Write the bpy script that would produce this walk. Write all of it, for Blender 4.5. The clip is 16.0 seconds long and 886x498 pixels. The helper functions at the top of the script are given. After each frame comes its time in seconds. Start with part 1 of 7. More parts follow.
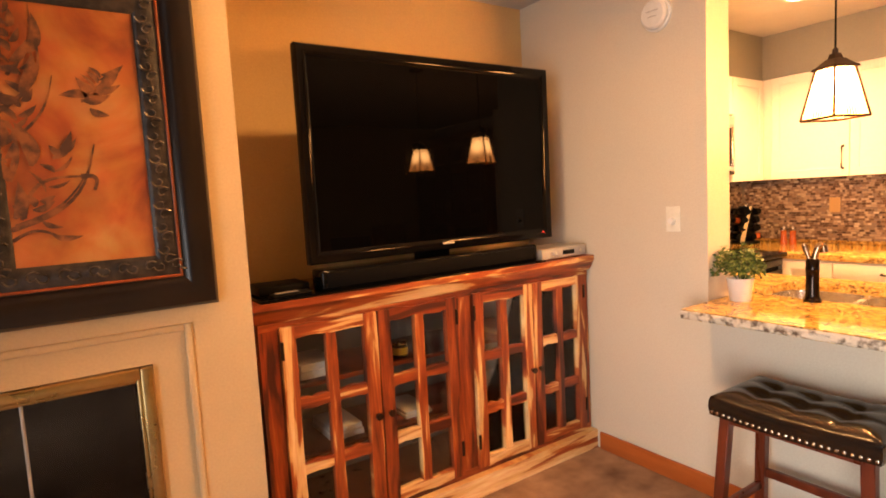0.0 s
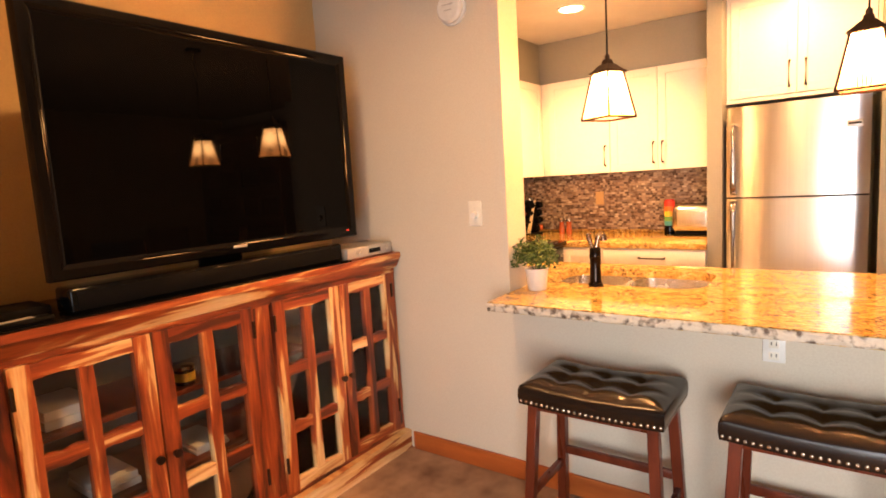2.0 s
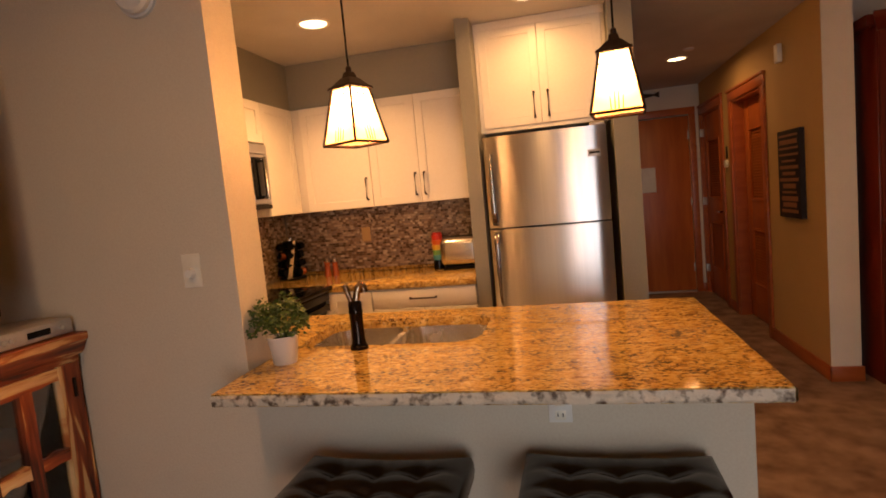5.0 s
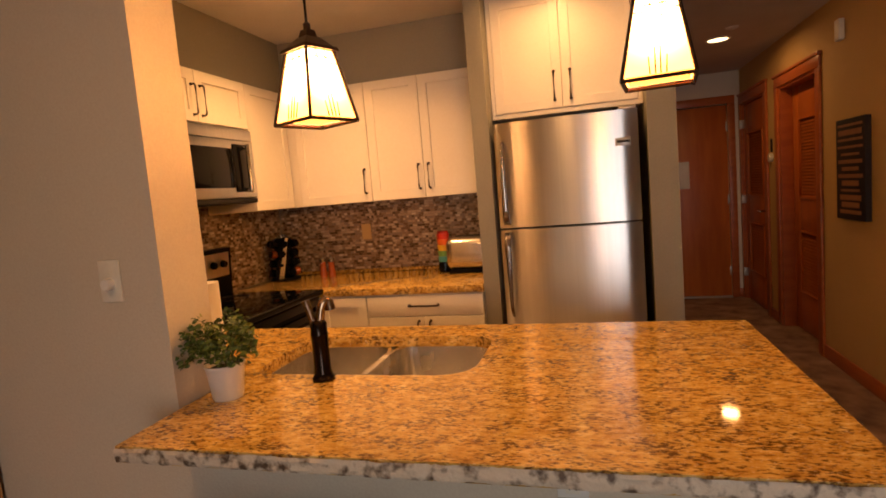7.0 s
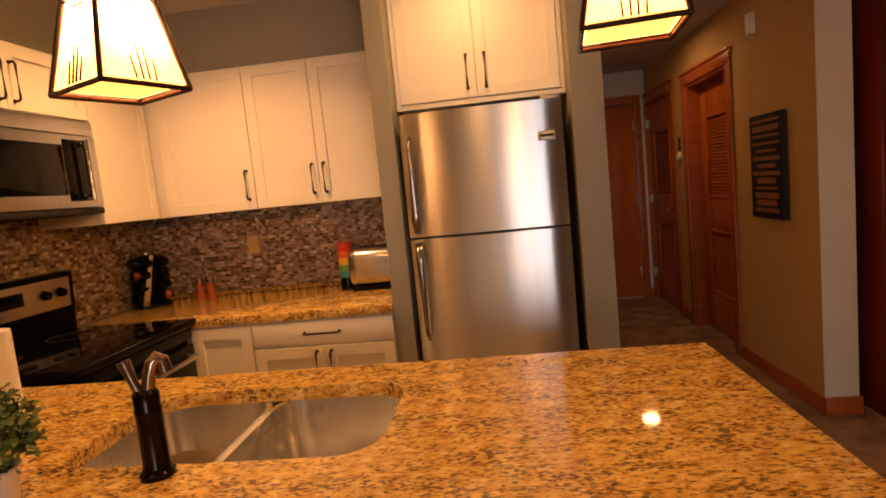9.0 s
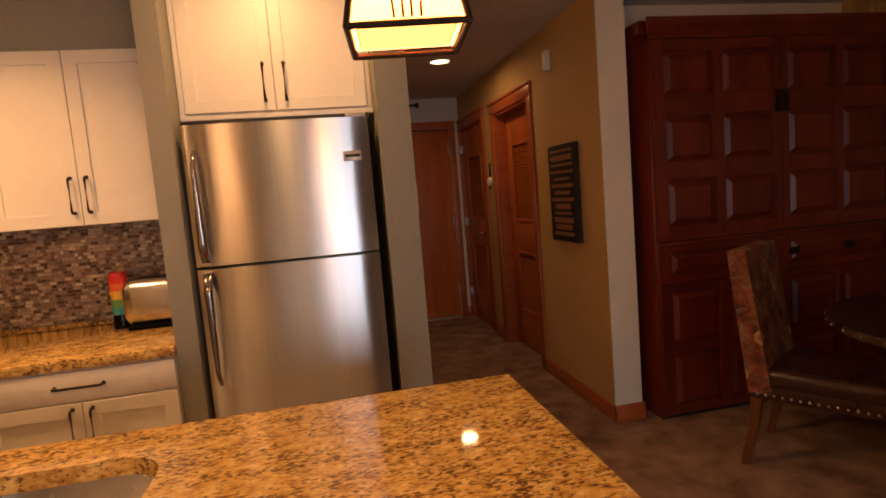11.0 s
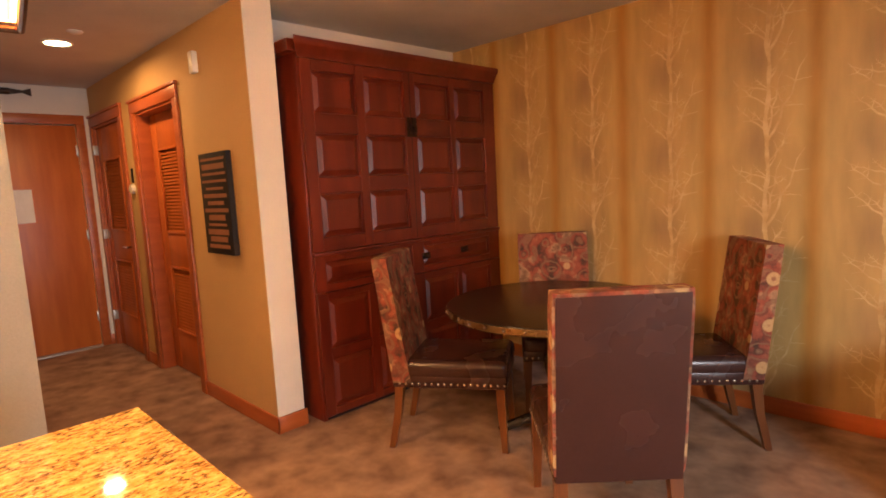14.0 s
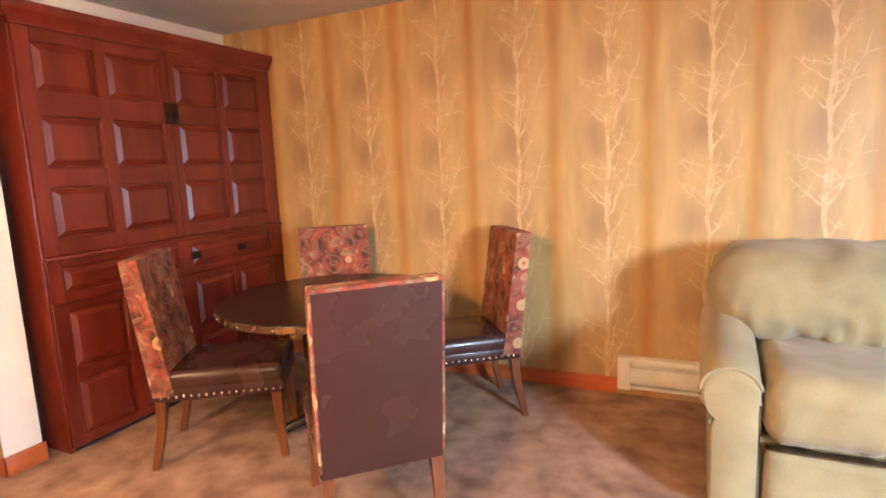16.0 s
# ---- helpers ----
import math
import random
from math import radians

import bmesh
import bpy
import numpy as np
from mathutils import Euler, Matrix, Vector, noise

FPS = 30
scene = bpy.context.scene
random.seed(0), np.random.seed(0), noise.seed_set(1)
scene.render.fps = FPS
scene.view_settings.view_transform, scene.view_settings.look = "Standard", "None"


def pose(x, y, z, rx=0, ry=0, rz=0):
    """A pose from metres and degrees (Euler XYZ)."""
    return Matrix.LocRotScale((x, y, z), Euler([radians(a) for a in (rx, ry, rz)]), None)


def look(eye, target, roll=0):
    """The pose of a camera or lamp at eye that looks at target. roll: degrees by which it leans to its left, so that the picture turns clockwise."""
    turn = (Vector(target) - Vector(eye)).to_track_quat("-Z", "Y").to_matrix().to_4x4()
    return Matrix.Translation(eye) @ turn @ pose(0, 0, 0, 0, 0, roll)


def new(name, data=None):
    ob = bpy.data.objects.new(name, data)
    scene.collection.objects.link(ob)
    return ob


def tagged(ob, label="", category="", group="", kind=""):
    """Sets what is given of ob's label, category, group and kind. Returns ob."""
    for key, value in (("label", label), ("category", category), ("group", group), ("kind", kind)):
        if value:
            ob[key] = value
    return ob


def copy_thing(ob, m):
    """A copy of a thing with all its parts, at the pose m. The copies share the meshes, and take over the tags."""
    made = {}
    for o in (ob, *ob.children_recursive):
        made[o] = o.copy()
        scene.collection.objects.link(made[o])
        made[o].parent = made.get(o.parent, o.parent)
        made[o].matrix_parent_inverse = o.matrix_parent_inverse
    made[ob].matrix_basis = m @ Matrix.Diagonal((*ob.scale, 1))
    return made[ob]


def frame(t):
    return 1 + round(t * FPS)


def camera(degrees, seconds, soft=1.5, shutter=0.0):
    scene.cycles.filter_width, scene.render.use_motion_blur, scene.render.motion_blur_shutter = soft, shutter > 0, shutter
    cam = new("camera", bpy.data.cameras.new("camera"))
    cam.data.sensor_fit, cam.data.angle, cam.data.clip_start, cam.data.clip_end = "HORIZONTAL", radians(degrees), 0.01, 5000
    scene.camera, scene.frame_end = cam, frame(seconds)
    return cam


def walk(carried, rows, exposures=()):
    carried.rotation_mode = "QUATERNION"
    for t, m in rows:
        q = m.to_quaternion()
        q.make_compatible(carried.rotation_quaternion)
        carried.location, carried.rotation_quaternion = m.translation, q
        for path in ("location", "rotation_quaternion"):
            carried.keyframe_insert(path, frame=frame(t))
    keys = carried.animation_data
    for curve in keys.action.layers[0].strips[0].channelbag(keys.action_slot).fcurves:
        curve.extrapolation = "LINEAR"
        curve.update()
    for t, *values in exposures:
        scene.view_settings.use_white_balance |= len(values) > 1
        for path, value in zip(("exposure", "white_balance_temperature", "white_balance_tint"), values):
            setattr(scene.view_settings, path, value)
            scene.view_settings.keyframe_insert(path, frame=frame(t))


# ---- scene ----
cam = camera(77.3, 16.0, soft=1.8)
PATH = [
    (0, (0.622, 0.21, 1.418), (1.727, 1.866, 1.23), -3.1),
    (0.5, (0.606, 0.201, 1.403), (1.868, 1.741, 1.212), -3.5),
    (1, (0.604, 0.229, 1.405), (1.99, 1.656, 1.193), -3.5),
    (1.5, (0.665, 0.29, 1.385), (2.164, 1.595, 1.167), -3.2),
    (2, (0.732, 0.356, 1.41), (2.343, 1.517, 1.172), -3.4),
    (2.5, (0.807, 0.4, 1.389), (2.539, 1.374, 1.168), -4.6),
    (3, (0.849, 0.461, 1.383), (2.69, 1.225, 1.217), -5.5),
    (3.5, (0.899, 0.514, 1.398), (2.803, 1.101, 1.222), -5.0),
    (4, (1.017, 0.518, 1.399), (2.941, 1.035, 1.224), -4.5),
    (4.5, (1.145, 0.475, 1.425), (3.088, 0.916, 1.244), -5.5),
    (7, (1.71, 0.451, 1.418), (3.628, 0.984, 1.222), -4.8),
    (7.5, (1.821, 0.472, 1.417), (3.769, 0.87, 1.198), -4.9),
    (8, (1.96, 0.552, 1.412), (3.927, 0.861, 1.219), -6.2),
    (8.2, (2.005, 0.558, 1.411), (3.969, 0.877, 1.211), -6.0),
    (10.5, (2.329, 0.427, 1.418), (4.304, 0.187, 1.212), -5.0),
    (11, (2.336, 0.424, 1.418), (4.286, 0.024, 1.222), -4.7),
    (11.5, (2.332, 0.407, 1.434), (4.226, -0.203, 1.238), -4.0),
    (12, (2.337, 0.413, 1.416), (4.149, -0.41, 1.223), -3.4),
    (12.5, (2.333, 0.407, 1.421), (4.074, -0.558, 1.229), -3.2),
    (13, (2.32, 0.38, 1.42), (3.974, -0.726, 1.22), -3.2),
    (13.5, (2.314, 0.366, 1.415), (3.853, -0.891, 1.193), -3.0),
    (14, (2.301, 0.351, 1.415), (3.71, -1.049, 1.179), -3.0),
    (14.5, (2.285, 0.348, 1.404), (3.599, -1.138, 1.152), -2.7),
    (15, (2.253, 0.31, 1.412), (3.366, -1.326, 1.123), -2.4),
    (15.5, (2.223, 0.265, 1.407), (3.223, -1.44, 1.1), -2.6),
    (16, (2.178, 0.232, 1.41), (3.023, -1.557, 1.116), -2.5),
]
EXPOSURES = [
    (0, 0.58, 6600, 14), (0.6, 0.7, 6400, 14), (1.5, 0.68, 6300, 13), (2.5, 0.38, 6100, 13), (3.5, -0.25, 6100, 13), (4.5, -0.98, 6200, 14),
    (7, -1.22, 6700, 15), (8.2, -1.28, 6700, 15), (10.5, -1.3, 5900, 14), (11.5, -1.18, 5700, 13), (12.5, -0.62, 5800, 13),
    (13.5, 0.3, 5900, 14), (14.5, 1.1, 6000, 14), (15.5, 1.55, 5150, 8), (16, 1.62, 4650, 6),
]
walk(cam, [(t, look(eye, target, roll)) for t, eye, target, roll in PATH], EXPOSURES)


# ---- world, window light, lamps ----
WARM = (1.0, 0.49, 0.16)
world = bpy.data.worlds.new("sky")
scene.world = world
world.use_nodes = True
wn = world.node_tree.nodes
sky = wn.new("ShaderNodeTexSky")
sky.sky_type, sky.sun_disc = "NISHITA", False
sky.sun_elevation, sky.sun_rotation = radians(32), radians(-80)
wn["Background"].inputs["Strength"].default_value = 0.12
world.node_tree.links.new(sky.outputs[0], wn["Background"].inputs["Color"])


def lamp(name, kind, m, watts, colour, **more):
    data = bpy.data.lights.new(name, kind)
    data.energy, data.color = watts, colour
    for key, value in more.items():
        if key == "size":
            data.size = value
        if key == "size_y":
            data.shape, data.size_y = "RECTANGLE", value
        if key == "disk":
            data.shape, data.size = "DISK", value
        if key == "radius":
            data.shadow_soft_size = value
        if key == "spread":
            data.spread = value
    ob = new(name, data)
    ob.matrix_world = m
    return ob


# daylight of the unseen patio door: two stand-in area lamps, aimed and narrowed by hand
lamp("window_daylight", "AREA", look((-1.05, 1.02, 1.72), (0.14, -0.74, 0.78)), 27, (1.0, 0.95, 0.89), size=0.60, size_y=0.75, spread=radians(72))
lamp("window_daylight", "AREA", look((-1.15, -0.50, 0.98), (2.9, 0.55, 0.6)), 27, (1.0, 0.97, 0.94), size=1.35, size_y=1.9, spread=radians(95))
PENDANTS = ((3.09, 1.156, -25), (3.125, 0.289, -7))
for px, py, turn in PENDANTS:
    lamp("pendant_bulb", "AREA", look((px, py, 1.655), (px, py, 0)), 2.5, WARM, disk=0.09, spread=radians(130))
DOWNLIGHTS = ((4.31, 1.80), (4.44, 0.60), (6.80, -0.59), (1.62, 1.62))
for (px, py), watts, wide in zip(DOWNLIGHTS, (34, 17, 12, 14), (128, 166, 172, 166)):
    lamp("downlight_bulb", "AREA", look((px, py, 2.468), (px, py, 0)), watts, WARM, disk=0.12, spread=radians(wide))


# ---- materials ----
def material(name, colour, rough=0.6, metal=0.0, second=None, scale=6.0, stretch=(1, 1, 1), fine=60.0, bump=0.0,
             vary=0.0, coat=0.0, contrast=(0.35, 0.65), detail=6.0, rough_vary=0.0, spec=0.5, sheen=0.0):
    """A surface with two scales of colour variation, fine relief and uneven gloss, in object space."""
    m = bpy.data.materials.new(name)
    m.use_nodes = True
    nt = m.node_tree
    n, link = nt.nodes, nt.links.new
    b = n["Principled BSDF"]
    b.inputs["Roughness"].default_value, b.inputs["Metallic"].default_value = rough, metal
    b.inputs["Specular IOR Level"].default_value = spec
    b.inputs["Coat Weight"].default_value = coat
    b.inputs["Sheen Weight"].default_value = sheen
    co = n.new("ShaderNodeTexCoord")
    mp = n.new("ShaderNodeMapping")
    mp.inputs["Scale"].default_value = stretch
    link(co.outputs["Object"], mp.inputs["Vector"])
    vec = mp.outputs["Vector"]
    if vary:
        info = n.new("ShaderNodeObjectInfo")
        add = n.new("ShaderNodeVectorMath")
        mul = n.new("ShaderNodeMath")
        mul.operation, mul.inputs[1].default_value = "MULTIPLY", 40.0
        link(info.outputs["Random"], mul.inputs[0])
        link(vec, add.inputs[0]), link(mul.outputs[0], add.inputs[1])
        vec = add.outputs[0]
    big, small = n.new("ShaderNodeTexNoise"), n.new("ShaderNodeTexNoise")
    big.inputs["Scale"].default_value, big.inputs["Detail"].default_value = scale, detail
    small.inputs["Scale"].default_value, small.inputs["Detail"].default_value = fine, 3
    link(vec, big.inputs["Vector"]), link(vec, small.inputs["Vector"])
    ramp = n.new("ShaderNodeValToRGB")
    second = second or tuple(c * 0.86 for c in colour)
    ramp.color_ramp.elements[0].position, ramp.color_ramp.elements[1].position = contrast
    ramp.color_ramp.elements[0].color, ramp.color_ramp.elements[1].color = (*second, 1), (*colour, 1)
    link(big.outputs["Fac"], ramp.inputs["Fac"])
    grain = n.new("ShaderNodeMix")
    grain.data_type, grain.blend_type = "RGBA", "OVERLAY"
    grain.inputs["Factor"].default_value = 0.12
    link(ramp.outputs["Color"], grain.inputs["A"]), link(small.outputs["Fac"], grain.inputs["B"])
    out = grain.outputs["Result"]
    if vary:
        hsv = n.new("ShaderNodeHueSaturation")
        rng = n.new("ShaderNodeMapRange")
        rng.inputs["To Min"].default_value, rng.inputs["To Max"].default_value = 1 - vary, 1 + vary
        link(info.outputs["Random"], rng.inputs["Value"]), link(rng.outputs["Result"], hsv.inputs["Value"])
        link(out, hsv.inputs["Color"])
        out = hsv.outputs["Color"]
    link(out, b.inputs["Base Color"])
    if rough_vary:
        rr = n.new("ShaderNodeMapRange")
        rr.inputs["To Min"].default_value, rr.inputs["To Max"].default_value = max(0.02, rough - rough_vary), rough + rough_vary
        link(big.outputs["Fac"], rr.inputs["Value"]), link(rr.outputs["Result"], b.inputs["Roughness"])
    if bump:
        bp = n.new("ShaderNodeBump")
        bp.inputs["Strength"].default_value, bp.inputs["Distance"].default_value = min(1, bump * 10), 0.002
        link(small.outputs["Fac"], bp.inputs["Height"]), link(bp.outputs["Normal"], b.inputs["Normal"])
    return m


def glowing(name, colour, strength):
    m = bpy.data.materials.new(name)
    m.use_nodes = True
    b = m.node_tree.nodes["Principled BSDF"]
    b.inputs["Base Color"].default_value = (*colour, 1)
    b.inputs["Emission Color"].default_value = (*colour, 1)
    b.inputs["Emission Strength"].default_value = strength
    return m


def glass(name, tint=(1, 1, 1), rough=0.02):
    m = bpy.data.materials.new(name)
    m.use_nodes = True
    nt = m.node_tree
    n, link = nt.nodes, nt.links.new
    n.remove(n["Principled BSDF"])
    clear, shine, mix, fres = n.new("ShaderNodeBsdfTransparent"), n.new("ShaderNodeBsdfGlossy"), n.new("ShaderNodeMixShader"), n.new("ShaderNodeFresnel")
    clear.inputs["Color"].default_value = (*tint, 1)
    shine.inputs["Roughness"].default_value = rough
    fres.inputs["IOR"].default_value = 1.5
    link(fres.outputs[0], mix.inputs[0]), link(clear.outputs[0], mix.inputs[1]), link(shine.outputs[0], mix.inputs[2])
    link(mix.outputs[0], n["Material Output"].inputs["Surface"])
    return m


wall_paint = material("warm_greige_wall_paint", (0.61, 0.54, 0.42), 0.75, second=(0.575, 0.505, 0.39), scale=1.2, fine=140, bump=0.05)
tan_paint = material("tan_wall_paint", (0.58, 0.395, 0.17), 0.75, second=(0.54, 0.36, 0.15), scale=1.2, fine=140, bump=0.05)
cream_paint = material("cream_surround_paint", (0.58, 0.43, 0.24), 0.5, second=(0.54, 0.39, 0.21), scale=1.5, fine=120, bump=0.02)
white_paint = material("off_white_wall_paint", (0.74, 0.70, 0.60), 0.7, scale=1.2, fine=140, bump=0.04)
edge_stone = material("rough_pale_granite_edge", (0.62, 0.54, 0.42), 0.55, second=(0.10, 0.065, 0.04), scale=34, fine=120, bump=0.4, contrast=(0.36, 0.52), detail=5)
grey_paint = material("grey_green_wall_paint", (0.27, 0.26, 0.215), 0.7, second=(0.25, 0.24, 0.20), scale=1.5, fine=140, bump=0.05)
ceiling_paint = material("matt_ceiling_paint", (0.56, 0.54, 0.52), 0.85, scale=2, fine=90, bump=0.08)
carpet_mat = material("brown_mottled_carpet", (0.41, 0.262, 0.158), 0.95, second=(0.15, 0.080, 0.043), scale=6, fine=260, bump=0.7, contrast=(0.30, 0.72), sheen=0.1, spec=0.05, detail=14)
trim_wood = material("honey_stained_trim_wood", (0.44, 0.115, 0.022), 0.36, second=(0.34, 0.08, 0.015), scale=3, stretch=(1, 1, 6), fine=60, bump=0.02, rough_vary=0.08)
door_wood = material("orange_stained_door_wood", (0.52, 0.145, 0.022), 0.38, second=(0.40, 0.10, 0.014), scale=2.2, stretch=(5, 5, 0.7), fine=70, bump=0.02, rough_vary=0.08)
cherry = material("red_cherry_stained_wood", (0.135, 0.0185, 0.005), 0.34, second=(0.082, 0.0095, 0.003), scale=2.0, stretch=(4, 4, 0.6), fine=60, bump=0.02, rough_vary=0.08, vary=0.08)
white_cab = material("cream_white_cabinet_lacquer", (0.78, 0.74, 0.67), 0.38, second=(0.75, 0.71, 0.64), scale=1.5, fine=60, bump=0.01, coat=0.1)
aged_nickel = material("aged_bronze_nickel", (0.46, 0.33, 0.22), 0.2, 1.0, second=(0.22, 0.14, 0.09), scale=14)
bounce_cut_brown = material("dark_brown_unseen_wall", (0.13, 0.09, 0.06), 0.8, scale=1.5, fine=140, bump=0.04)
bronze = material("dark_bronze_metal", (0.055, 0.035, 0.024), 0.38, 0.85, second=(0.035, 0.022, 0.015), scale=12, rough_vary=0.1)
chrome = material("polished_chrome", (0.78, 0.77, 0.75), 0.12, 1.0, scale=8)
black_plastic = material("black_plastic", (0.004, 0.004, 0.004), 0.45, second=(0.003, 0.003, 0.003), scale=10, spec=0.06)
black_gloss = material("glossy_black_glass", (0.003, 0.003, 0.003), 0.07, second=(0.002, 0.002, 0.002), scale=4, spec=0.16)
screen_glass = material("black_television_glass", (0.001, 0.001, 0.001), 0.03, second=(0.001, 0.001, 0.001), scale=4, spec=0.085)
silver_plastic = material("silver_plastic", (0.50, 0.47, 0.43), 0.35, 0.4, scale=10)
white_plastic = material("white_plastic", (0.78, 0.76, 0.70), 0.4, scale=8)
almond_plastic = material("almond_plastic_plate", (0.80, 0.75, 0.62), 0.4, scale=8)
steel = material("brushed_stainless_steel", (0.67, 0.665, 0.67), 0.29, 1.0, second=(0.62, 0.615, 0.62), scale=2, stretch=(30, 30, 0.3), fine=60)
sn = steel.node_tree.nodes
tangent = sn.new("ShaderNodeTangent")
tangent.direction_type, tangent.axis = "RADIAL", "X"
sn["Principled BSDF"].inputs["Anisotropic"].default_value = 0.97
steel.node_tree.links.new(tangent.outputs[0], sn["Principled BSDF"].inputs["Tangent"])
steel_sink = material("satin_sink_steel", (0.88, 0.87, 0.86), 0.26, 1.0, second=(0.64, 0.63, 0.62), scale=5, fine=120, bump=0.01, rough_vary=0.06)
handle_steel = material("dark_satin_handle_steel", (0.40, 0.36, 0.33), 0.20, 1.0, second=(0.30, 0.27, 0.25), scale=3, stretch=(8, 8, 0.5))
brass = material("antique_brass", (0.55, 0.40, 0.18), 0.28, 1.0, second=(0.38, 0.27, 0.12), scale=9, rough_vary=0.1)
nail_metal = material("pewter_nailhead_metal", (0.62, 0.55, 0.45), 0.26, 1.0, scale=9)
dark_leather = material("near_black_brown_leather", (0.013, 0.007, 0.004), 0.22, second=(0.007, 0.004, 0.003), scale=9, fine=150, bump=0.02, rough_vary=0.05, spec=0.55)
chair_leather = material("dark_brown_chair_leather", (0.048, 0.020, 0.0165), 0.27, second=(0.037, 0.0152, 0.0127), contrast=(0.25, 0.78), detail=3, scale=4, fine=130, bump=0.02, rough_vary=0.04)
faucet_bronze = material("oil_rubbed_bronze", (0.030, 0.020, 0.015), 0.17, 0.9, second=(0.018, 0.012, 0.009), scale=12, rough_vary=0.05)
stool_wood = material("dark_cherry_stool_wood", (0.140, 0.027, 0.009), 0.30, second=(0.085, 0.016, 0.006), scale=4, stretch=(5, 5, 0.7), fine=60, bump=0.02, rough_vary=0.08)
leg_wood = material("walnut_stained_leg_wood", (0.16, 0.052, 0.010), 0.34, second=(0.09, 0.027, 0.006), scale=4, stretch=(5, 5, 0.7), fine=60, bump=0.02)
table_wood = material("espresso_table_wood", (0.026, 0.017, 0.012), 0.24, second=(0.016, 0.011, 0.008), scale=4, stretch=(5, 1, 1), fine=60, bump=0.02)
suede = material("sage_tan_microfibre", (0.285, 0.238, 0.120), 0.9, second=(0.205, 0.168, 0.083), scale=4, fine=180, bump=0.2, sheen=0.15, contrast=(0.3, 0.7), spec=0.15)
pot_white = material("white_glazed_pot", (0.80, 0.77, 0.72), 0.35, scale=6)
paper = material("white_paper", (0.80, 0.78, 0.74), 0.8, scale=6)
soil = material("dark_soil", (0.03, 0.02, 0.012), 0.95, scale=30)
leaf_mat = material("boxwood_leaf", (0.058, 0.108, 0.020), 0.42, second=(0.026, 0.055, 0.010), scale=14, fine=80)
leaf_light = material("young_boxwood_leaf", (0.20, 0.25, 0.05), 0.42, second=(0.11, 0.16, 0.03), scale=14, fine=80)
shade_glass = glowing("lit_opal_shade_glass", (1.0, 0.38, 0.075), 44.0)
# the bulb behind the opal glass: hottest beside it, amber towards the corners
gn, glink = shade_glass.node_tree.nodes, shade_glass.node_tree.links.new
gco, gdist, gramp, gpow = gn.new("ShaderNodeTexCoord"), gn.new("ShaderNodeVectorMath"), gn.new("ShaderNodeValToRGB"), gn.new("ShaderNodeMapRange")
gdist.operation = "DISTANCE"
gdist.inputs[1].default_value = (0, 0, 0.125)
glink(gco.outputs["Object"], gdist.inputs[0])
span = gn.new("ShaderNodeMapRange")
span.inputs["From Min"].default_value, span.inputs["From Max"].default_value = 0.054, 0.125
glink(gdist.outputs["Value"], span.inputs["Value"]), glink(span.outputs["Result"], gramp.inputs["Fac"]), glink(span.outputs["Result"], gpow.inputs["Value"])
gramp.color_ramp.elements[0].color, gramp.color_ramp.elements[1].color = (1.0, 0.47, 0.14, 1), (1.0, 0.28, 0.055, 1)
gpow.interpolation_type = "SMOOTHERSTEP"
gpow.inputs["From Min"].default_value, gpow.inputs["From Max"].default_value = -0.25, 0.85
gpow.inputs["To Min"].default_value, gpow.inputs["To Max"].default_value = 112.0, 25.0
glink(gramp.outputs["Color"], gn["Principled BSDF"].inputs["Emission Color"]), glink(gpow.outputs["Result"], gn["Principled BSDF"].inputs["Emission Strength"])
shade_amber = glowing("amber_inside_glow", (1.0, 0.66, 0.16), 2.6)
downlight_glow = glowing("lit_downlight_lens", (1.0, 0.70, 0.34), 14.0)
clear_glass = glass("clear_pane_glass", (0.86, 0.87, 0.86))
window_glass = glass("window_pane_glass", (0.97, 0.98, 0.98))
smoked_glass = glass("smoked_fireplace_glass", (0.32, 0.32, 0.33))
firebox_mat = material("sooty_firebox_brick", (0.035, 0.030, 0.028), 0.9, second=(0.015, 0.013, 0.012), scale=6, fine=40, bump=0.2)
log_mat = material("grey_ceramic_log", (0.20, 0.15, 0.12), 0.9, second=(0.08, 0.05, 0.04), scale=9, fine=40, bump=0.3)
red_plastic = material("red_shaker_plastic", (0.55, 0.03, 0.02), 0.35, scale=8)
orange_plastic = material("orange_shaker_plastic", (0.65, 0.13, 0.02), 0.35, scale=8)
yellow_plastic = material("yellow_shaker_plastic", (0.70, 0.42, 0.03), 0.35, scale=8)
green_plastic = material("green_shaker_plastic", (0.12, 0.28, 0.07), 0.35, scale=8)
teal_plastic = material("teal_shaker_plastic", (0.05, 0.26, 0.30), 0.35, scale=8)
copper_mill = material("orange_acrylic_mill", (0.30, 0.07, 0.02), 0.25, scale=8)
slate_mat = material("charcoal_sign_board", (0.020, 0.018, 0.019), 0.7, spec=0.2, scale=10, fine=60, bump=0.05)
sign_print = material("faded_sign_lettering", (0.30, 0.13, 0.06), 0.7, scale=10)


def nodes_of(name, rough):
    m = bpy.data.materials.new(name)
    m.use_nodes = True
    nt = m.node_tree
    b = nt.nodes["Principled BSDF"]
    b.inputs["Roughness"].default_value = rough
    return m, nt.nodes, nt.links.new, b


def ramp_of(n, stops, interpolation="LINEAR"):
    r = n.new("ShaderNodeValToRGB")
    r.color_ramp.interpolation = interpolation
    while len(r.color_ramp.elements) < len(stops):
        r.color_ramp.elements.new(0.5)
    for e, (p, c) in zip(r.color_ramp.elements, stops):
        e.position, e.color = p, (*c, 1)
    return r


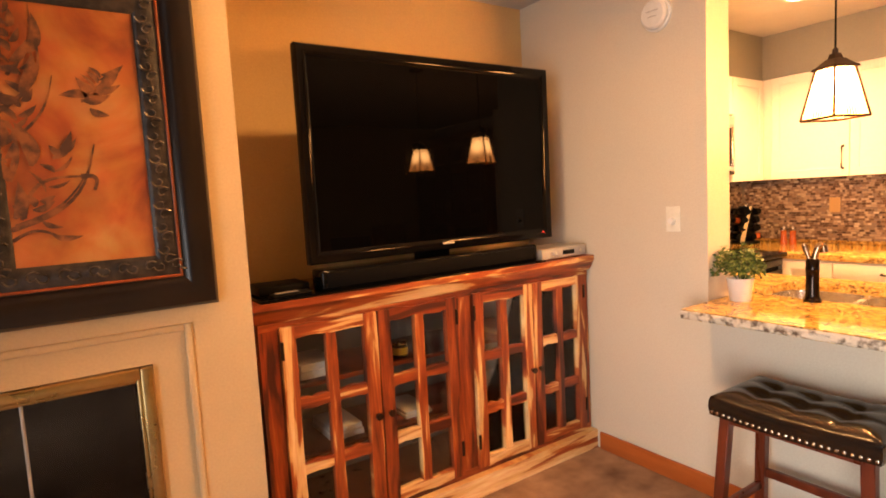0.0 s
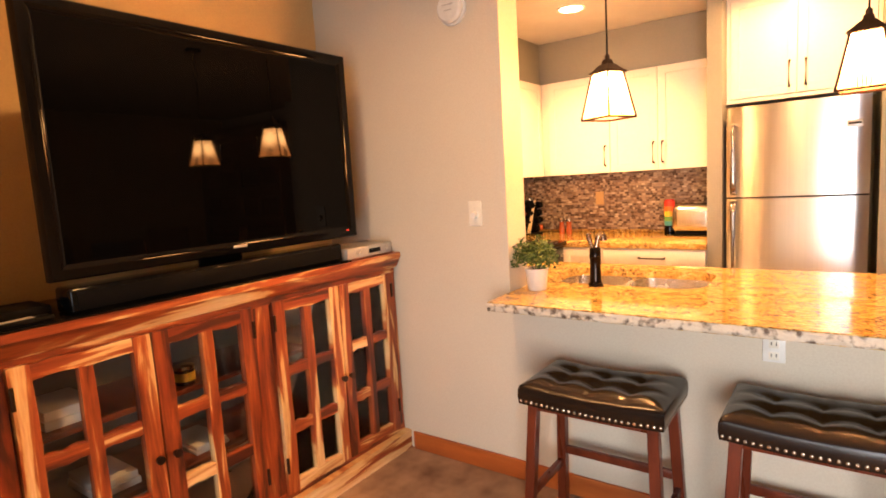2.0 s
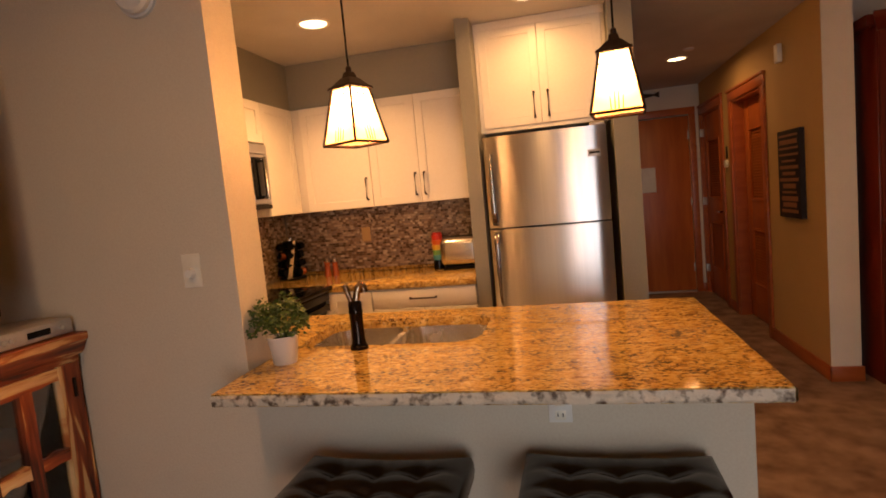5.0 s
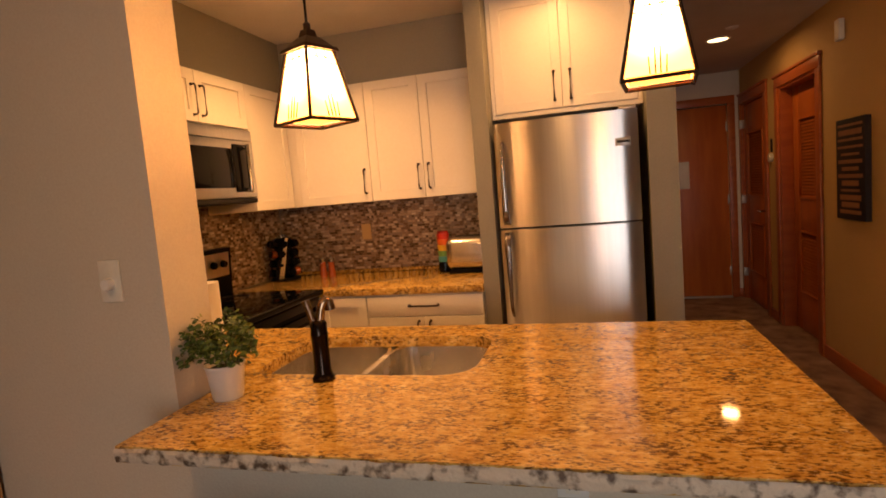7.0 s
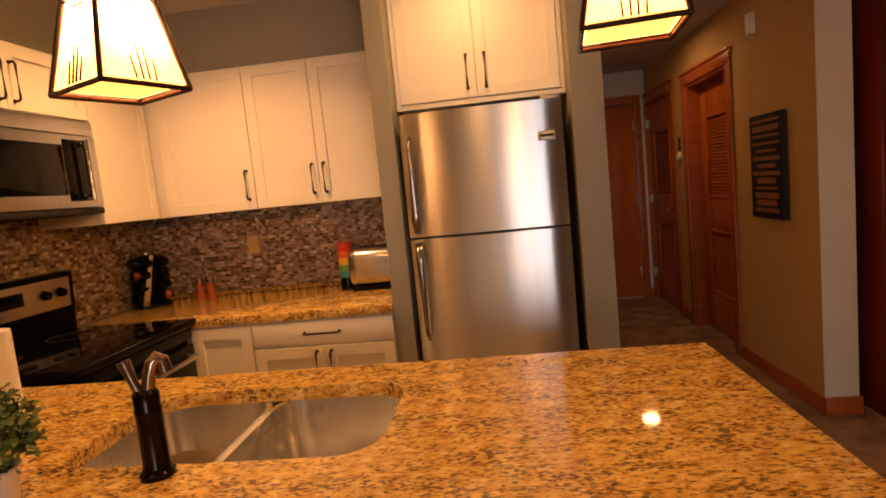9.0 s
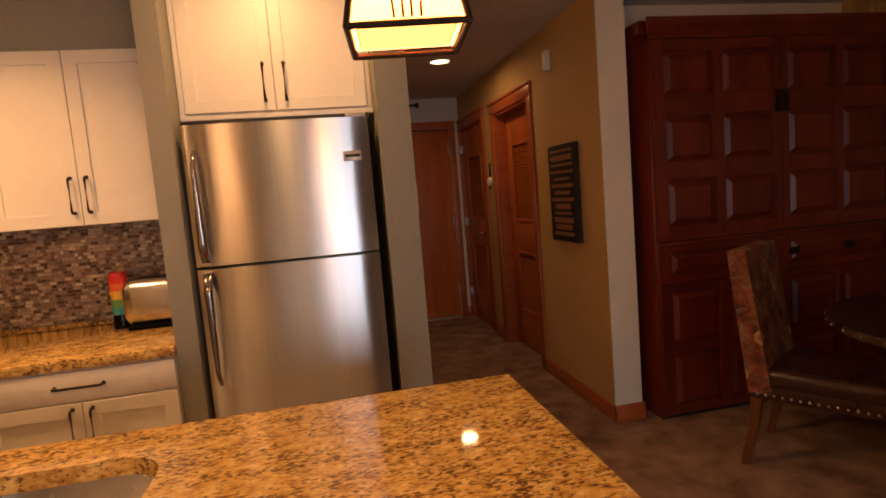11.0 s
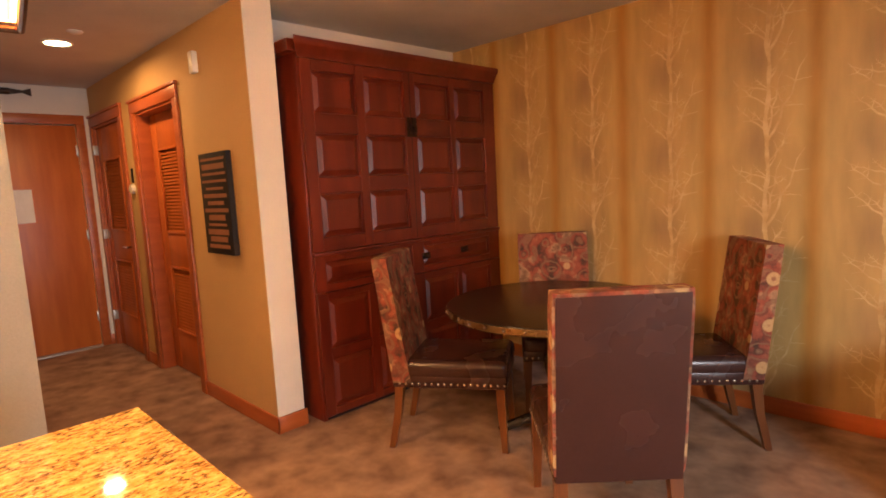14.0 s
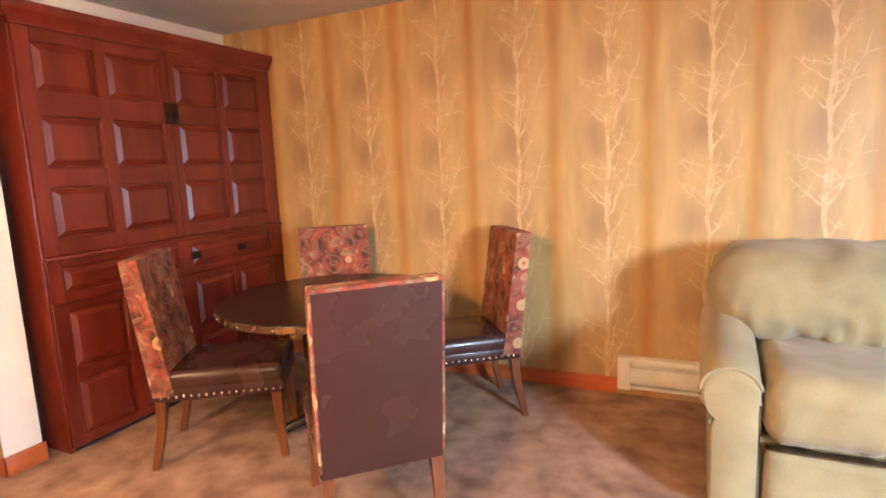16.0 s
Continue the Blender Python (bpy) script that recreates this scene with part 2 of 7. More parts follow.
def granite_material():
    m, n, link, b = nodes_of("gold_granite", 0.12)
    co = n.new("ShaderNodeTexCoord")
    mp = n.new("ShaderNodeMapping")
    mp.inputs["Scale"].default_value = (2.5, 1.05, 1.9)
    mp.inputs["Rotation"].default_value = (0, 0, radians(12))
    link(co.outputs["Object"], mp.inputs["Vector"])
    cloud, speck, fleck = n.new("ShaderNodeTexNoise"), n.new("ShaderNodeTexNoise"), n.new("ShaderNodeTexNoise")
    for t, s, d in ((cloud, 24, 7), (speck, 62, 8), (fleck, 120, 3)):
        t.inputs["Scale"].default_value, t.inputs["Detail"].default_value = s, d
        link(mp.outputs["Vector"], t.inputs["Vector"])
    base = ramp_of(n, ((0.30, (0.27, 0.13, 0.03)), (0.46, (0.55, 0.33, 0.075)), (0.60, (0.67, 0.45, 0.135)), (0.75, (0.78, 0.61, 0.28))))
    link(cloud.outputs["Fac"], base.inputs["Fac"])
    dark = ramp_of(n, ((0.37, (0.92, 0.92, 0.92)), (0.42, (0.62, 0.62, 0.62)), (0.49, (0, 0, 0))))
    drift = n.new("ShaderNodeTexNoise")
    drift.inputs["Scale"].default_value, drift.inputs["Detail"].default_value = 7, 4
    link(mp.outputs["Vector"], drift.inputs["Vector"])
    blend = n.new("ShaderNodeMath")
    blend.operation, blend.inputs[1].default_value = "MULTIPLY_ADD", 0.45
    less = n.new("ShaderNodeMath")
    less.operation, less.inputs[1].default_value = "SUBTRACT", 0.225
    link(drift.outputs["Fac"], blend.inputs[0]), link(speck.outputs["Fac"], blend.inputs[2])
    link(blend.outputs[0], less.inputs[0]), link(less.outputs[0], dark.inputs["Fac"])
    mix = n.new("ShaderNodeMix")
    mix.data_type = "RGBA"
    mix.inputs["B"].default_value = (0.090, 0.040, 0.013, 1)
    link(dark.outputs["Color"], mix.inputs["Factor"]), link(base.outputs["Color"], mix.inputs["A"])
    pale = ramp_of(n, ((0.60, (0, 0, 0)), (0.70, (0.75, 0.75, 0.75))))
    link(fleck.outputs["Fac"], pale.inputs["Fac"])
    mix2 = n.new("ShaderNodeMix")
    mix2.data_type = "RGBA"
    mix2.inputs["B"].default_value = (0.78, 0.65, 0.40, 1)
    link(pale.outputs["Color"], mix2.inputs["Factor"]), link(mix.outputs["Result"], mix2.inputs["A"])
    link(mix2.outputs["Result"], b.inputs["Base Color"])
    rr = n.new("ShaderNodeMapRange")
    rr.inputs["To Min"].default_value, rr.inputs["To Max"].default_value = 0.03, 0.07
    link(speck.outputs["Fac"], rr.inputs["Value"]), link(rr.outputs["Result"], b.inputs["Roughness"])
    return m


def sheesham_material():
    """Two-toned wood: red-brown heartwood with pale sapwood streaks along z of each piece's own grain."""
    m, n, link, b = nodes_of("two_toned_sheesham_wood", 0.32)
    co, info = n.new("ShaderNodeTexCoord"), n.new("ShaderNodeObjectInfo")
    mul, add, mp = n.new("ShaderNodeMath"), n.new("ShaderNodeVectorMath"), n.new("ShaderNodeMapping")
    mul.operation, mul.inputs[1].default_value = "MULTIPLY", 37.0
    link(info.outputs["Random"], mul.inputs[0])
    link(co.outputs["UV"], mp.inputs["Vector"])
    mp.inputs["Scale"].default_value = (15.0, 1.3, 1.0)
    link(mp.outputs["Vector"], add.inputs[0]), link(mul.outputs[0], add.inputs[1])
    band, fine = n.new("ShaderNodeTexNoise"), n.new("ShaderNodeTexNoise")
    band.inputs["Scale"].default_value, band.inputs["Detail"].default_value, band.inputs["Distortion"].default_value = 1.3, 5, 0.9
    fine.inputs["Scale"].default_value, fine.inputs["Detail"].default_value = 9, 6
    link(add.outputs[0], band.inputs["Vector"]), link(add.outputs[0], fine.inputs["Vector"])
    heart = ramp_of(n, ((0.36, (0.055, 0.012, 0.005)), (0.45, (0.20, 0.036, 0.009)), (0.55, (0.30, 0.064, 0.014)), (0.585, (0.40, 0.125, 0.030)), (0.608, (0.64, 0.36, 0.13)), (0.755, (0.78, 0.53, 0.26))))
    shift = n.new("ShaderNodeMath")
    spread = n.new("ShaderNodeMapRange")
    spread.inputs["To Min"].default_value, spread.inputs["To Max"].default_value = -0.10, 0.13
    again = n.new("ShaderNodeMath")
    again.operation, again.inputs[1].default_value = "FRACT", 0
    times = n.new("ShaderNodeMath")
    times.operation, times.inputs[1].default_value = "MULTIPLY", 13.7
    link(info.outputs["Random"], times.inputs[0]), link(times.outputs[0], again.inputs[0])
    link(again.outputs[0], spread.inputs["Value"])
    link(band.outputs["Fac"], shift.inputs[0]), link(spread.outputs["Result"], shift.inputs[1])
    link(shift.outputs[0], heart.inputs["Fac"])
    mix = n.new("ShaderNodeMix")
    mix.data_type, mix.blend_type = "RGBA", "OVERLAY"
    mix.inputs["Factor"].default_value = 0.55
    link(heart.outputs["Color"], mix.inputs["A"]), link(fine.outputs["Fac"], mix.inputs["B"])
    link(mix.outputs["Result"], b.inputs["Base Color"])
    bp = n.new("ShaderNodeBump")
    bp.inputs["Strength"].default_value, bp.inputs["Distance"].default_value = 0.2, 0.002
    link(fine.outputs["Fac"], bp.inputs["Height"]), link(bp.outputs["Normal"], b.inputs["Normal"])
    return m


def mosaic_material(name, island):
    """Glazed mosaic: every tile takes its own brown, grey or beige."""
    m, n, link, b = nodes_of(name, 0.22)
    if island:
        pick = n.new("ShaderNodeNewGeometry").outputs["Random Per Island"]
    else:
        pick = n.new("ShaderNodeObjectInfo").outputs["Random"]
    tone = ramp_of(n, ((0.0, (0.105, 0.066, 0.043)), (0.14, (0.19, 0.125, 0.082)), (0.34, (0.31, 0.220, 0.148)), (0.52, (0.42, 0.320, 0.228)), (0.70, (0.27, 0.212, 0.165)), (0.85, (0.52, 0.42, 0.30)), (0.96, (0.64, 0.55, 0.41))), "CONSTANT")
    link(pick, tone.inputs["Fac"])
    co, cloud = n.new("ShaderNodeTexCoord"), n.new("ShaderNodeTexNoise")
    cloud.inputs["Scale"].default_value, cloud.inputs["Detail"].default_value = 160, 3
    link(co.outputs["Object"], cloud.inputs["Vector"])
    mix = n.new("ShaderNodeMix")
    mix.data_type, mix.blend_type = "RGBA", "OVERLAY"
    mix.inputs["Factor"].default_value = 0.25
    link(tone.outputs["Color"], mix.inputs["A"]), link(cloud.outputs["Fac"], mix.inputs["B"])
    link(mix.outputs["Result"], b.inputs["Base Color"])
    return m


def wallpaper_material():
    """Ochre paper with soft darker bands half-way between the printed trees and brown smudges beside the trunks."""
    m, n, link, b = nodes_of("ochre_wallpaper", 0.42)
    co, sep = n.new("ShaderNodeTexCoord"), n.new("ShaderNodeSeparateXYZ")
    link(co.outputs["Object"], sep.inputs[0])

    def wave(socket, period, offset, power):
        a, s, r, p = (n.new("ShaderNodeMath") for _ in range(4))
        a.operation, a.inputs[1].default_value = "ADD", offset
        s.operation, s.inputs[1].default_value = "MULTIPLY", math.pi / period
        r.operation = "COSINE"
        p.operation, p.inputs[1].default_value = "POWER", power
        q = n.new("ShaderNodeMath")
        q.operation = "ABSOLUTE"
        link(socket, a.inputs[0]), link(a.outputs[0], s.inputs[0]), link(s.outputs[0], r.inputs[0]), link(r.outputs[0], q.inputs[0]), link(q.outputs[0], p.inputs[0])
        return p.outputs[0]

    wob = n.new("ShaderNodeTexNoise")
    wob.inputs["Scale"].default_value, wob.inputs["Detail"].default_value = 5, 5
    mpw = n.new("ShaderNodeMapping")
    mpw.inputs["Scale"].default_value = (3, 1, 0.6)
    link(co.outputs["Object"], mpw.inputs["Vector"]), link(mpw.outputs["Vector"], wob.inputs["Vector"])
    seam = wave(sep.outputs["X"], TREE, -TREE_X + TREE * 0.42, 46)
    base = ramp_of(n, ((0.0, (0.44, 0.300, 0.108)), (0.30, (0.41, 0.258, 0.075)), (1.0, (0.38, 0.205, 0.044))))
    link(seam, base.inputs["Fac"])
    smx = wave(sep.outputs["X"], TREE, -TREE_X - 0.05, 8)
    smz = wave(sep.outputs["Z"], RISE, -0.10, 3)
    both, soft = n.new("ShaderNodeMath"), n.new("ShaderNodeMath")
    both.operation = soft.operation = "MULTIPLY"
    link(smx, both.inputs[0]), link(smz, both.inputs[1])
    link(both.outputs[0], soft.inputs[0])
    soft.inputs[1].default_value = 0.62
    mix = n.new("ShaderNodeMix")
    mix.data_type = "RGBA"
    mix.inputs["B"].default_value = (0.27, 0.170, 0.085, 1)
    link(soft.outputs[0], mix.inputs["Factor"]), link(base.outputs["Color"], mix.inputs["A"])
    over = n.new("ShaderNodeMix")
    over.data_type, over.blend_type = "RGBA", "OVERLAY"
    over.inputs["Factor"].default_value = 0.3
    link(mix.outputs["Result"], over.inputs["A"]), link(wob.outputs["Fac"], over.inputs["B"])
    link(over.outputs["Result"], b.inputs["Base Color"])
    return m


def tapestry_material():
    """Kilim-like chair cloth: medallions, scrolls and patches in rust, tan, cream and brown."""
    m, n, link, b = nodes_of("rust_tapestry_cloth", 0.9)
    co, mp = n.new("ShaderNodeTexCoord"), n.new("ShaderNodeMapping")
    mp.inputs["Scale"].default_value = (1, 1, 1)
    link(co.outputs["Object"], mp.inputs["Vector"])
    bend, noi = n.new("ShaderNodeTexNoise"), n.new("ShaderNodeTexNoise")
    bend.inputs["Scale"].default_value, bend.inputs["Detail"].default_value = 9, 3
    noi.inputs["Scale"].default_value, noi.inputs["Detail"].default_value = 120, 3
    scrolls, medal = n.new("ShaderNodeTexVoronoi"), n.new("ShaderNodeTexVoronoi")
    scrolls.feature = "SMOOTH_F1"
    scrolls.inputs["Scale"].default_value, medal.inputs["Scale"].default_value = 10, 6.0
    for t in (bend, noi, scrolls, medal):
        link(mp.outputs["Vector"], t.inputs["Vector"])
    ground = ramp_of(n, ((0.36, (0.060, 0.028, 0.018)), (0.44, (0.20, 0.045, 0.023)), (0.53, (0.26, 0.070, 0.036)), (0.60, (0.32, 0.185, 0.095)), (0.70, (0.17, 0.090, 0.046))))
    link(bend.outputs["Fac"], ground.inputs["Fac"])

    def rings(tex, times, stops, amount):
        mul, add, sine = (n.new("ShaderNodeMath") for _ in range(3))
        mul.operation, mul.inputs[1].default_value = "MULTIPLY", times
        add.operation, sine.operation = "ADD", "SINE"
        extra = n.new("ShaderNodeMath")
        extra.operation, extra.inputs[1].default_value = "MULTIPLY", amount
        link(bend.outputs["Fac"], extra.inputs[0])
        link(tex.outputs["Distance"], mul.inputs[0]), link(mul.outputs[0], add.inputs[0]), link(extra.outputs[0], add.inputs[1]), link(add.outputs[0], sine.inputs[0])
        r = ramp_of(n, stops)
        link(sine.outputs[0], r.inputs["Fac"])
        return r.outputs["Color"]

    def laid(under, mask, colour):
        mix = n.new("ShaderNodeMix")
        mix.data_type = "RGBA"
        mix.inputs["B"].default_value = (*colour, 1)
        link(mask, mix.inputs["Factor"]), link(under, mix.inputs["A"])
        return mix.outputs["Result"]

    out = laid(ground.outputs["Color"], rings(scrolls, 24, ((0.62, (0, 0, 0)), (0.82, (0.50, 0.50, 0.50))), 11), (0.36, 0.22, 0.115))
    out = laid(out, rings(scrolls, 24, ((0.0, (0.45, 0.45, 0.45)), (0.16, (0, 0, 0))), 16), (0.075, 0.034, 0.020))
    disc = ramp_of(n, ((0.20, (0.9, 0.9, 0.9)), (0.23, (0, 0, 0))))
    link(medal.outputs["Distance"], disc.inputs["Fac"])
    out = laid(out, disc.outputs["Color"], (0.46, 0.30, 0.13))
    eye = ramp_of(n, ((0.09, (0.9, 0.9, 0.9)), (0.12, (0, 0, 0))))
    link(medal.outputs["Distance"], eye.inputs["Fac"])
    out = laid(out, eye.outputs["Color"], (0.24, 0.10, 0.05))
    over = n.new("ShaderNodeMix")
    over.data_type, over.blend_type = "RGBA", "OVERLAY"
    over.inputs["Factor"].default_value = 0.4
    link(out, over.inputs["A"]), link(noi.outputs["Fac"], over.inputs["B"])
    link(over.outputs["Result"], b.inputs["Base Color"])
    bp = n.new("ShaderNodeBump")
    bp.inputs["Strength"].default_value, bp.inputs["Distance"].default_value = 0.4, 0.002
    link(noi.outputs["Fac"], bp.inputs["Height"]), link(bp.outputs["Normal"], b.inputs["Normal"])
    return m


def painting_material():
    m, n, link, b = nodes_of("orange_painted_canvas", 0.6)
    co = n.new("ShaderNodeTexCoord")
    a, c = n.new("ShaderNodeTexNoise"), n.new("ShaderNodeTexNoise")
    a.inputs["Scale"].default_value, a.inputs["Detail"].default_value, a.inputs["Distortion"].default_value = 4.0, 8, 0.8
    c.inputs["Scale"].default_value, c.inputs["Detail"].default_value = 11, 6
    for t in (a, c):
        link(co.outputs["Object"], t.inputs["Vector"])
    base = ramp_of(n, ((0.33, (0.20, 0.038, 0.011)), (0.45, (0.37, 0.088, 0.016)), (0.55, (0.46, 0.15, 0.030)), (0.68, (0.50, 0.24, 0.07))))
    link(a.outputs["Fac"], base.inputs["Fac"])
    over = n.new("ShaderNodeMix")
    over.data_type, over.blend_type = "RGBA", "OVERLAY"
    over.inputs["Factor"].default_value = 0.3
    link(base.outputs["Color"], over.inputs["A"]), link(c.outputs["Color"], over.inputs["B"])
    link(over.outputs["Result"], b.inputs["Base Color"])
    return m


TREE, TREE_X, RISE = 0.533, 2.681, 0.475
granite, sheesham = granite_material(), sheesham_material()
mosaic, mosaic_rest = mosaic_material("brown_mosaic_tile", False), mosaic_material("brown_mosaic_tiles", True)
grout = material("taupe_grout", (0.30, 0.25, 0.19), 0.9, scale=12, fine=200, bump=0.05)
wallpaper, tapestry, canvas = wallpaper_material(), tapestry_material(), painting_material()
tree_print = material("pale_gold_tree_print", (0.57, 0.43, 0.215), 0.4, second=(0.46, 0.31, 0.12), scale=16, fine=60)
flower_paint = material("dark_brown_brushwork", (0.075, 0.032, 0.016), 0.6, second=(0.30, 0.105, 0.030), contrast=(0.40, 0.60), scale=24, fine=60)
carved_frame = material("carved_antiqued_black_frame", (0.05, 0.038, 0.028), 0.4, second=(0.015, 0.011, 0.008), scale=30, fine=70, bump=0.2)
frame_lacquer = material("espresso_frame_lacquer", (0.016, 0.009, 0.006), 0.28, second=(0.010, 0.006, 0.004), scale=5, spec=0.35)


# ---- mesh helpers ----
def box(bm, x0, y0, z0, x1, y1, z1, bev=0.0, seg=2):
    x0, x1, y0, y1, z0, z1 = min(x0, x1), max(x0, x1), min(y0, y1), max(y0, y1), min(z0, z1), max(z0, z1)
    made = bmesh.ops.create_cube(bm, size=1.0)["verts"]
    for v in made:
        v.co = Vector(((x0 + x1) / 2 + v.co.x * (x1 - x0), (y0 + y1) / 2 + v.co.y * (y1 - y0), (z0 + z1) / 2 + v.co.z * (z1 - z0)))
    if bev:
        edges = list({e for v in made for e in v.link_edges})
        bmesh.ops.bevel(bm, geom=edges, offset=min(bev, (x1 - x0) * 0.49, (y1 - y0) * 0.49, (z1 - z0) * 0.49), segments=seg, profile=0.5, affect="EDGES", clamp_overlap=True)
    return bm


def boxes(*dims, bev=0.0, seg=2):
    bm = bmesh.new()
    for d in dims:
        box(bm, *d, bev=bev, seg=seg)
    return bm


def rod(bm, a, b, r0, r1=None, n=14):
    a, b = Vector(a), Vector(b)
    turn = (b - a).to_track_quat("Z", "Y").to_matrix().to_4x4()
    m = Matrix.Translation((a + b) / 2) @ turn
    bmesh.ops.create_cone(bm, cap_ends=True, segments=n, radius1=r0, radius2=r0 if r1 is None else r1, depth=(b - a).length, matrix=m)
    return bm


def lathe(bm, profile, n=24, at=(0, 0, 0)):
    """A turned shape from (radius, height) pairs round z."""
    rings = []
    for r, z in profile:
        rings.append([bm.verts.new((at[0] + r * math.cos(2 * math.pi * k / n), at[1] + r * math.sin(2 * math.pi * k / n), at[2] + z)) for k in range(n)])
    for a, b in zip(rings, rings[1:]):
        for k in range(n):
            bm.faces.new((a[k], a[(k + 1) % n], b[(k + 1) % n], b[k]))
    if profile[0][0] > 1e-4:
        bm.faces.new(list(reversed(rings[0])))
    if profile[-1][0] > 1e-4:
        bm.faces.new(rings[-1])
    return bm


def tube(bm, points, r, n=8):
    points = [Vector(p) for p in points]
    rings = []
    for i, p in enumerate(points):
        way = (points[min(i + 1, len(points) - 1)] - points[max(i - 1, 0)]).normalized()
        q = way.to_track_quat("Z", "Y")
        rad = r[i] if isinstance(r, (list, tuple)) else r
        rings.append([bm.verts.new(p + q @ Vector((rad * math.cos(2 * math.pi * k / n), rad * math.sin(2 * math.pi * k / n), 0))) for k in range(n)])
    for a, b in zip(rings, rings[1:]):
        for k in range(n):
            bm.faces.new((a[k], a[(k + 1) % n], b[(k + 1) % n], b[k]))
    bm.faces.new(list(reversed(rings[0]))), bm.faces.new(rings[-1])
    return bm


def hexa(bm, low, high):
    """A solid between two rings of corners in the same order."""
    a, b = [bm.verts.new(p) for p in low], [bm.verts.new(p) for p in high]
    n = len(a)
    for k in range(n):
        bm.faces.new((a[k], a[(k + 1) % n], b[(k + 1) % n], b[k]))
    bm.faces.new(list(reversed(a))), bm.faces.new(b)
    return bm


def mesh_of(name, bm, mat, sharp=38, uv=""):
    bmesh.ops.recalc_face_normals(bm, faces=bm.faces)
    if uv:
        layer = bm.loops.layers.uv.new("UVMap")
        for f in bm.faces:
            for loop in f.loops:
                c = loop.vert.co
                loop[layer].uv = {"xz": (c.x, c.z), "zx": (c.z, c.x), "yz": (c.y, c.z), "xy": (c.x, c.y)}[uv]
    data = bpy.data.meshes.new(name)
    bm.to_mesh(data)
    bm.free()
    data.polygons.foreach_set("use_smooth", [True] * len(data.polygons))
    data.set_sharp_from_angle(angle=radians(sharp))
    data.materials.append(mat)
    return data


def part(name, bm, mat, parent, label="", sharp=38, uv=""):
    ob = new(name, mesh_of(name, bm, mat, sharp, uv))
    ob.parent = parent
    return tagged(ob, label)


def thing(name, m, label, category, group=""):
    ob = new(name)
    ob.matrix_world = m
    ob.empty_display_size = 0.1
    return tagged(ob, label, category, group)


def solid(name, bm, mat, label, category, group="", sharp=38, uv=""):
    return tagged(new(name, mesh_of(name, bm, mat, sharp, uv)), label, category, group)


def setting(name, bm, mat, label, uv=""):
    return tagged(new(name, mesh_of(name, bm, mat, 38, uv)), label, kind="structure")


# ---- the large structure ----
CEIL, PAPER_Y, BAR_X, TV_Y, KIT_X = 2.48, -3.11, 2.92, 2.71, 5.38
setting("floor", boxes((-1.32, -3.4, -0.12, 8.8, 3.0, 0.0)), carpet_mat, "brown mottled wall-to-wall carpet")
setting("ceiling", boxes((-1.4, -3.4, CEIL, 8.8, 3.0, CEIL + 0.12)), ceiling_paint, "matt off-white painted ceiling")
setting("wall_wallpaper", boxes((-1.2, PAPER_Y - 0.12, 0, 5.55, PAPER_Y, CEIL)), wallpaper, "ochre wallpaper wall with a print of bare pale trees")
setting("wall_alcove", boxes((5.55, PAPER_Y - 0.12, 0, 5.7, -1.30, CEIL)), white_paint, "off-white wall behind the cherry bed cabinet")
setting("wall_hall_stub", boxes((5.24, -1.30, 0, 6.33, -1.13, CEIL), (6.33, -1.30, 2.085, 7.17, -1.13, CEIL), (7.17, -1.30, 0, 7.58, -1.13, CEIL), (7.58, -1.30, 2.11, 8.42, -1.13, CEIL), (8.42, -1.30, 0, 8.6, -1.13, CEIL)), tan_paint, "tan painted hall wall with two doorways")
setting("wall_stub_end", boxes((5.232, -1.302, 0, 5.24, -1.128, CEIL)), white_paint, "off-white painted end of the hall wall")
setting("wall_entry", boxes((8.48, -1.13, 0, 8.6, -1.0, CEIL), (8.48, -1.0, 2.14, 8.6, -0.10, CEIL), (8.48, -0.10, 0, 8.6, 0.17, CEIL)), white_paint, "off-white wall round the entry door")
setting("wall_hall_partition", boxes((4.66, 0.04, 0, 8.48, 0.175, CEIL)), grey_paint, "grey-green painted partition beside the refrigerator")
setting("wall_fridge_panel", boxes((4.66, 0.968, 0, KIT_X, 1.055, CEIL)), grey_paint, "grey-green painted panel beside the refrigerator")
setting("wall_kitchen_back", boxes((KIT_X, 0.175, 0, KIT_X + 0.12, 2.83, CEIL)), grey_paint, "grey-green painted kitchen wall")
setting("wall_back", boxes((1.10, TV_Y, 0, KIT_X, TV_Y + 0.12, CEIL)), tan_paint, "tan painted wall behind the television and range")
setting("soffit", boxes((5.06, 1.055, 2.155, KIT_X, TV_Y, CEIL), (3.09, 2.39, 2.155, 5.06, TV_Y, CEIL), bev=0.004), grey_paint, "grey-green painted soffit above the kitchen cabinets")
setting("wall_partition", boxes((BAR_X, 1.569, 0, 3.095, TV_Y, CEIL)), wall_paint, "warm greige wall between living room and kitchen")
setting("bar_wall", boxes((BAR_X, -0.005, 0, 3.04, 1.569, 0.858)), wall_paint, "warm greige low wall under the breakfast bar")
# never in view: the dark colour is chosen to hold down bounced light
setting("wall_west", boxes((-1.32, -3.23, 0, -1.2, -1.26, CEIL), (-1.32, 1.42, 0, -1.2, 2.22, CEIL), (-1.32, -1.26, 2.06, -1.2, 1.42, CEIL)), bounce_cut_brown, "unseen wall with the glazed patio door, dark brown to cut bounced light")
setting("ground", boxes((-60, -40, -0.4, -1.4, 40, -0.2)), carpet_mat, "bare ground outside the patio door")

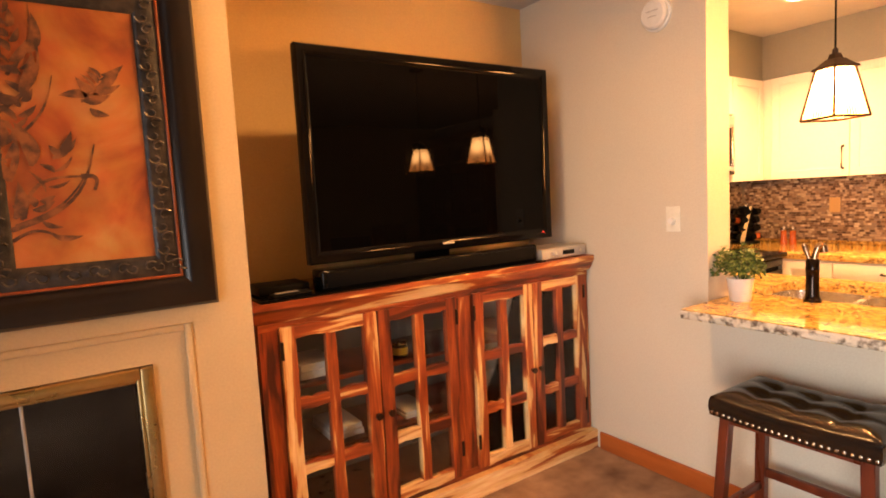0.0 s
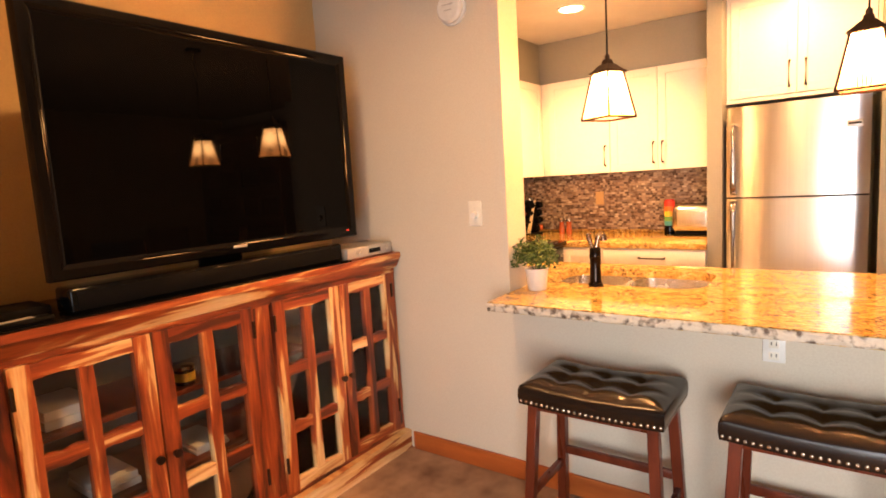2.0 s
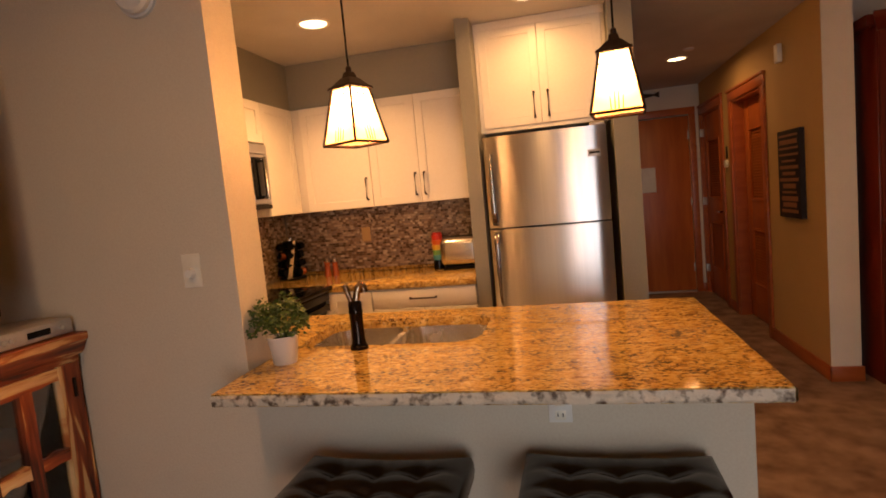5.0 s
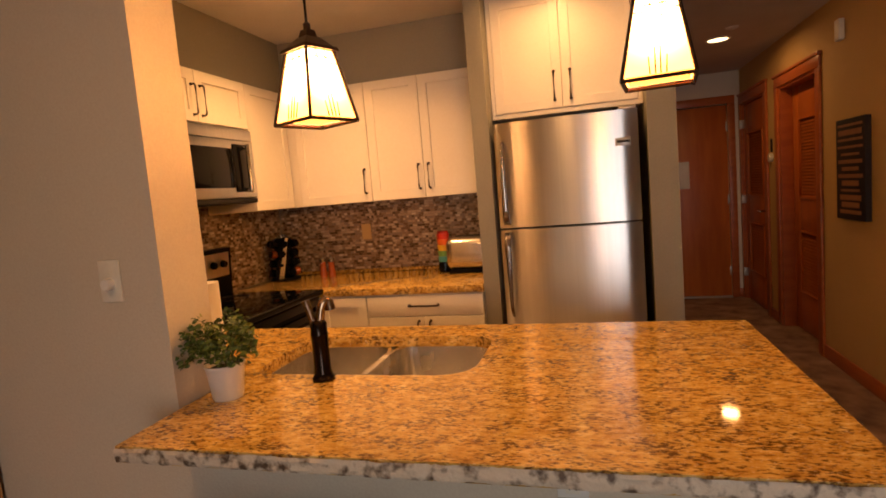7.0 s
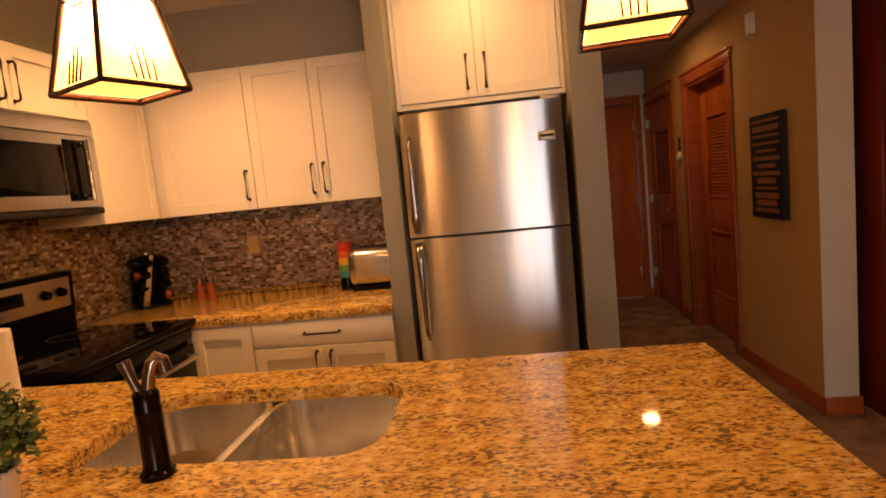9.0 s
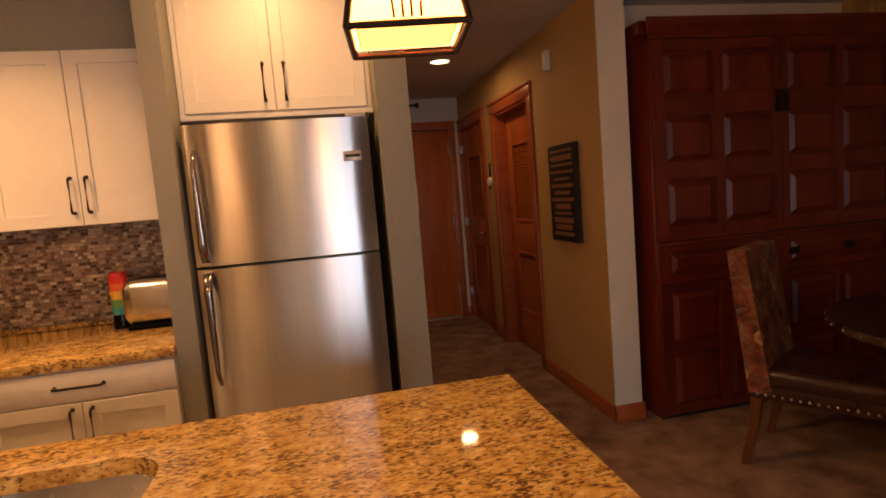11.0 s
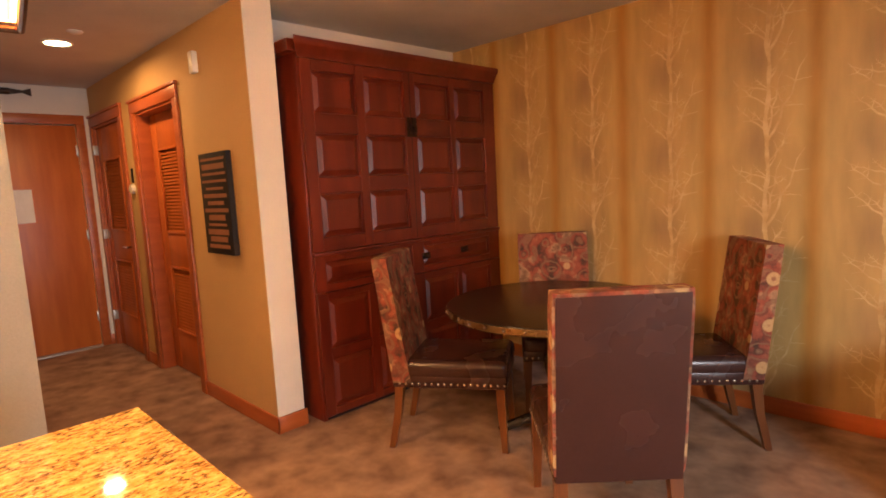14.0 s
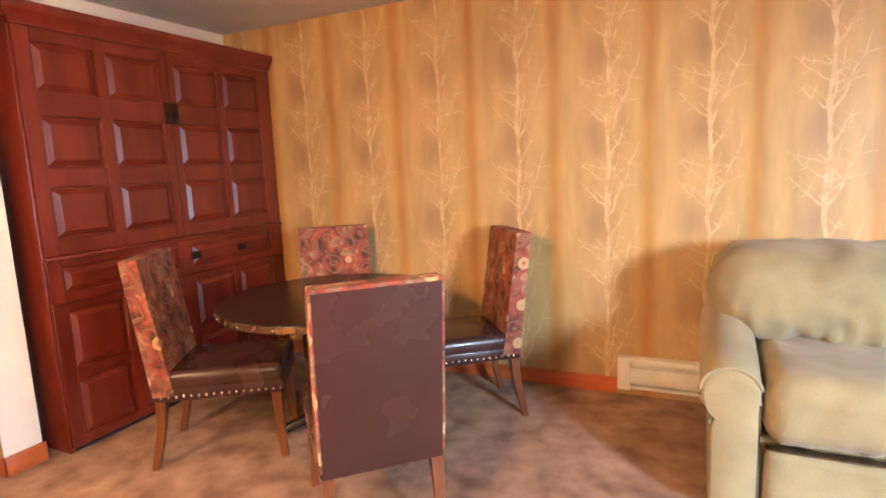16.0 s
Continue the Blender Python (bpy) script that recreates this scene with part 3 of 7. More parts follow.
win = tagged(new("window_1"), "white framed sliding patio door", kind="structure")
part("window_frame", boxes((-1.31, -1.26, 0.0, -1.23, -1.20, 2.06), (-1.31, 1.36, 0.0, -1.23, 1.42, 2.06), (-1.31, -1.20, 0.0, -1.23, 1.36, 0.06), (-1.31, -1.20, 2.0, -1.23, 1.36, 2.06), (-1.30, -0.38, 0.06, -1.24, -0.32, 2.0), (-1.30, 0.50, 0.06, -1.24, 0.56, 2.0), bev=0.004), white_plastic, win)
for y0, y1 in ((-1.20, -0.38), (-0.32, 0.50), (0.56, 1.36)):
    pane = part("pane", boxes((-1.275, y0, 0.06, -1.269, y1, 2.0)), window_glass, win)
    pane.visible_shadow = False

# fireplace breast with a hole for the firebox
CH_Y, CH_X = 2.10, 1.10
FX0, FX1, FZ0, FZ1 = -0.20, 0.79, 0.20, 0.955
setting("chimney_breast", boxes((-1.2, CH_Y, 0, FX0, 3.0, CEIL), (FX1, CH_Y, 0, CH_X, 3.0, CEIL), (FX0, CH_Y, FZ1, FX1, 3.0, CEIL), (FX0, CH_Y, 0, FX1, 3.0, FZ0), (FX0, 2.62, FZ0, FX1, 3.0, FZ1)), cream_paint, "cream painted chimney breast with a fireplace opening")


def frame_strip(x0, z0, x1, z1, w, y0, y1, bev=0.003):
    """A rectangular moulding lying in the xz plane."""
    return boxes((x0, y0, z0, x0 + w, y1, z1), (x1 - w, y0, z0, x1, y1, z1), (x0 + w, y0, z1 - w, x1 - w, y1, z1), (x0 + w, y0, z0, x1 - w, y1, z0 + w), bev=bev)


setting("trim_mantel_panel", frame_strip(FX0 - 0.13, 0.06, 0.908, 1.066, 0.022, CH_Y - 0.012, CH_Y, 0.005), cream_paint, "cream painted panel moulding round the fireplace")


def strips(name, label, *runs, mat=None):
    setting(name, boxes(*runs, bev=0.004), mat or trim_wood, label)


strips("baseboard_living", "honey stained wooden baseboard", (BAR_X - 0.014, -0.005, 0, BAR_X, 2.19, 0.095))
strips("baseboard_bar_end", "honey stained wooden baseboard on the bar's end", (BAR_X - 0.014, -0.019, 0, 3.04, -0.005, 0.095))
strips("baseboard_stub", "honey stained wooden baseboard round the wall end", (5.216, -1.116, 0, 6.25, -1.13, 0.10), (5.216, -1.315, 0, 5.23, -1.116, 0.10))
strips("baseboard_hall", "honey stained wooden baseboard in the hall", (7.25, -1.116, 0, 7.49, -1.13, 0.10), (8.466, -1.13, 0, 8.48, -1.07, 0.10))
strips("baseboard_wallpaper", "honey stained wooden baseboard under the wallpaper", (2.62, PAPER_Y, 0, 5.12, PAPER_Y + 0.014, 0.10), (-1.2, PAPER_Y, 0, 0.55, PAPER_Y + 0.014, 0.10))
strips("baseboard_partition", "honey stained wooden baseboard beside the refrigerator", (4.646, 0.026, 0, 4.66, 0.175, 0.10), (4.66, 0.026, 0, 8.46, 0.04, 0.10))
splash_back = setting("backsplash", boxes((KIT_X - 0.006, 1.055, 0.91, KIT_X, TV_Y - 0.008, 1.42)), grout, "brown glass mosaic backsplash")
splash_range = setting("backsplash_range", boxes((3.12, TV_Y - 0.006, 0.91, KIT_X - 0.01, TV_Y, 1.50)), grout, "brown glass mosaic backsplash behind the range")


# ---- wallpaper print ----
LIFT = [0]


def branch(bm, start, angle, length, width, bend, y):
    """A flat tapering stroke in the wall's plane."""
    LIFT[0] = (LIFT[0] + 1) % 40
    y += 0.0002 + LIFT[0] * 0.00003
    x, z = start
    pts, n = [], 7
    for i in range(n + 1):
        f = i / n
        a = angle + bend * f + 0.25 * math.sin(i * 2.3 + start[0] * 9)
        w = width * 1.45 * (1 - 0.72 * f)
        pts.append((x, z, w, a))
        x += math.sin(a) * length / n
        z += math.cos(a) * length / n
    rows = []
    for px, pz, w, a in pts:
        rows.append((bm.verts.new((px - math.cos(a) * w / 2, y, pz + math.sin(a) * w / 2)), bm.verts.new((px + math.cos(a) * w / 2, y, pz - math.sin(a) * w / 2))))
    for (a, b), (c, d) in zip(rows, rows[1:]):
        bm.faces.new((a, b, d, c))
    return pts


def printed_tree(x0):
    bm = bmesh.new()
    y = PAPER_Y + 0.0012
    z = 0.10
    while z < CEIL - 0.02:
        top = min(z + RISE, CEIL - 0.005)
        # trunk stroke with a slight kink in every repeat
        n = 14
        rows = []
        for i in range(n + 1):
            f = i / n
            zz = z + (top - z) * f
            xx = x0 + 0.007 * math.sin(2 * math.pi * f * (top - z) / RISE) + 0.003 * math.sin(31 * zz)
            w = 0.025 + 0.005 * math.sin(43 * zz + 1) - 0.007 * f
            rows.append((bm.verts.new((xx - w / 2, y, zz)), bm.verts.new((xx + w / 2, y, zz))))
        for (a, b), (c, d) in zip(rows, rows[1:]):
            bm.faces.new((a, b, d, c))
        for dz, ang, ln, wd, bend in ((0.02, 0.42, 0.40, 0.011, -0.12), (0.05, 0.16, 0.30, 0.009, 0.05), (0.14, 0.95, 0.15, 0.005, -0.5), (0.08, -0.90, 0.19, 0.008, 0.25), (0.10, -0.60, 0.12, 0.005, -0.3), (0.22, -1.0, 0.20, 0.006, 0.35), (0.34, 0.5, 0.24, 0.006, -0.2), (0.30, -1.30, 0.15, 0.006, 0.15), (0.31, -0.9, 0.08, 0.004, 0.3), (0.24, 1.1, 0.12, 0.005, -0.3), (0.38, 0.75, 0.16, 0.005, -0.3)):
            if z + dz + ln * 1.1 < CEIL:
                pts = branch(bm, (x0 + 0.004, z + dz), -ang, ln * 1.2, wd, -bend, y)
                for j in (3, 5):
                    px, pz, w, a = pts[j]
                    for s in (-1, 1):
                        branch(bm, (px, pz), a + s * (0.6 + 0.1 * j), ln * (0.34 - 0.03 * j), max(0.0028, w * 0.6), 0.25 * s, y)
        z += RISE
    return bm


paper_print = tagged(new("wallpaper_print"), "pale gold bare trees printed on the wallpaper", kind="structure")
for i in range(-3, 6):
    tx = TREE_X + i * TREE
    if tx < 5.4:
        part("printed_tree", printed_tree(tx), tree_print, paper_print)


# ---- hall doors ----
def casing(parent, x0, x1, top, y, w=0.085, t=0.02):
    part("casing", boxes((x0 - w, y, 0, x0, y + t, top), (x1, y, 0, x1 + w, y + t, top), (x0 - w, y, top, x1 + w, y + t, top + w), bev=0.004), trim_wood, parent)
    part("casing_cap", boxes((x0 - w - 0.012, y, top + w, x1 + w + 0.012, y + t + 0.012, top + w + 0.022), bev=0.004), trim_wood, parent)
    part("jamb", boxes((x0, y - 0.17, 0, x0 + 0.018, y + 0.002, top), (x1 - 0.018, y - 0.17, 0, x1, y + 0.002, top), (x0 + 0.018, y - 0.17, top - 0.018, x1 - 0.018, y + 0.002, top)), trim_wood, parent)


def louvred_door(name, x0, x1, top, y, label):
    """A stile-and-rail door with two banks of fixed slats, set back in its jamb."""
    d = tagged(new(name), label, kind="structure")
    casing(d, x0, x1, top, -1.13)
    a, b = x0 + 0.02, x1 - 0.02
    st = 0.135
    banks = ((0.33, 0.865), (1.13, 1.80))
    part("door_frame", boxes((a, y, 0.01, a + st, y + 0.038, top - 0.02), (b - st, y, 0.01, b, y + 0.038, top - 0.02), (a + st, y, 0.01, b - st, y + 0.038, banks[0][0]), (a + st, y, banks[0][1], b - st, y + 0.038, banks[1][0]), (a + st, y, banks[1][1], b - st, y + 0.038, top - 0.02), bev=0.003), door_wood, d)
    for z0, z1 in banks:
        part("panel_back", boxes((a + st, y + 0.004, z0, b - st, y + 0.010, z1)), door_wood, d)
        part("panel_bead", frame_strip(a + st, z0, b - st, z1, 0.018, y + 0.030, y + 0.048), door_wood, d)
        bm = bmesh.new()
        hexa(bm, [(a + st + 0.004, y + 0.012, 0.012), (b - st - 0.004, y + 0.012, 0.012), (b - st - 0.004, y + 0.036, -0.010), (a + st + 0.004, y + 0.036, -0.010)], [(a + st + 0.004, y + 0.012, 0.018), (b - st - 0.004, y + 0.012, 0.018), (b - st - 0.004, y + 0.036, -0.004), (a + st + 0.004, y + 0.036, -0.004)])
        data = mesh_of("slat", bm, door_wood)
        for k in range(int((z1 - z0 - 0.03) / 0.026)):
            s = new("slat", data)
            s.parent, s.location = d, (0, 0, z0 + 0.03 + k * 0.026)
    return d


door_l = louvred_door("door_1", 6.33, 7.17, 2.085, -1.262, "orange stained wooden louvred closet door set back in its jamb")
door_c = louvred_door("door_2", 7.58, 8.42, 2.11, -1.185, "orange stained louvred wooden closet door with a lever")
knob = bmesh.new()
rod(knob, (7.66, -1.148, 1.0), (7.66, -1.09, 1.0), 0.012), rod(knob, (7.66, -1.095, 1.0), (7.77, -1.095, 1.0), 0.009)
part("door_handle", knob, chrome, door_c, "polished lever handle")
for z in (0.25, 1.05, 1.85):
    part("hinge", boxes((8.40, -1.150, z, 8.43, -1.105, z + 0.09), bev=0.002), silver_plastic, door_c)
entry = tagged(new("door_3"), "flush orange stained wooden entry door", kind="structure")
part("leaf", boxes((8.50, -1.0, 0.015, 8.545, -0.10, 2.13), bev=0.003), door_wood, entry)
part("casing", boxes((8.462, -1.075, 0, 8.48, -1.0, 2.14), (8.462, -0.10, 0, 8.48, 0.02, 2.14), (8.462, -1.075, 2.14, 8.48, 0.02, 2.225), bev=0.004), trim_wood, entry)
part("sill", boxes((8.44, -1.0, 0, 8.50, -0.10, 0.014), bev=0.003), silver_plastic, entry)
for z in (0.25, 1.05, 1.85):
    part("hinge", boxes((8.488, -1.005, z, 8.500, -0.985, z + 0.1), bev=0.002), silver_plastic, entry)
solid("notice_sheet", boxes((8.497, -0.60, 1.25, 8.4995, -0.38, 1.55)), paper, "white printed notice taped to the entry door", "notice")
fish = bmesh.new()
hexa(fish, [(8.455, -0.53, 2.385), (8.475, -0.53, 2.385), (8.475, -0.53, 2.435), (8.455, -0.53, 2.435)], [(8.455, -0.625, 2.400), (8.475, -0.625, 2.400), (8.475, -0.625, 2.422), (8.455, -0.625, 2.422)])
hexa(fish, [(8.458, -0.624, 2.402), (8.472, -0.624, 2.402), (8.472, -0.624, 2.420), (8.458, -0.624, 2.420)], [(8.458, -0.69, 2.375), (8.472, -0.69, 2.375), (8.472, -0.69, 2.445), (8.458, -0.69, 2.445)])
rod(fish, (8.465, -0.40, 2.41), (8.465, -0.53, 2.41), 0.026, 0.03)
solid("fish_plaque", fish, bronze, "dark carved plaque on the wall above the entry door", "wall decoration")

# ---- downlights, pendants ----
for px, py in DOWNLIGHTS:
    d = thing("recessed_downlight", pose(px, py, CEIL), "lit recessed ceiling downlight with a white ring", "ceiling light", "recessed downlights")
    part("ring", lathe(bmesh.new(), ((0.094, 0.0), (0.094, -0.006), (0.082, -0.009), (0.075, -0.004), (0.075, 0.0)), 32), white_plastic, d)
    part("lens", lathe(bmesh.new(), ((0.074, -0.002), (0.074, -0.004), (0.0001, -0.005)), 32), downlight_glow, d, "glowing lens").visible_shadow = False
sm = thing("ceiling_sprinkler", pose(6.45, -0.62, CEIL), "small white sprinkler cap on the hall ceiling", "sprinkler")
part("cap", lathe(bmesh.new(), ((0.045, 0), (0.045, -0.006), (0.03, -0.014), (0.0001, -0.016)), 20), white_plastic, sm)


def pendant(px, py, turn):
    p = thing("pendant_lamp", pose(px, py, 1.632, 0, 0, turn), "lit opal glass pyramid pendant lamp on a dark cord", "pendant lamp", "pendants over the bar")
    lo, hi, h = 0.078, 0.044, 0.19
    z0 = 0.012
    for k in range(4):
        q = Matrix.Rotation(k * math.pi / 2, 3, "Z")
        bm = bmesh.new()
        f = 0.93
        low = [q @ Vector(v) for v in ((-lo * f, -lo + 0.004, z0), (lo * f, -lo + 0.004, z0), (lo * f, -lo + 0.007, z0), (-lo * f, -lo + 0.007, z0))]
        high = [q @ Vector(v) for v in ((-hi * f, -hi + 0.004, h), (hi * f, -hi + 0.004, h), (hi * f, -hi + 0.007, h), (-hi * f, -hi + 0.007, h))]
        hexa(bm, low, high)
        pane = part("shade_pane", bm, shade_glass, p, "glowing opal glass pane")
        pane.visible_shadow = False
        # leaded lines: a centre strip above and below, a cross line near the top

        def at(u, v, out=0.0025):
            s = lo + (hi - lo) * v
            return q @ Vector((u * s, -s + 0.004 - out, z0 + (h - z0) * v))
        for u, v0, v1, w in ((-0.22, 0.0, 0.22, 0.0016), (-0.07, 0.0, 0.34, 0.0016), (0.07, 0.0, 0.34, 0.0016), (0.22, 0.0, 0.22, 0.0016), (-0.26, 0.86, 1.0, 0.0017), (0.26, 0.86, 1.0, 0.0017)):
            lead = bmesh.new()
            tube(lead, [at(u, v0), at(u * 1.25, v1)], [w * 1.25, w * 0.8], 6)
            part("lead_strip", lead, bronze, p).visible_shadow = False
        for u0, u1, v in ((-0.95, -0.42, 0.80), (0.42, 0.95, 0.80), (-0.26, 0.26, 0.72), (-0.5, -0.1, 0.88), (0.1, 0.5, 0.88)):
            lead = bmesh.new()
            tube(lead, [at(u0, v), at((u0 + u1) / 2, v - 0.006), at(u1, v)], [0.0022, 0.0014, 0.0022], 6)
            part("lead_strip", lead, bronze, p).visible_shadow = False
        # added glowing sheet behind each pane, giving the shade's inside its lit yellow
        glow_sheet = bmesh.new()
        low = [q @ Vector(v) for v in ((-lo * 0.85, -lo + 0.010, z0), (lo * 0.85, -lo + 0.010, z0), (lo * 0.85, -lo + 0.013, z0), (-lo * 0.85, -lo + 0.013, z0))]
        high = [q @ Vector(v) for v in ((-hi * 0.75, -hi + 0.010, h), (hi * 0.75, -hi + 0.010, h), (hi * 0.75, -hi + 0.013, h), (-hi * 0.75, -hi + 0.013, h))]
        hexa(glow_sheet, low, high)
        part("inside_glow", glow_sheet, shade_amber, p, "added yellow glowing sheet for the lit inside of the shade").visible_shadow = False
        corner = bmesh.new()
        tube(corner, [q @ Vector((-lo, -lo, 0.004)), q @ Vector((-hi, -hi, h + 0.004))], 0.0046, 8)
        tube(corner, [q @ Vector((-lo, -lo, 0.004)), q @ Vector((lo, -lo, 0.004))], 0.0046, 8)
        tube(corner, [q @ Vector((-hi, -hi, h)), q @ Vector((hi, -hi, h))], 0.004, 8)
        part("rib", corner, bronze, p, "dark bronze rib").visible_shadow = False
    cap = bmesh.new()
    for (a, za), (b, zb) in (((0.056, 0.188), (0.052, 0.198)), ((0.048, 0.198), (0.022, 0.226)), ((0.018, 0.226), (0.013, 0.246))):
        hexa(cap, [(-a, -a, za), (a, -a, za), (a, a, za), (-a, a, za)], [(-b, -b, zb), (b, -b, zb), (b, b, zb), (-b, b, zb)])
    lathe(cap, ((0.010, 0.244), (0.010, 0.262), (0.004, 0.268)), 16)
    part("cap", cap, bronze, p, "dark bronze stepped pyramid cap")
    cord = bmesh.new()
    rod(cord, (0, 0, 0.262), (0, 0, CEIL - 1.632 - 0.02), 0.0035, n=8)
    part("cord", cord, black_plastic, p)
    part("canopy", lathe(bmesh.new(), ((0.055, CEIL - 1.632 - 0.001), (0.052, CEIL - 1.632 - 0.018), (0.008, CEIL - 1.632 - 0.026)), 24), bronze, p)
    bulb = part("bulb", lathe(bmesh.new(), ((0.0005, 0.092), (0.014, 0.096), (0.021, 0.11), (0.020, 0.125), (0.012, 0.14), (0.012, 0.17)), 16), downlight_glow, p, "glowing bulb")
    bulb.visible_shadow = False


for px, py, turn in PENDANTS:
    pendant(px, py, turn)


# ---- breast: painting, fireplace ----
fire = thing("fireplace_insert", pose(0, CH_Y, 0), "brass framed glass-fronted gas fireplace in the cream surround", "fireplace")
part("frame", frame_strip(FX0 + 0.003, FZ0 + 0.003, FX1 - 0.003, FZ1 - 0.003, 0.034, -0.022, 0.03, 0.006), brass, fire, "polished brass frame")
part("inner_frame", frame_strip(FX0 + 0.034, FZ0 + 0.034, FX1 - 0.034, FZ1 - 0.034, 0.014, -0.010, 0.03, 0.004), brass, fire)
for x0, x1 in ((FX0 + 0.05, 0.455), (0.463, FX1 - 0.048)):
    part("glass_door", boxes((x0, 0.014, FZ0 + 0.05, x1, 0.019, FZ1 - 0.05)), smoked_glass, fire)
part("door_gap", boxes((0.455, 0.006, FZ0 + 0.05, 0.463, 0.024, FZ1 - 0.05), bev=0.002), silver_plastic, fire)
part("firebox", boxes((FX0 + 0.03, 0.50, FZ0, FX1 - 0.03, 0.515, FZ1), (FX0 + 0.002, 0.05, FZ0, FX0 + 0.03, 0.50, FZ1), (FX1 - 0.03, 0.05, FZ0, FX1 - 0.002, 0.50, FZ1), (FX0 + 0.03, 0.05, FZ0 + 0.002, FX1 - 0.03, 0.50, FZ0 + 0.02), (FX0 + 0.03, 0.05, FZ1 - 0.02, FX1 - 0.03, 0.50, FZ1 - 0.002)), firebox_mat, fire)
for k, (a, b, r) in enumerate((((-0.02, 0.2, 0.30), (0.62, 0.24, 0.33), 0.055), ((0.02, 0.32, 0.40), (0.58, 0.16, 0.43), 0.045), ((0.2, 0.2, 0.50), (0.62, 0.3, 0.40), 0.04))):
    bm = bmesh.new()
    tube(bm, [Vector(a).lerp(Vector(b), f / 6) + Vector((0, 0.01 * math.sin(f * 2 + k), 0.012 * math.cos(f * 3 + k))) for f in range(7)], r, 10)
    part("log", bm, log_mat, fire, "grey ceramic log")
part("grate", boxes((0.0, 0.15, FZ0 + 0.02, 0.02, 0.36, FZ0 + 0.07), (0.55, 0.15, FZ0 + 0.02, 0.57, 0.36, FZ0 + 0.07), (-0.02, 0.16, FZ0 + 0.07, 0.6, 0.18, FZ0 + 0.09), (-0.02, 0.33, FZ0 + 0.07, 0.6, 0.35, FZ0 + 0.09)), black_plastic, fire)

PX0, PX1, PZ0, PZ1 = 0.325, 0.992, 1.122, 2.16
pic = thing("framed_painting", pose(0, CH_Y, 0), "orange abstract leaf painting in a wide carved espresso frame", "painting")


def mitred(x0, z0, x1, z1, w, profile):
    """A picture frame swept round a rectangle; profile is (inward share, out) pairs."""
    bm = bmesh.new()
    loops = []
    for f, out in profile:
        d = w * f
        loops.append([bm.verts.new(v) for v in ((x0 + d, -out, z0 + d), (x1 - d, -out, z0 + d), (x1 - d, -out, z1 - d), (x0 + d, -out, z1 - d))])
    for a, b in zip(loops, loops[1:]):
        for k in range(4):
            bm.faces.new((a[k], a[(k + 1) % 4], b[(k + 1) % 4], b[k]))
    return bm


part("frame", mitred(PX0, PZ0, PX1, PZ1, 0.10, ((0, 0.001), (0.0, 0.030), (0.10, 0.044), (0.35, 0.050), (0.7, 0.040), (0.92, 0.022), (1.0, 0.022), (1.0, 0.001))), frame_lacquer, pic, "espresso lacquered outer frame")
part("gilt_lip", mitred(PX0 + 0.096, PZ0 + 0.096, PX1 - 0.096, PZ1 - 0.096, 0.008, ((0, 0.001), (0, 0.027), (0.5, 0.029), (1, 0.026), (1, 0.001))), copper_mill, pic, "thin copper lip")
part("carved_border", mitred(PX0 + 0.103, PZ0 + 0.103, PX1 - 0.103, PZ1 - 0.103, 0.062, ((0, 0.001), (0.0, 0.020), (0.2, 0.026), (0.8, 0.024), (1, 0.014), (1, 0.001))), carved_frame, pic, "carved antiqued border")
pewter = material("rubbed_pewter_carving", (0.16, 0.13, 0.10), 0.35, 0.6, second=(0.05, 0.04, 0.03), scale=30)
AX0, AX1, AZ0 = PX0 + 0.165, PX1 - 0.165, PZ0 + 0.165


def curl(x, z, turn, size):
    pts = [(x + size * (1 - i / 14) * math.cos(turn + i * 0.5) + 0.3 * size * math.cos(turn), -0.028, z + size * (1 - i / 14) * math.sin(turn + i * 0.5)) for i in range(11)]
    scroll = bmesh.new()
    tube(scroll, pts, [0.004 * (1 - i / 16) for i in range(11)], 6)
    part("scroll", scroll, pewter, pic)


for i in range(14):
    curl(PX0 + 0.12 + i * 0.036, PZ0 + 0.134, 0.6 + 2.6 * (i % 2), 0.019)
for i in range(26):
    curl(PX1 - 0.134, PZ0 + 0.15 + i * 0.034, 0.6 + 2.6 * (i % 2), 0.019)
    curl(PX0 + 0.134, PZ0 + 0.15 + i * 0.034, 0.6 + 2.6 * (i % 2), 0.019)
part("canvas", boxes((AX0, -0.012, AZ0, AX1, -0.002, PZ1 - 0.165)), canvas, pic)
ink = bmesh.new()


def stroke(points, widths):
    LIFT[0] = (LIFT[0] + 1) % 40
    y = -0.0130 - LIFT[0] * 0.00008
    pts = [Vector((p[0], 0, p[1])) for p in points]
    rows = []
    for i, p in enumerate(pts):
        way = (pts[min(i + 1, len(pts) - 1)] - pts[max(i - 1, 0)]).normalized()
        side = Vector((-way.z, 0, way.x))
        w = widths[0] + (widths[1] - widths[0]) * i / (len(pts) - 1)
        w = max(w, 0.001)
        rows.append((ink.verts.new((p.x + side.x * w, y, p.z + side.z * w)), ink.verts.new((p.x - side.x * w, y, p.z - side.z * w))))
    for (a, b), (c, d) in zip(rows, rows[1:]):
        ink.faces.new((a, b, d, c))


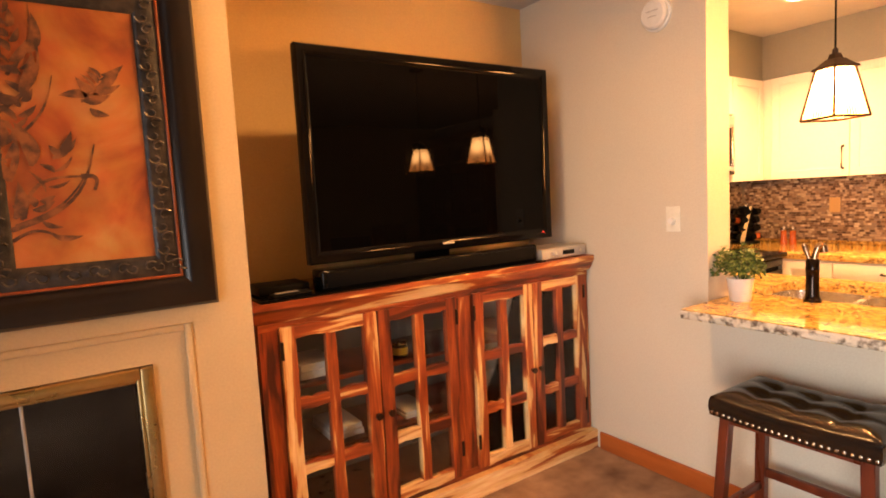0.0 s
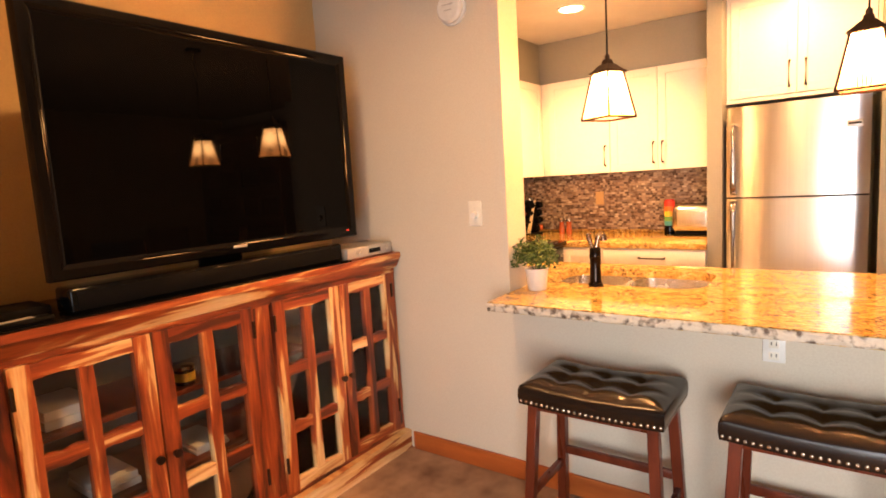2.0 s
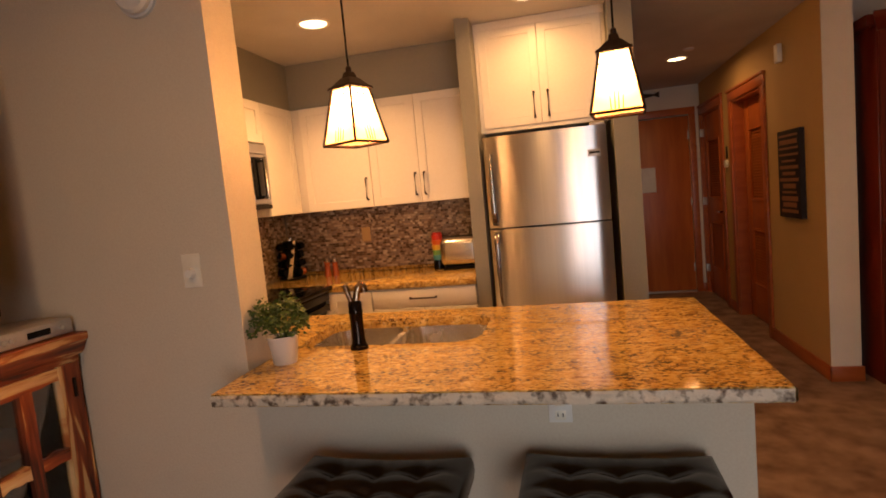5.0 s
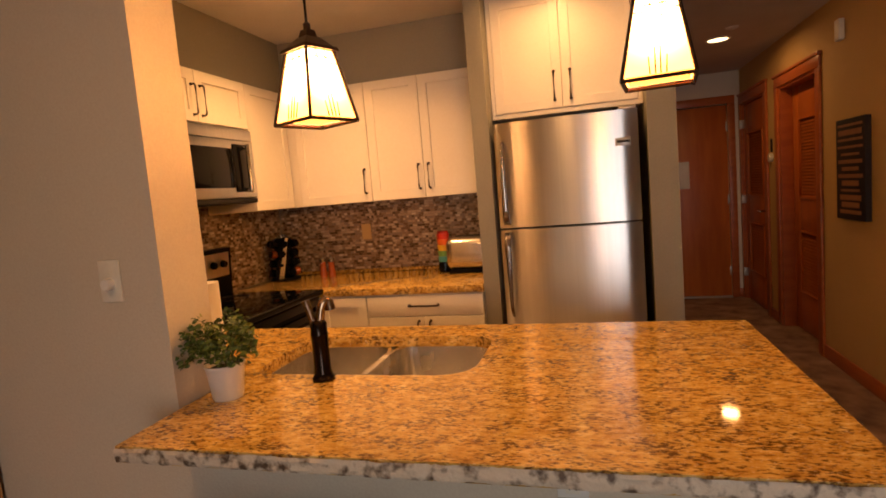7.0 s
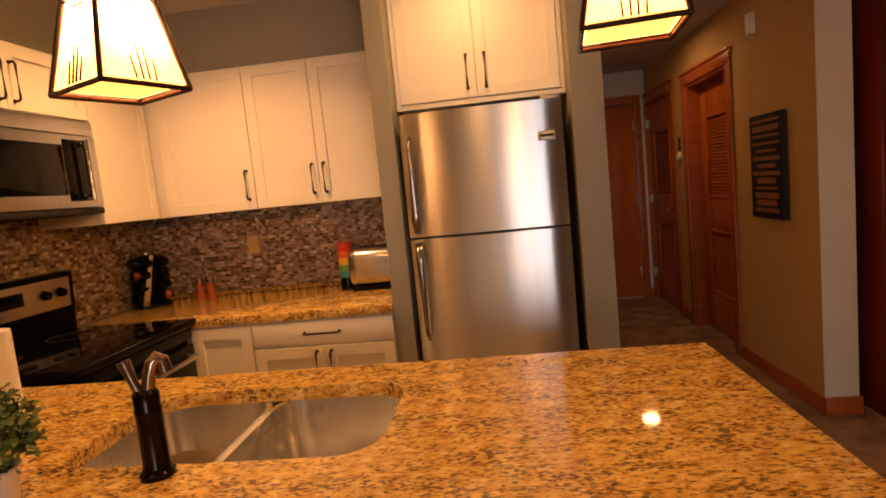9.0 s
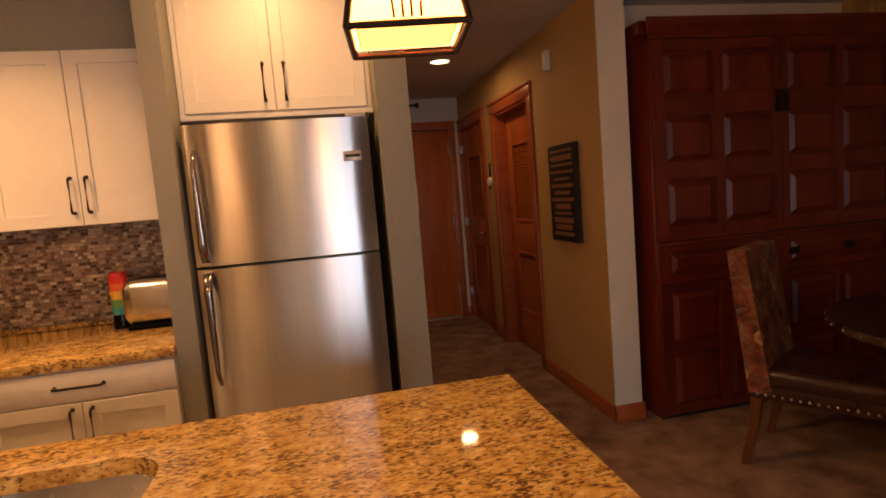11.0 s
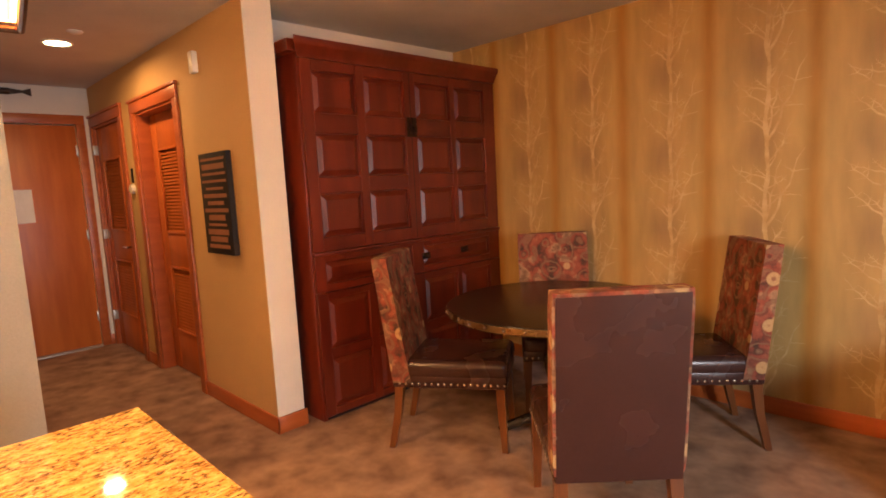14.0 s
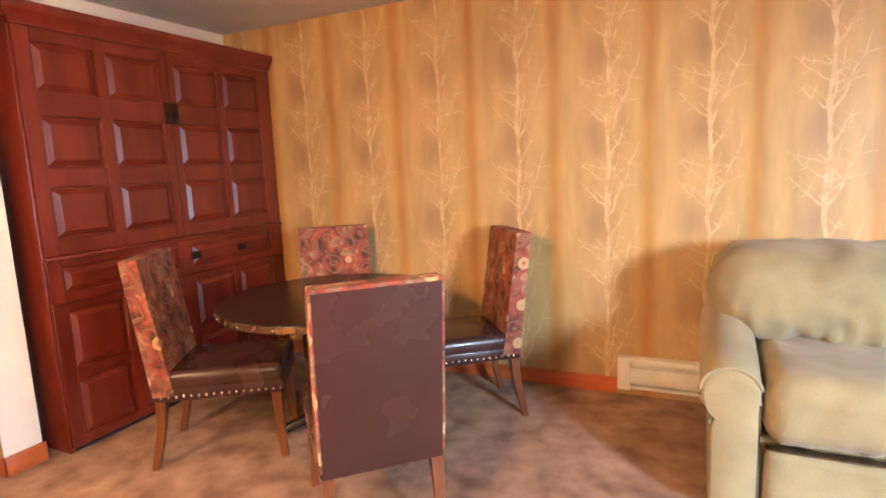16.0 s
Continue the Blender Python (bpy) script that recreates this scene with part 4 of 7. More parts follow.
def petal(x, z, turn, size, fat):
    pts = []
    for i in range(9):
        f = i / 8
        pts.append((x + size * f * math.cos(turn + 0.5 * f), z + size * f * math.sin(turn + 0.5 * f)))
    LIFT[0] = (LIFT[0] + 1) % 40
    y = -0.0140 - LIFT[0] * 0.00008
    rows = []
    for i, (px, pz) in enumerate(pts):
        w = fat * math.sin(math.pi * min(0.98, 0.06 + i / 8 * 0.92))
        rows.append((ink.verts.new((px - w * math.sin(turn), y, pz + w * math.cos(turn))), ink.verts.new((px + w * math.sin(turn), y, pz - w * math.cos(turn)))))
    for (a, b), (c, d) in zip(rows, rows[1:]):
        ink.faces.new((a, b, d, c))


def arc(x0, z0, x1, z1, sag, n=12):
    return [(x0 + (x1 - x0) * i / n - (z1 - z0) * sag * math.sin(math.pi * i / n), z0 + (z1 - z0) * i / n + (x1 - x0) * sag * math.sin(math.pi * i / n)) for i in range(n + 1)]


stroke(arc(AX0, 1.39, 0.70, 1.62, -0.18), (0.007, 0.002))
stroke(arc(0.52, 1.42, 0.66, 1.53, 0.25), (0.006, 0.003))
stroke(arc(0.66, 1.53, 0.69, 1.49, 0.5), (0.007, 0.004))
stroke(arc(AX0, 1.36, 0.60, 1.36, 0.22), (0.005, 0.003))
stroke(arc(AX0, 1.70, 0.58, 1.95, -0.2), (0.006, 0.002))
for px, pz, turn, size, fat in ((0.47, 1.45, 2.2, 0.10, 0.022), (0.50, 1.42, 0.9, 0.10, 0.018), (0.50, 1.52, 1.9, 0.11, 0.02), (0.55, 1.56, 1.3, 0.12, 0.022), (0.60, 1.58, 0.5, 0.09, 0.014), (0.47, 1.60, 1.2, 0.12, 0.024), (0.52, 1.72, 2.3, 0.11, 0.02), (0.54, 1.76, 0.7, 0.11, 0.018), (0.50, 1.82, 1.5, 0.13, 0.022), (0.57, 1.86, 0.9, 0.11, 0.016), (0.58, 1.37, -0.6, 0.07, 0.01), (0.56, 1.41, -0.9, 0.05, 0.008), (0.70, 1.75, 2.6, 0.07, 0.014), (0.71, 1.76, 0.4, 0.07, 0.014), (0.70, 1.72, -0.9, 0.05, 0.012)):
    petal(px, pz, turn, size, fat)
rnd = random.Random(12)
for cx, cz, turn0, reach in ((0.50, 1.40, 0.7, 0.24), (0.50, 1.62, 1.0, 0.22), (0.52, 1.80, 1.25, 0.20), (0.68, 1.74, 0.6, 0.10), (0.50, 1.52, 1.5, 0.16)):
    for k in range(11):
        f = (k + rnd.random()) / 11
        side = 1 if k % 2 else -1
        a = turn0 + 0.35 * f
        petal(cx + reach * f * math.cos(a), cz + reach * f * math.sin(a), a + side * rnd.uniform(0.5, 1.1), rnd.uniform(0.035, 0.075), rnd.uniform(0.005, 0.013))
    stroke(arc(cx, cz, cx + reach * math.cos(turn0), cz + reach * math.sin(turn0), -0.12), (0.005, 0.0015))
part("brushwork", ink, flower_paint, pic, "dark brown painted leaf scrolls")


# ---- television corner ----
TVF = 2.25
tvc = thing("media_cabinet", pose(2.02, TVF, 0), "two-toned sheesham wood media cabinet with four glazed doors", "cabinet")
OX = 2.02


def plank(name, x0, z0, x1, z1, y0, y1, parent, wobble=0.004, upright=True, label=""):
    """A board with slightly wandering long edges, in the cabinet's own space."""
    bm = bmesh.new()
    n = 10
    rings = []
    seed = random.uniform(0, 50)
    for i in range(n + 1):
        f = i / n
        a, b = (noise.noise(Vector((f * 3 + seed, s * 7, 0))) * wobble for s in (0, 1))
        if upright:
            z = z0 + (z1 - z0) * f
            rings.append([(x0 + a, y0, z), (x1 + b, y0, z), (x1 + b, y1, z), (x0 + a, y1, z)])
        else:
            x = x0 + (x1 - x0) * f
            rings.append([(x, y0, z0 + a), (x, y0, z1 + b), (x, y1, z1 + b), (x, y1, z0 + a)])
    vs = [[bm.verts.new((p[0] - OX, p[1] - TVF, p[2])) for p in r] for r in rings]
    for p, q in zip(vs, vs[1:]):
        for k in range(4):
            bm.faces.new((p[k], p[(k + 1) % 4], q[(k + 1) % 4], q[k]))
    bm.faces.new(vs[0]), bm.faces.new(vs[-1])
    bmesh.ops.bevel(bm, geom=[e for e in bm.edges if e.calc_face_angle(0) > 0.6], offset=0.003, segments=2, profile=0.5, affect="EDGES")
    return part(name, bm, sheesham, parent, label, uv="xz" if upright else "zx")


CX0, CX1 = 1.15, 2.905
D1 = TVF + 0.44
for x0, x1 in ((CX0, 1.222), (2.035, 2.118), (2.868, CX1)):
    plank("stile", x0, 0.10, x1, 0.985, TVF, TVF + 0.05, tvc, 0.005)
plank("top_rail", CX0, 0.955, CX1, 0.99, TVF - 0.002, TVF + 0.05, tvc, 0.003, False)
plank("bottom_rail", CX0, 0.10, CX1, 0.135, TVF - 0.002, TVF + 0.05, tvc, 0.003, False)
sk = plank("skirt", CX0 - 0.02, 0.0, CX1 + 0.012, 0.10, TVF - 0.038, TVF + 0.03, tvc, 0.003, False, "pale sapwood plinth")
cr = bmesh.new()
prof = ((TVF - 0.005, 0.985), (TVF - 0.020, 1.000), (TVF - 0.036, 1.034), (TVF - 0.044, 1.040), (TVF - 0.044, 1.066), (D1, 1.066), (D1, 0.985))
hexa(cr, [(CX0 - 0.03 - OX, y - TVF, z) for y, z in prof], [(CX1 + 0.013 - OX, y - TVF, z) for y, z in prof])
part("top", cr, sheesham, tvc, "moulded sheesham top", uv="zx")
part("case", boxes((CX0 - OX, 0.05, 0.10, CX0 + 0.02 - OX, 0.44, 0.985), (CX1 - 0.02 - OX, 0.05, 0.10, CX1 - OX, 0.44, 0.985), (CX0 + 0.02 - OX, 0.05, 0.10, CX1 - 0.02 - OX, 0.425, 0.13)), stool_wood, tvc)
# added board: its grey is the wall showing pale through the glazed doors
part("back_panel", boxes((CX0 + 0.02 - OX, 0.425, 0.10, CX1 - 0.02 - OX, 0.44, 0.985)), grey_paint, tvc, "grey board standing in for the wall behind the panes")
for z in (0.40, 0.69):
    part("shelf", boxes((CX0 + 0.02 - OX, 0.06, z, CX1 - 0.02 - OX, 0.42, z + 0.02), bev=0.003), sheesham, tvc, uv="zx")
ZR = (0.155, 0.385, 0.655, 0.925)
for x0, x1, knob_x in ((1.226, 1.626, 1.60), (1.632, 2.031, 1.66), (2.122, 2.492, 2.47), (2.498, 2.864, 2.52)):
    dr = tagged(new("door"), "glazed sheesham door with six panes")
    dr.parent = tvc
    y0, y1 = TVF - 0.014, TVF + 0.018
    for a, b in ((x0, x0 + 0.058), (x1 - 0.058, x1)):
        plank("door_stile", a, 0.125, b, 0.965, y0, y1, dr, 0.005)
    plank("door_rail", x0 + 0.055, 0.915, x1 - 0.055, 0.962, y0 + 0.002, y1, dr, 0.010, False)
    plank("door_rail", x0 + 0.055, 0.125, x1 - 0.055, 0.172, y0 + 0.002, y1, dr, 0.008, False)
    xm = (x0 + x1) / 2
    plank("mullion", xm - 0.022, 0.168, xm + 0.022, 0.925, y0 + 0.003, y1, dr, 0.007)
    for a, b in ((x0 + 0.056, xm - 0.02), (xm + 0.02, x1 - 0.056)):
        for z in (0.398, 0.655):
            plank("glazing_bar", a, z - 0.022, b, z + 0.022, y0 + 0.004, y1, dr, 0.008, False)
        for z0, z1 in ((0.168, 0.38), (0.418, 0.635), (0.675, 0.92)):
            pn = part("pane", boxes((a - OX, 0.004, z0, b - OX, 0.007, z1)), clear_glass, dr)
            pn.visible_shadow = False
    kb = bmesh.new()
    rod(kb, (knob_x - OX, -0.016, 0.53), (knob_x - OX, -0.030, 0.53), 0.005), rod(kb, (knob_x - OX, -0.028, 0.53), (knob_x - OX, -0.042, 0.53), 0.012, 0.015)
    part("knob", kb, bronze, dr, "dark bronze knob")
    hx = x0 + 0.004 if knob_x > xm else x1 - 0.004
    for z in (0.22, 0.84):
        part("hinge", boxes((hx - 0.006 - OX, -0.020, z, hx + 0.006 - OX, -0.012, z + 0.07), bev=0.002), bronze, dr)
for x, z, w, h, m, label in ((1.33, 0.71, 0.16, 0.06, paper, "stack of white papers on a cabinet shelf"), (1.44, 0.42, 0.15, 0.05, paper, "stack of magazines on a cabinet shelf"), (1.80, 0.42, 0.14, 0.03, paper, "papers on a cabinet shelf"), (2.30, 0.42, 0.2, 0.03, paper, "papers on a cabinet shelf"), (2.60, 0.42, 0.18, 0.02, paper, "papers on a cabinet shelf")):
    solid("paper_stack", boxes((x, TVF + 0.10, z, x + w, TVF + 0.32, z + h * 0.5), (x + 0.004, TVF + 0.105, z + h * 0.5, x + w - 0.006, TVF + 0.315, z + h), bev=0.002), m, label, "papers", "papers in the cabinet")
jar = thing("storage_jar", pose(1.80, TVF + 0.12, 0.71), "short jar with a yellow label on a cabinet shelf", "jar")
part("body", lathe(bmesh.new(), ((0.036, 0), (0.036, 0.028), (0.036, 0.058)), 20), bronze, jar)
part("label_band", lathe(bmesh.new(), ((0.037, 0.014), (0.0372, 0.03), (0.037, 0.046)), 20), yellow_plastic, jar, "yellow label")
part("lid", lathe(bmesh.new(), ((0.037, 0.058), (0.037, 0.07), (0.0001, 0.072)), 20), brass, jar)

board = thing("glass_shelf_board", pose(1.885, TVF, 1.066), "thin black glass board covering the media cabinet's top", "shelf")
part("pane", boxes((-0.725, -0.034, 0.0, 0.69, 0.43, 0.008), bev=0.002), black_gloss, board)
for bx in (-0.68, 0.645):
    part("edge_clip", boxes((bx - 0.02, -0.038, 0.0, bx + 0.02, -0.030, 0.011), bev=0.002), black_plastic, board)
TX0, TX1, TZ0, TZ1, TY = 1.368, 2.655, 1.182, 2.018, 2.255
tv = thing("television", pose((TX0 + TX1) / 2, TY, 1.066), "large black flat-screen television, switched off, above the media cabinet", "television")
ox = (TX0 + TX1) / 2
hw, z0, z1 = (TX1 - TX0) / 2, TZ0 - 1.066, TZ1 - 1.066
part("bezel", mitred(-hw, z0, hw, z1, 0.048, ((0, -0.03), (0, 0.004), (0.12, 0.012), (0.6, 0.010), (1.0, 0.0), (1.0, -0.01))), black_gloss, tv, "glossy black bezel")
part("screen", boxes((-hw + 0.046, 0.001, z0 + 0.046, hw - 0.046, 0.006, z1 - 0.046)), screen_glass, tv, "black reflective screen")
part("back_shell", boxes((-hw + 0.004, 0.008, z0 + 0.004, hw - 0.004, 0.055, z1 - 0.004), (-hw + 0.12, 0.055, z0 + 0.1, hw - 0.12, 0.10, z1 - 0.1), bev=0.012), black_plastic, tv)
part("lower_grille", boxes((-hw + 0.06, -0.011, z0 + 0.006, hw - 0.06, -0.006, z0 + 0.014), bev=0.002), bronze, tv)
part("badge", boxes((-0.03, -0.013, z0 + 0.025, 0.03, -0.010, z0 + 0.034), bev=0.001), silver_plastic, tv, "small silver badge")
part("standby_light", boxes((hw - 0.066, -0.013, z0 + 0.03, hw - 0.058, -0.009, z0 + 0.034)), glowing("red_standby_lamp", (1.0, 0.05, 0.02), 1.5), tv, "tiny red standby light")
part("stand_neck", boxes((-0.09, 0.112, 0.020, 0.09, 0.15, z0 + 0.16), (-0.09, 0.09, z0 + 0.12, 0.09, 0.13, z0 + 0.16), bev=0.008), black_plastic, tv)
part("stand_foot", boxes((-0.26, 0.11, 0.008, 0.26, 0.28, 0.022), bev=0.006), black_gloss, tv)
sb = thing("soundbar", pose(2.03, TVF + 0.05, 1.074), "long black soundbar under the television", "soundbar")
part("body", boxes((-0.62, -0.054, 0.0, 0.52, 0.06, 0.082), bev=0.012, seg=3), black_gloss, sb)
part("grille", boxes((-0.60, -0.056, 0.012, 0.50, -0.053, 0.070), bev=0.001), black_plastic, sb)
cb = thing("cable_box", pose(2.74, TVF + 0.06, 1.066), "silver cable box at the end of the media cabinet", "cable box")
part("body", boxes((-0.165, -0.07, 0.004, 0.155, 0.14, 0.058), bev=0.006), silver_plastic, cb)
part("display", boxes((-0.02, -0.073, 0.020, 0.065, -0.069, 0.042), bev=0.004), black_gloss, cb, "dark oval display")
for bx in (-0.10, -0.075, 0.11):
    bm = bmesh.new()
    rod(bm, (bx, -0.069, 0.031), (bx, -0.074, 0.031), 0.009)
    part("button", bm, chrome, cb)
part("side_slots", boxes((0.154, -0.04, 0.014, 0.157, 0.10, 0.018), (0.154, -0.04, 0.026, 0.157, 0.10, 0.030), (0.154, -0.04, 0.038, 0.157, 0.10, 0.042)), slate_mat, cb)
md = thing("media_player", pose(1.27, TVF + 0.12, 1.074), "small black media player on the media cabinet", "media player")
part("body", boxes((-0.09, -0.07, 0.002, 0.11, 0.09, 0.04), bev=0.008), black_plastic, md)
gp = thing("game_remote", pose(1.285, TVF + 0.005, 1.074, 0, 0, 8), "slim black remote control on the media cabinet", "remote control")
part("body", boxes((-0.08, -0.022, 0.0, 0.08, 0.022, 0.018), bev=0.007), black_plastic, gp)
part("keys", boxes((-0.06, -0.012, 0.018, 0.03, 0.012, 0.020), bev=0.001), silver_plastic, gp)

# ---- wall fittings ----
dim = thing("dimmer_switch", pose(BAR_X, 1.734, 1.258, 0, 0, -90), "almond wall plate with a round dimmer knob", "light switch")
part("plate", boxes((-0.036, -0.006, -0.058, 0.036, 0, 0.058), bev=0.003), almond_plastic, dim)
bm = bmesh.new()
rod(bm, (0, -0.006, -0.008), (0, -0.026, -0.008), 0.017, 0.014, 20)
part("knob", bm, white_plastic, dim)
out = thing("wall_outlet", pose(BAR_X, 0.531, 0.762, 0, 0, -90), "white duplex wall outlet on the bar wall", "outlet")
part("plate", boxes((-0.035, -0.006, -0.046, 0.035, 0, 0.046), bev=0.003), white_plastic, out)
for z in (-0.022, 0.020):
    part("socket", boxes((-0.016, -0.008, z - 0.014, 0.016, -0.005, z + 0.014), bev=0.003), almond_plastic, out)
    part("slots", boxes((-0.009, -0.0088, z - 0.004, -0.006, -0.0078, z + 0.008), (0.006, -0.0088, z - 0.004, 0.009, -0.0078, z + 0.008)), black_plastic, out)
smk = thing("smoke_detector", pose(BAR_X, 1.80, 2.185, 0, -90, 0), "round white smoke detector high on the wall", "smoke detector")
part("base", lathe(bmesh.new(), ((0.074, 0), (0.074, 0.012), (0.070, 0.014)), 32), white_plastic, smk)
part("dome", lathe(bmesh.new(), ((0.066, 0.014), (0.066, 0.030), (0.056, 0.040), (0.0001, 0.043)), 32), white_plastic, smk)
part("vents", boxes((0.010, -0.030, 0.0405, 0.014, 0.030, 0.044), (-0.014, -0.02, 0.0412, -0.010, 0.02, 0.044)), silver_plastic, smk)
ch = thing("door_chime", pose(5.905, -1.13, 2.245), "white door chime box high on the hall wall", "door chime")
part("cover", boxes((-0.034, 0, -0.066, 0.034, 0.035, 0.066), bev=0.006), white_plastic, ch)
th = thing("wall_thermostat", pose(7.40, -1.13, 1.50), "small round cream thermostat between the closet doors", "thermostat")
bm = bmesh.new()
rod(bm, (0, 0, 0), (0, 0.03, 0), 0.042, 0.036, 24)
part("dial", bm, almond_plastic, th)
part("plate", boxes((-0.02, 0, 0.05, 0.02, 0.008, 0.17), bev=0.002), slate_mat, th)
sg = thing("wall_sign", pose(5.73, -1.13, 1.36), "dark wooden word sign with rows of faded lettering", "sign")
part("board", boxes((-0.20, 0, -0.315, 0.20, 0.035, 0.315), bev=0.003), slate_mat, sg)
for k in range(13):
    w = random.uniform(0.11, 0.18)
    hgt = random.choice((0.008, 0.012, 0.017))
    zc = 0.275 - k * 0.045
    part("lettering", boxes((-w, 0.035, zc - hgt, w, 0.0365, zc + hgt)), sign_print, sg)

# ---- bar counter, sink, faucet, plant ----
SX0, SX1, SY0, SY1, SYD = 3.205, 3.640, 0.815, 1.545, 1.205
counter = thing("granite_bar_top", pose(0, 0, 0), "polished gold granite breakfast bar top with a sink cut-out", "worktop")


def slab_with_hole():
    outer = [(2.70, -0.034), (2.70, 1.56), (2.915, 1.566), (3.10, 1.566), (3.10, 2.70), (3.80, 2.70), (3.80, -0.034)]

    def rounded(x0, x1, y0, y1, r):
        pts = []
        for cx, cy, a0 in ((x0 + r, y0 + r, 180), (x1 - r, y0 + r, 270), (x1 - r, y1 - r, 0), (x0 + r, y1 - r, 90)):
            for k in range(7):
                a = radians(a0 + k * 15)
                pts.append((cx + r * math.cos(a), cy + r * math.sin(a)))
        return pts
    hole = rounded(SX0, SX1, SY0, SY1, 0.11)
    bm = bmesh.new()
    edges = []
    for ring in (outer, hole):
        vs = [bm.verts.new((x, y, 0.898)) for x, y in ring]
        edges += [bm.edges.new((vs[k], vs[(k + 1) % len(vs)])) for k in range(len(vs))]
    bmesh.ops.triangle_fill(bm, use_beauty=True, use_dissolve=False, edges=edges)
    ext = bmesh.ops.extrude_face_region(bm, geom=list(bm.faces))
    for v in ext["geom"]:
        if isinstance(v, bmesh.types.BMVert):
            v.co.z -= 0.040
    rim = [e for e in bm.edges if len(e.link_faces) == 2 and abs(e.calc_face_angle(0) - math.pi / 2) < 0.1 and abs(e.verts[0].co.z - e.verts[1].co.z) < 1e-4]
    bmesh.ops.bevel(bm, geom=rim, offset=0.006, segments=2, profile=0.5, affect="EDGES")
    return bm


part("slab", slab_with_hole(), granite, counter)


def hewn(a, b, out):
    """A rough chiselled strip along the slab's edge."""
    bm = bmesh.new()
    a, b, out = Vector(a), Vector(b), Vector(out)
    n = int((b - a).length / 0.012)
    rows = []
    for i in range(n + 1):
        p = a.lerp(b, i / n)
        row = []
        for k in range(6):
            z = 0.860 + 0.034 * k / 5
            d = 0.003 + 0.006 * noise.noise(Vector((p.x * 38, p.y * 38, z * 60))) + (0.003 if 0 < k < 5 else 0)
            row.append(bm.verts.new((p.x + out.x * d, p.y + out.y * d, z)))
        rows.append(row)
    for r0, r1 in zip(rows, rows[1:]):
        for k in range(5):
            bm.faces.new((r0[k], r1[k], r1[k + 1], r0[k + 1]))
    return bm


for a, b, out in (((2.70, -0.032, 0), (2.70, 1.558, 0), (-1, 0, 0)), ((2.70, -0.034, 0), (3.80, -0.034, 0), (0, -1, 0))):
    part("edge", hewn(a, b, out), edge_stone, counter, "rough pale chiselled edge", 30)
bc = thing("bar_base_cabinet", pose(0, 0, 0), "white base cabinets under the bar on the kitchen side", "cabinet")
part("body", boxes((3.045, 0.02, 0.10, 3.74, 0.80, 0.855), (3.045, 1.57, 0.10, 3.74, 2.69, 0.855), (3.70, 0.80, 0.10, 3.74, 1.57, 0.855), (3.045, 0.02, 0, 3.69, 2.69, 0.10)), white_cab, bc)
part("end_panel", boxes((3.045, -0.003, 0.0, 3.74, 0.018, 0.855), bev=0.003), wall_paint, bc)
sink = thing("double_sink", pose(0, 0, 0), "undermounted stainless steel double bowl sink", "sink")


def bowl(x0, x1, y0, y1, deep):
    """One pressed bowl with rounded corners."""
    bm = bmesh.new()
    rings = []
    for inset, z in ((-0.012, 0.857), (0.0, 0.856), (0.004, 0.80), (0.012, 0.857 - deep + 0.03), (0.045, 0.857 - deep), (0.12, 0.857 - deep - 0.006)):
        r = 0.075
        ring = []
        a0, a1, b0, b1 = x0 + inset, x1 - inset, y0 + inset, y1 - inset
        for cx, cy, t0 in ((a0 + r, b0 + r, 180), (a1 - r, b0 + r, 270), (a1 - r, b1 - r, 0), (a0 + r, b1 - r, 90)):
            for k in range(6):
                t = radians(t0 + k * 18)
                ring.append(bm.verts.new((cx + r * math.cos(t), cy + r * math.sin(t), z)))
        rings.append(ring)
    for a, b in zip(rings, rings[1:]):
        for k in range(24):
            bm.faces.new((a[k], a[(k + 1) % 24], b[(k + 1) % 24], b[k]))
    bm.faces.new(rings[-1])
    return bm


part("bowl", bowl(SX0 - 0.012, SX1 + 0.012, SY0 - 0.012, SYD - 0.012, 0.20), steel_sink, sink)
part("bowl", bowl(SX0 - 0.012, SX1 + 0.012, SYD + 0.012, SY1 + 0.012, 0.16), steel_sink, sink)
saddle = bmesh.new()
sag_rows = []
for i in range(17):
    f = i / 16
    zc = 0.856 - 0.030 * math.sin(math.pi * f) ** 0.6
    sag_rows.append([saddle.verts.new((SX0 - 0.01 + (SX1 - SX0 + 0.02) * f, SYD + 0.019 * math.cos(math.pi * k / 8), zc - 0.024 + 0.024 * math.sin(math.pi * k / 8))) for k in range(9)])
for r0, r1 in zip(sag_rows, sag_rows[1:]):
    for k in range(8):
        saddle.faces.new((r0[k], r1[k], r1[k + 1], r0[k + 1]))
part("divider", saddle, steel_sink, sink, "low rounded saddle between the bowls")
for yc in ((SY0 + SYD) / 2, (SYD + SY1) / 2):
    part("drain", lathe(bmesh.new(), ((0.045, 0.0), (0.045, 0.006), (0.03, 0.004), (0.0001, 0.002)), 20, ((SX0 + SX1) / 2, yc, 0.66 if yc < SYD else 0.70)), chrome, sink)
fc = thing("kitchen_faucet", pose(3.163, 1.257, 0.898), "dark bronze single-column kitchen faucet with an aged lever", "faucet")
part("column", lathe(bmesh.new(), ((0.034, 0.0), (0.034, 0.009), (0.029, 0.015), (0.0255, 0.026), (0.0245, 0.10), (0.0255, 0.134), (0.027, 0.141), (0.0245, 0.147), (0.0255, 0.172), (0.019, 0.181)), 24), faucet_bronze, fc, "dark bronze column")
bm = bmesh.new()
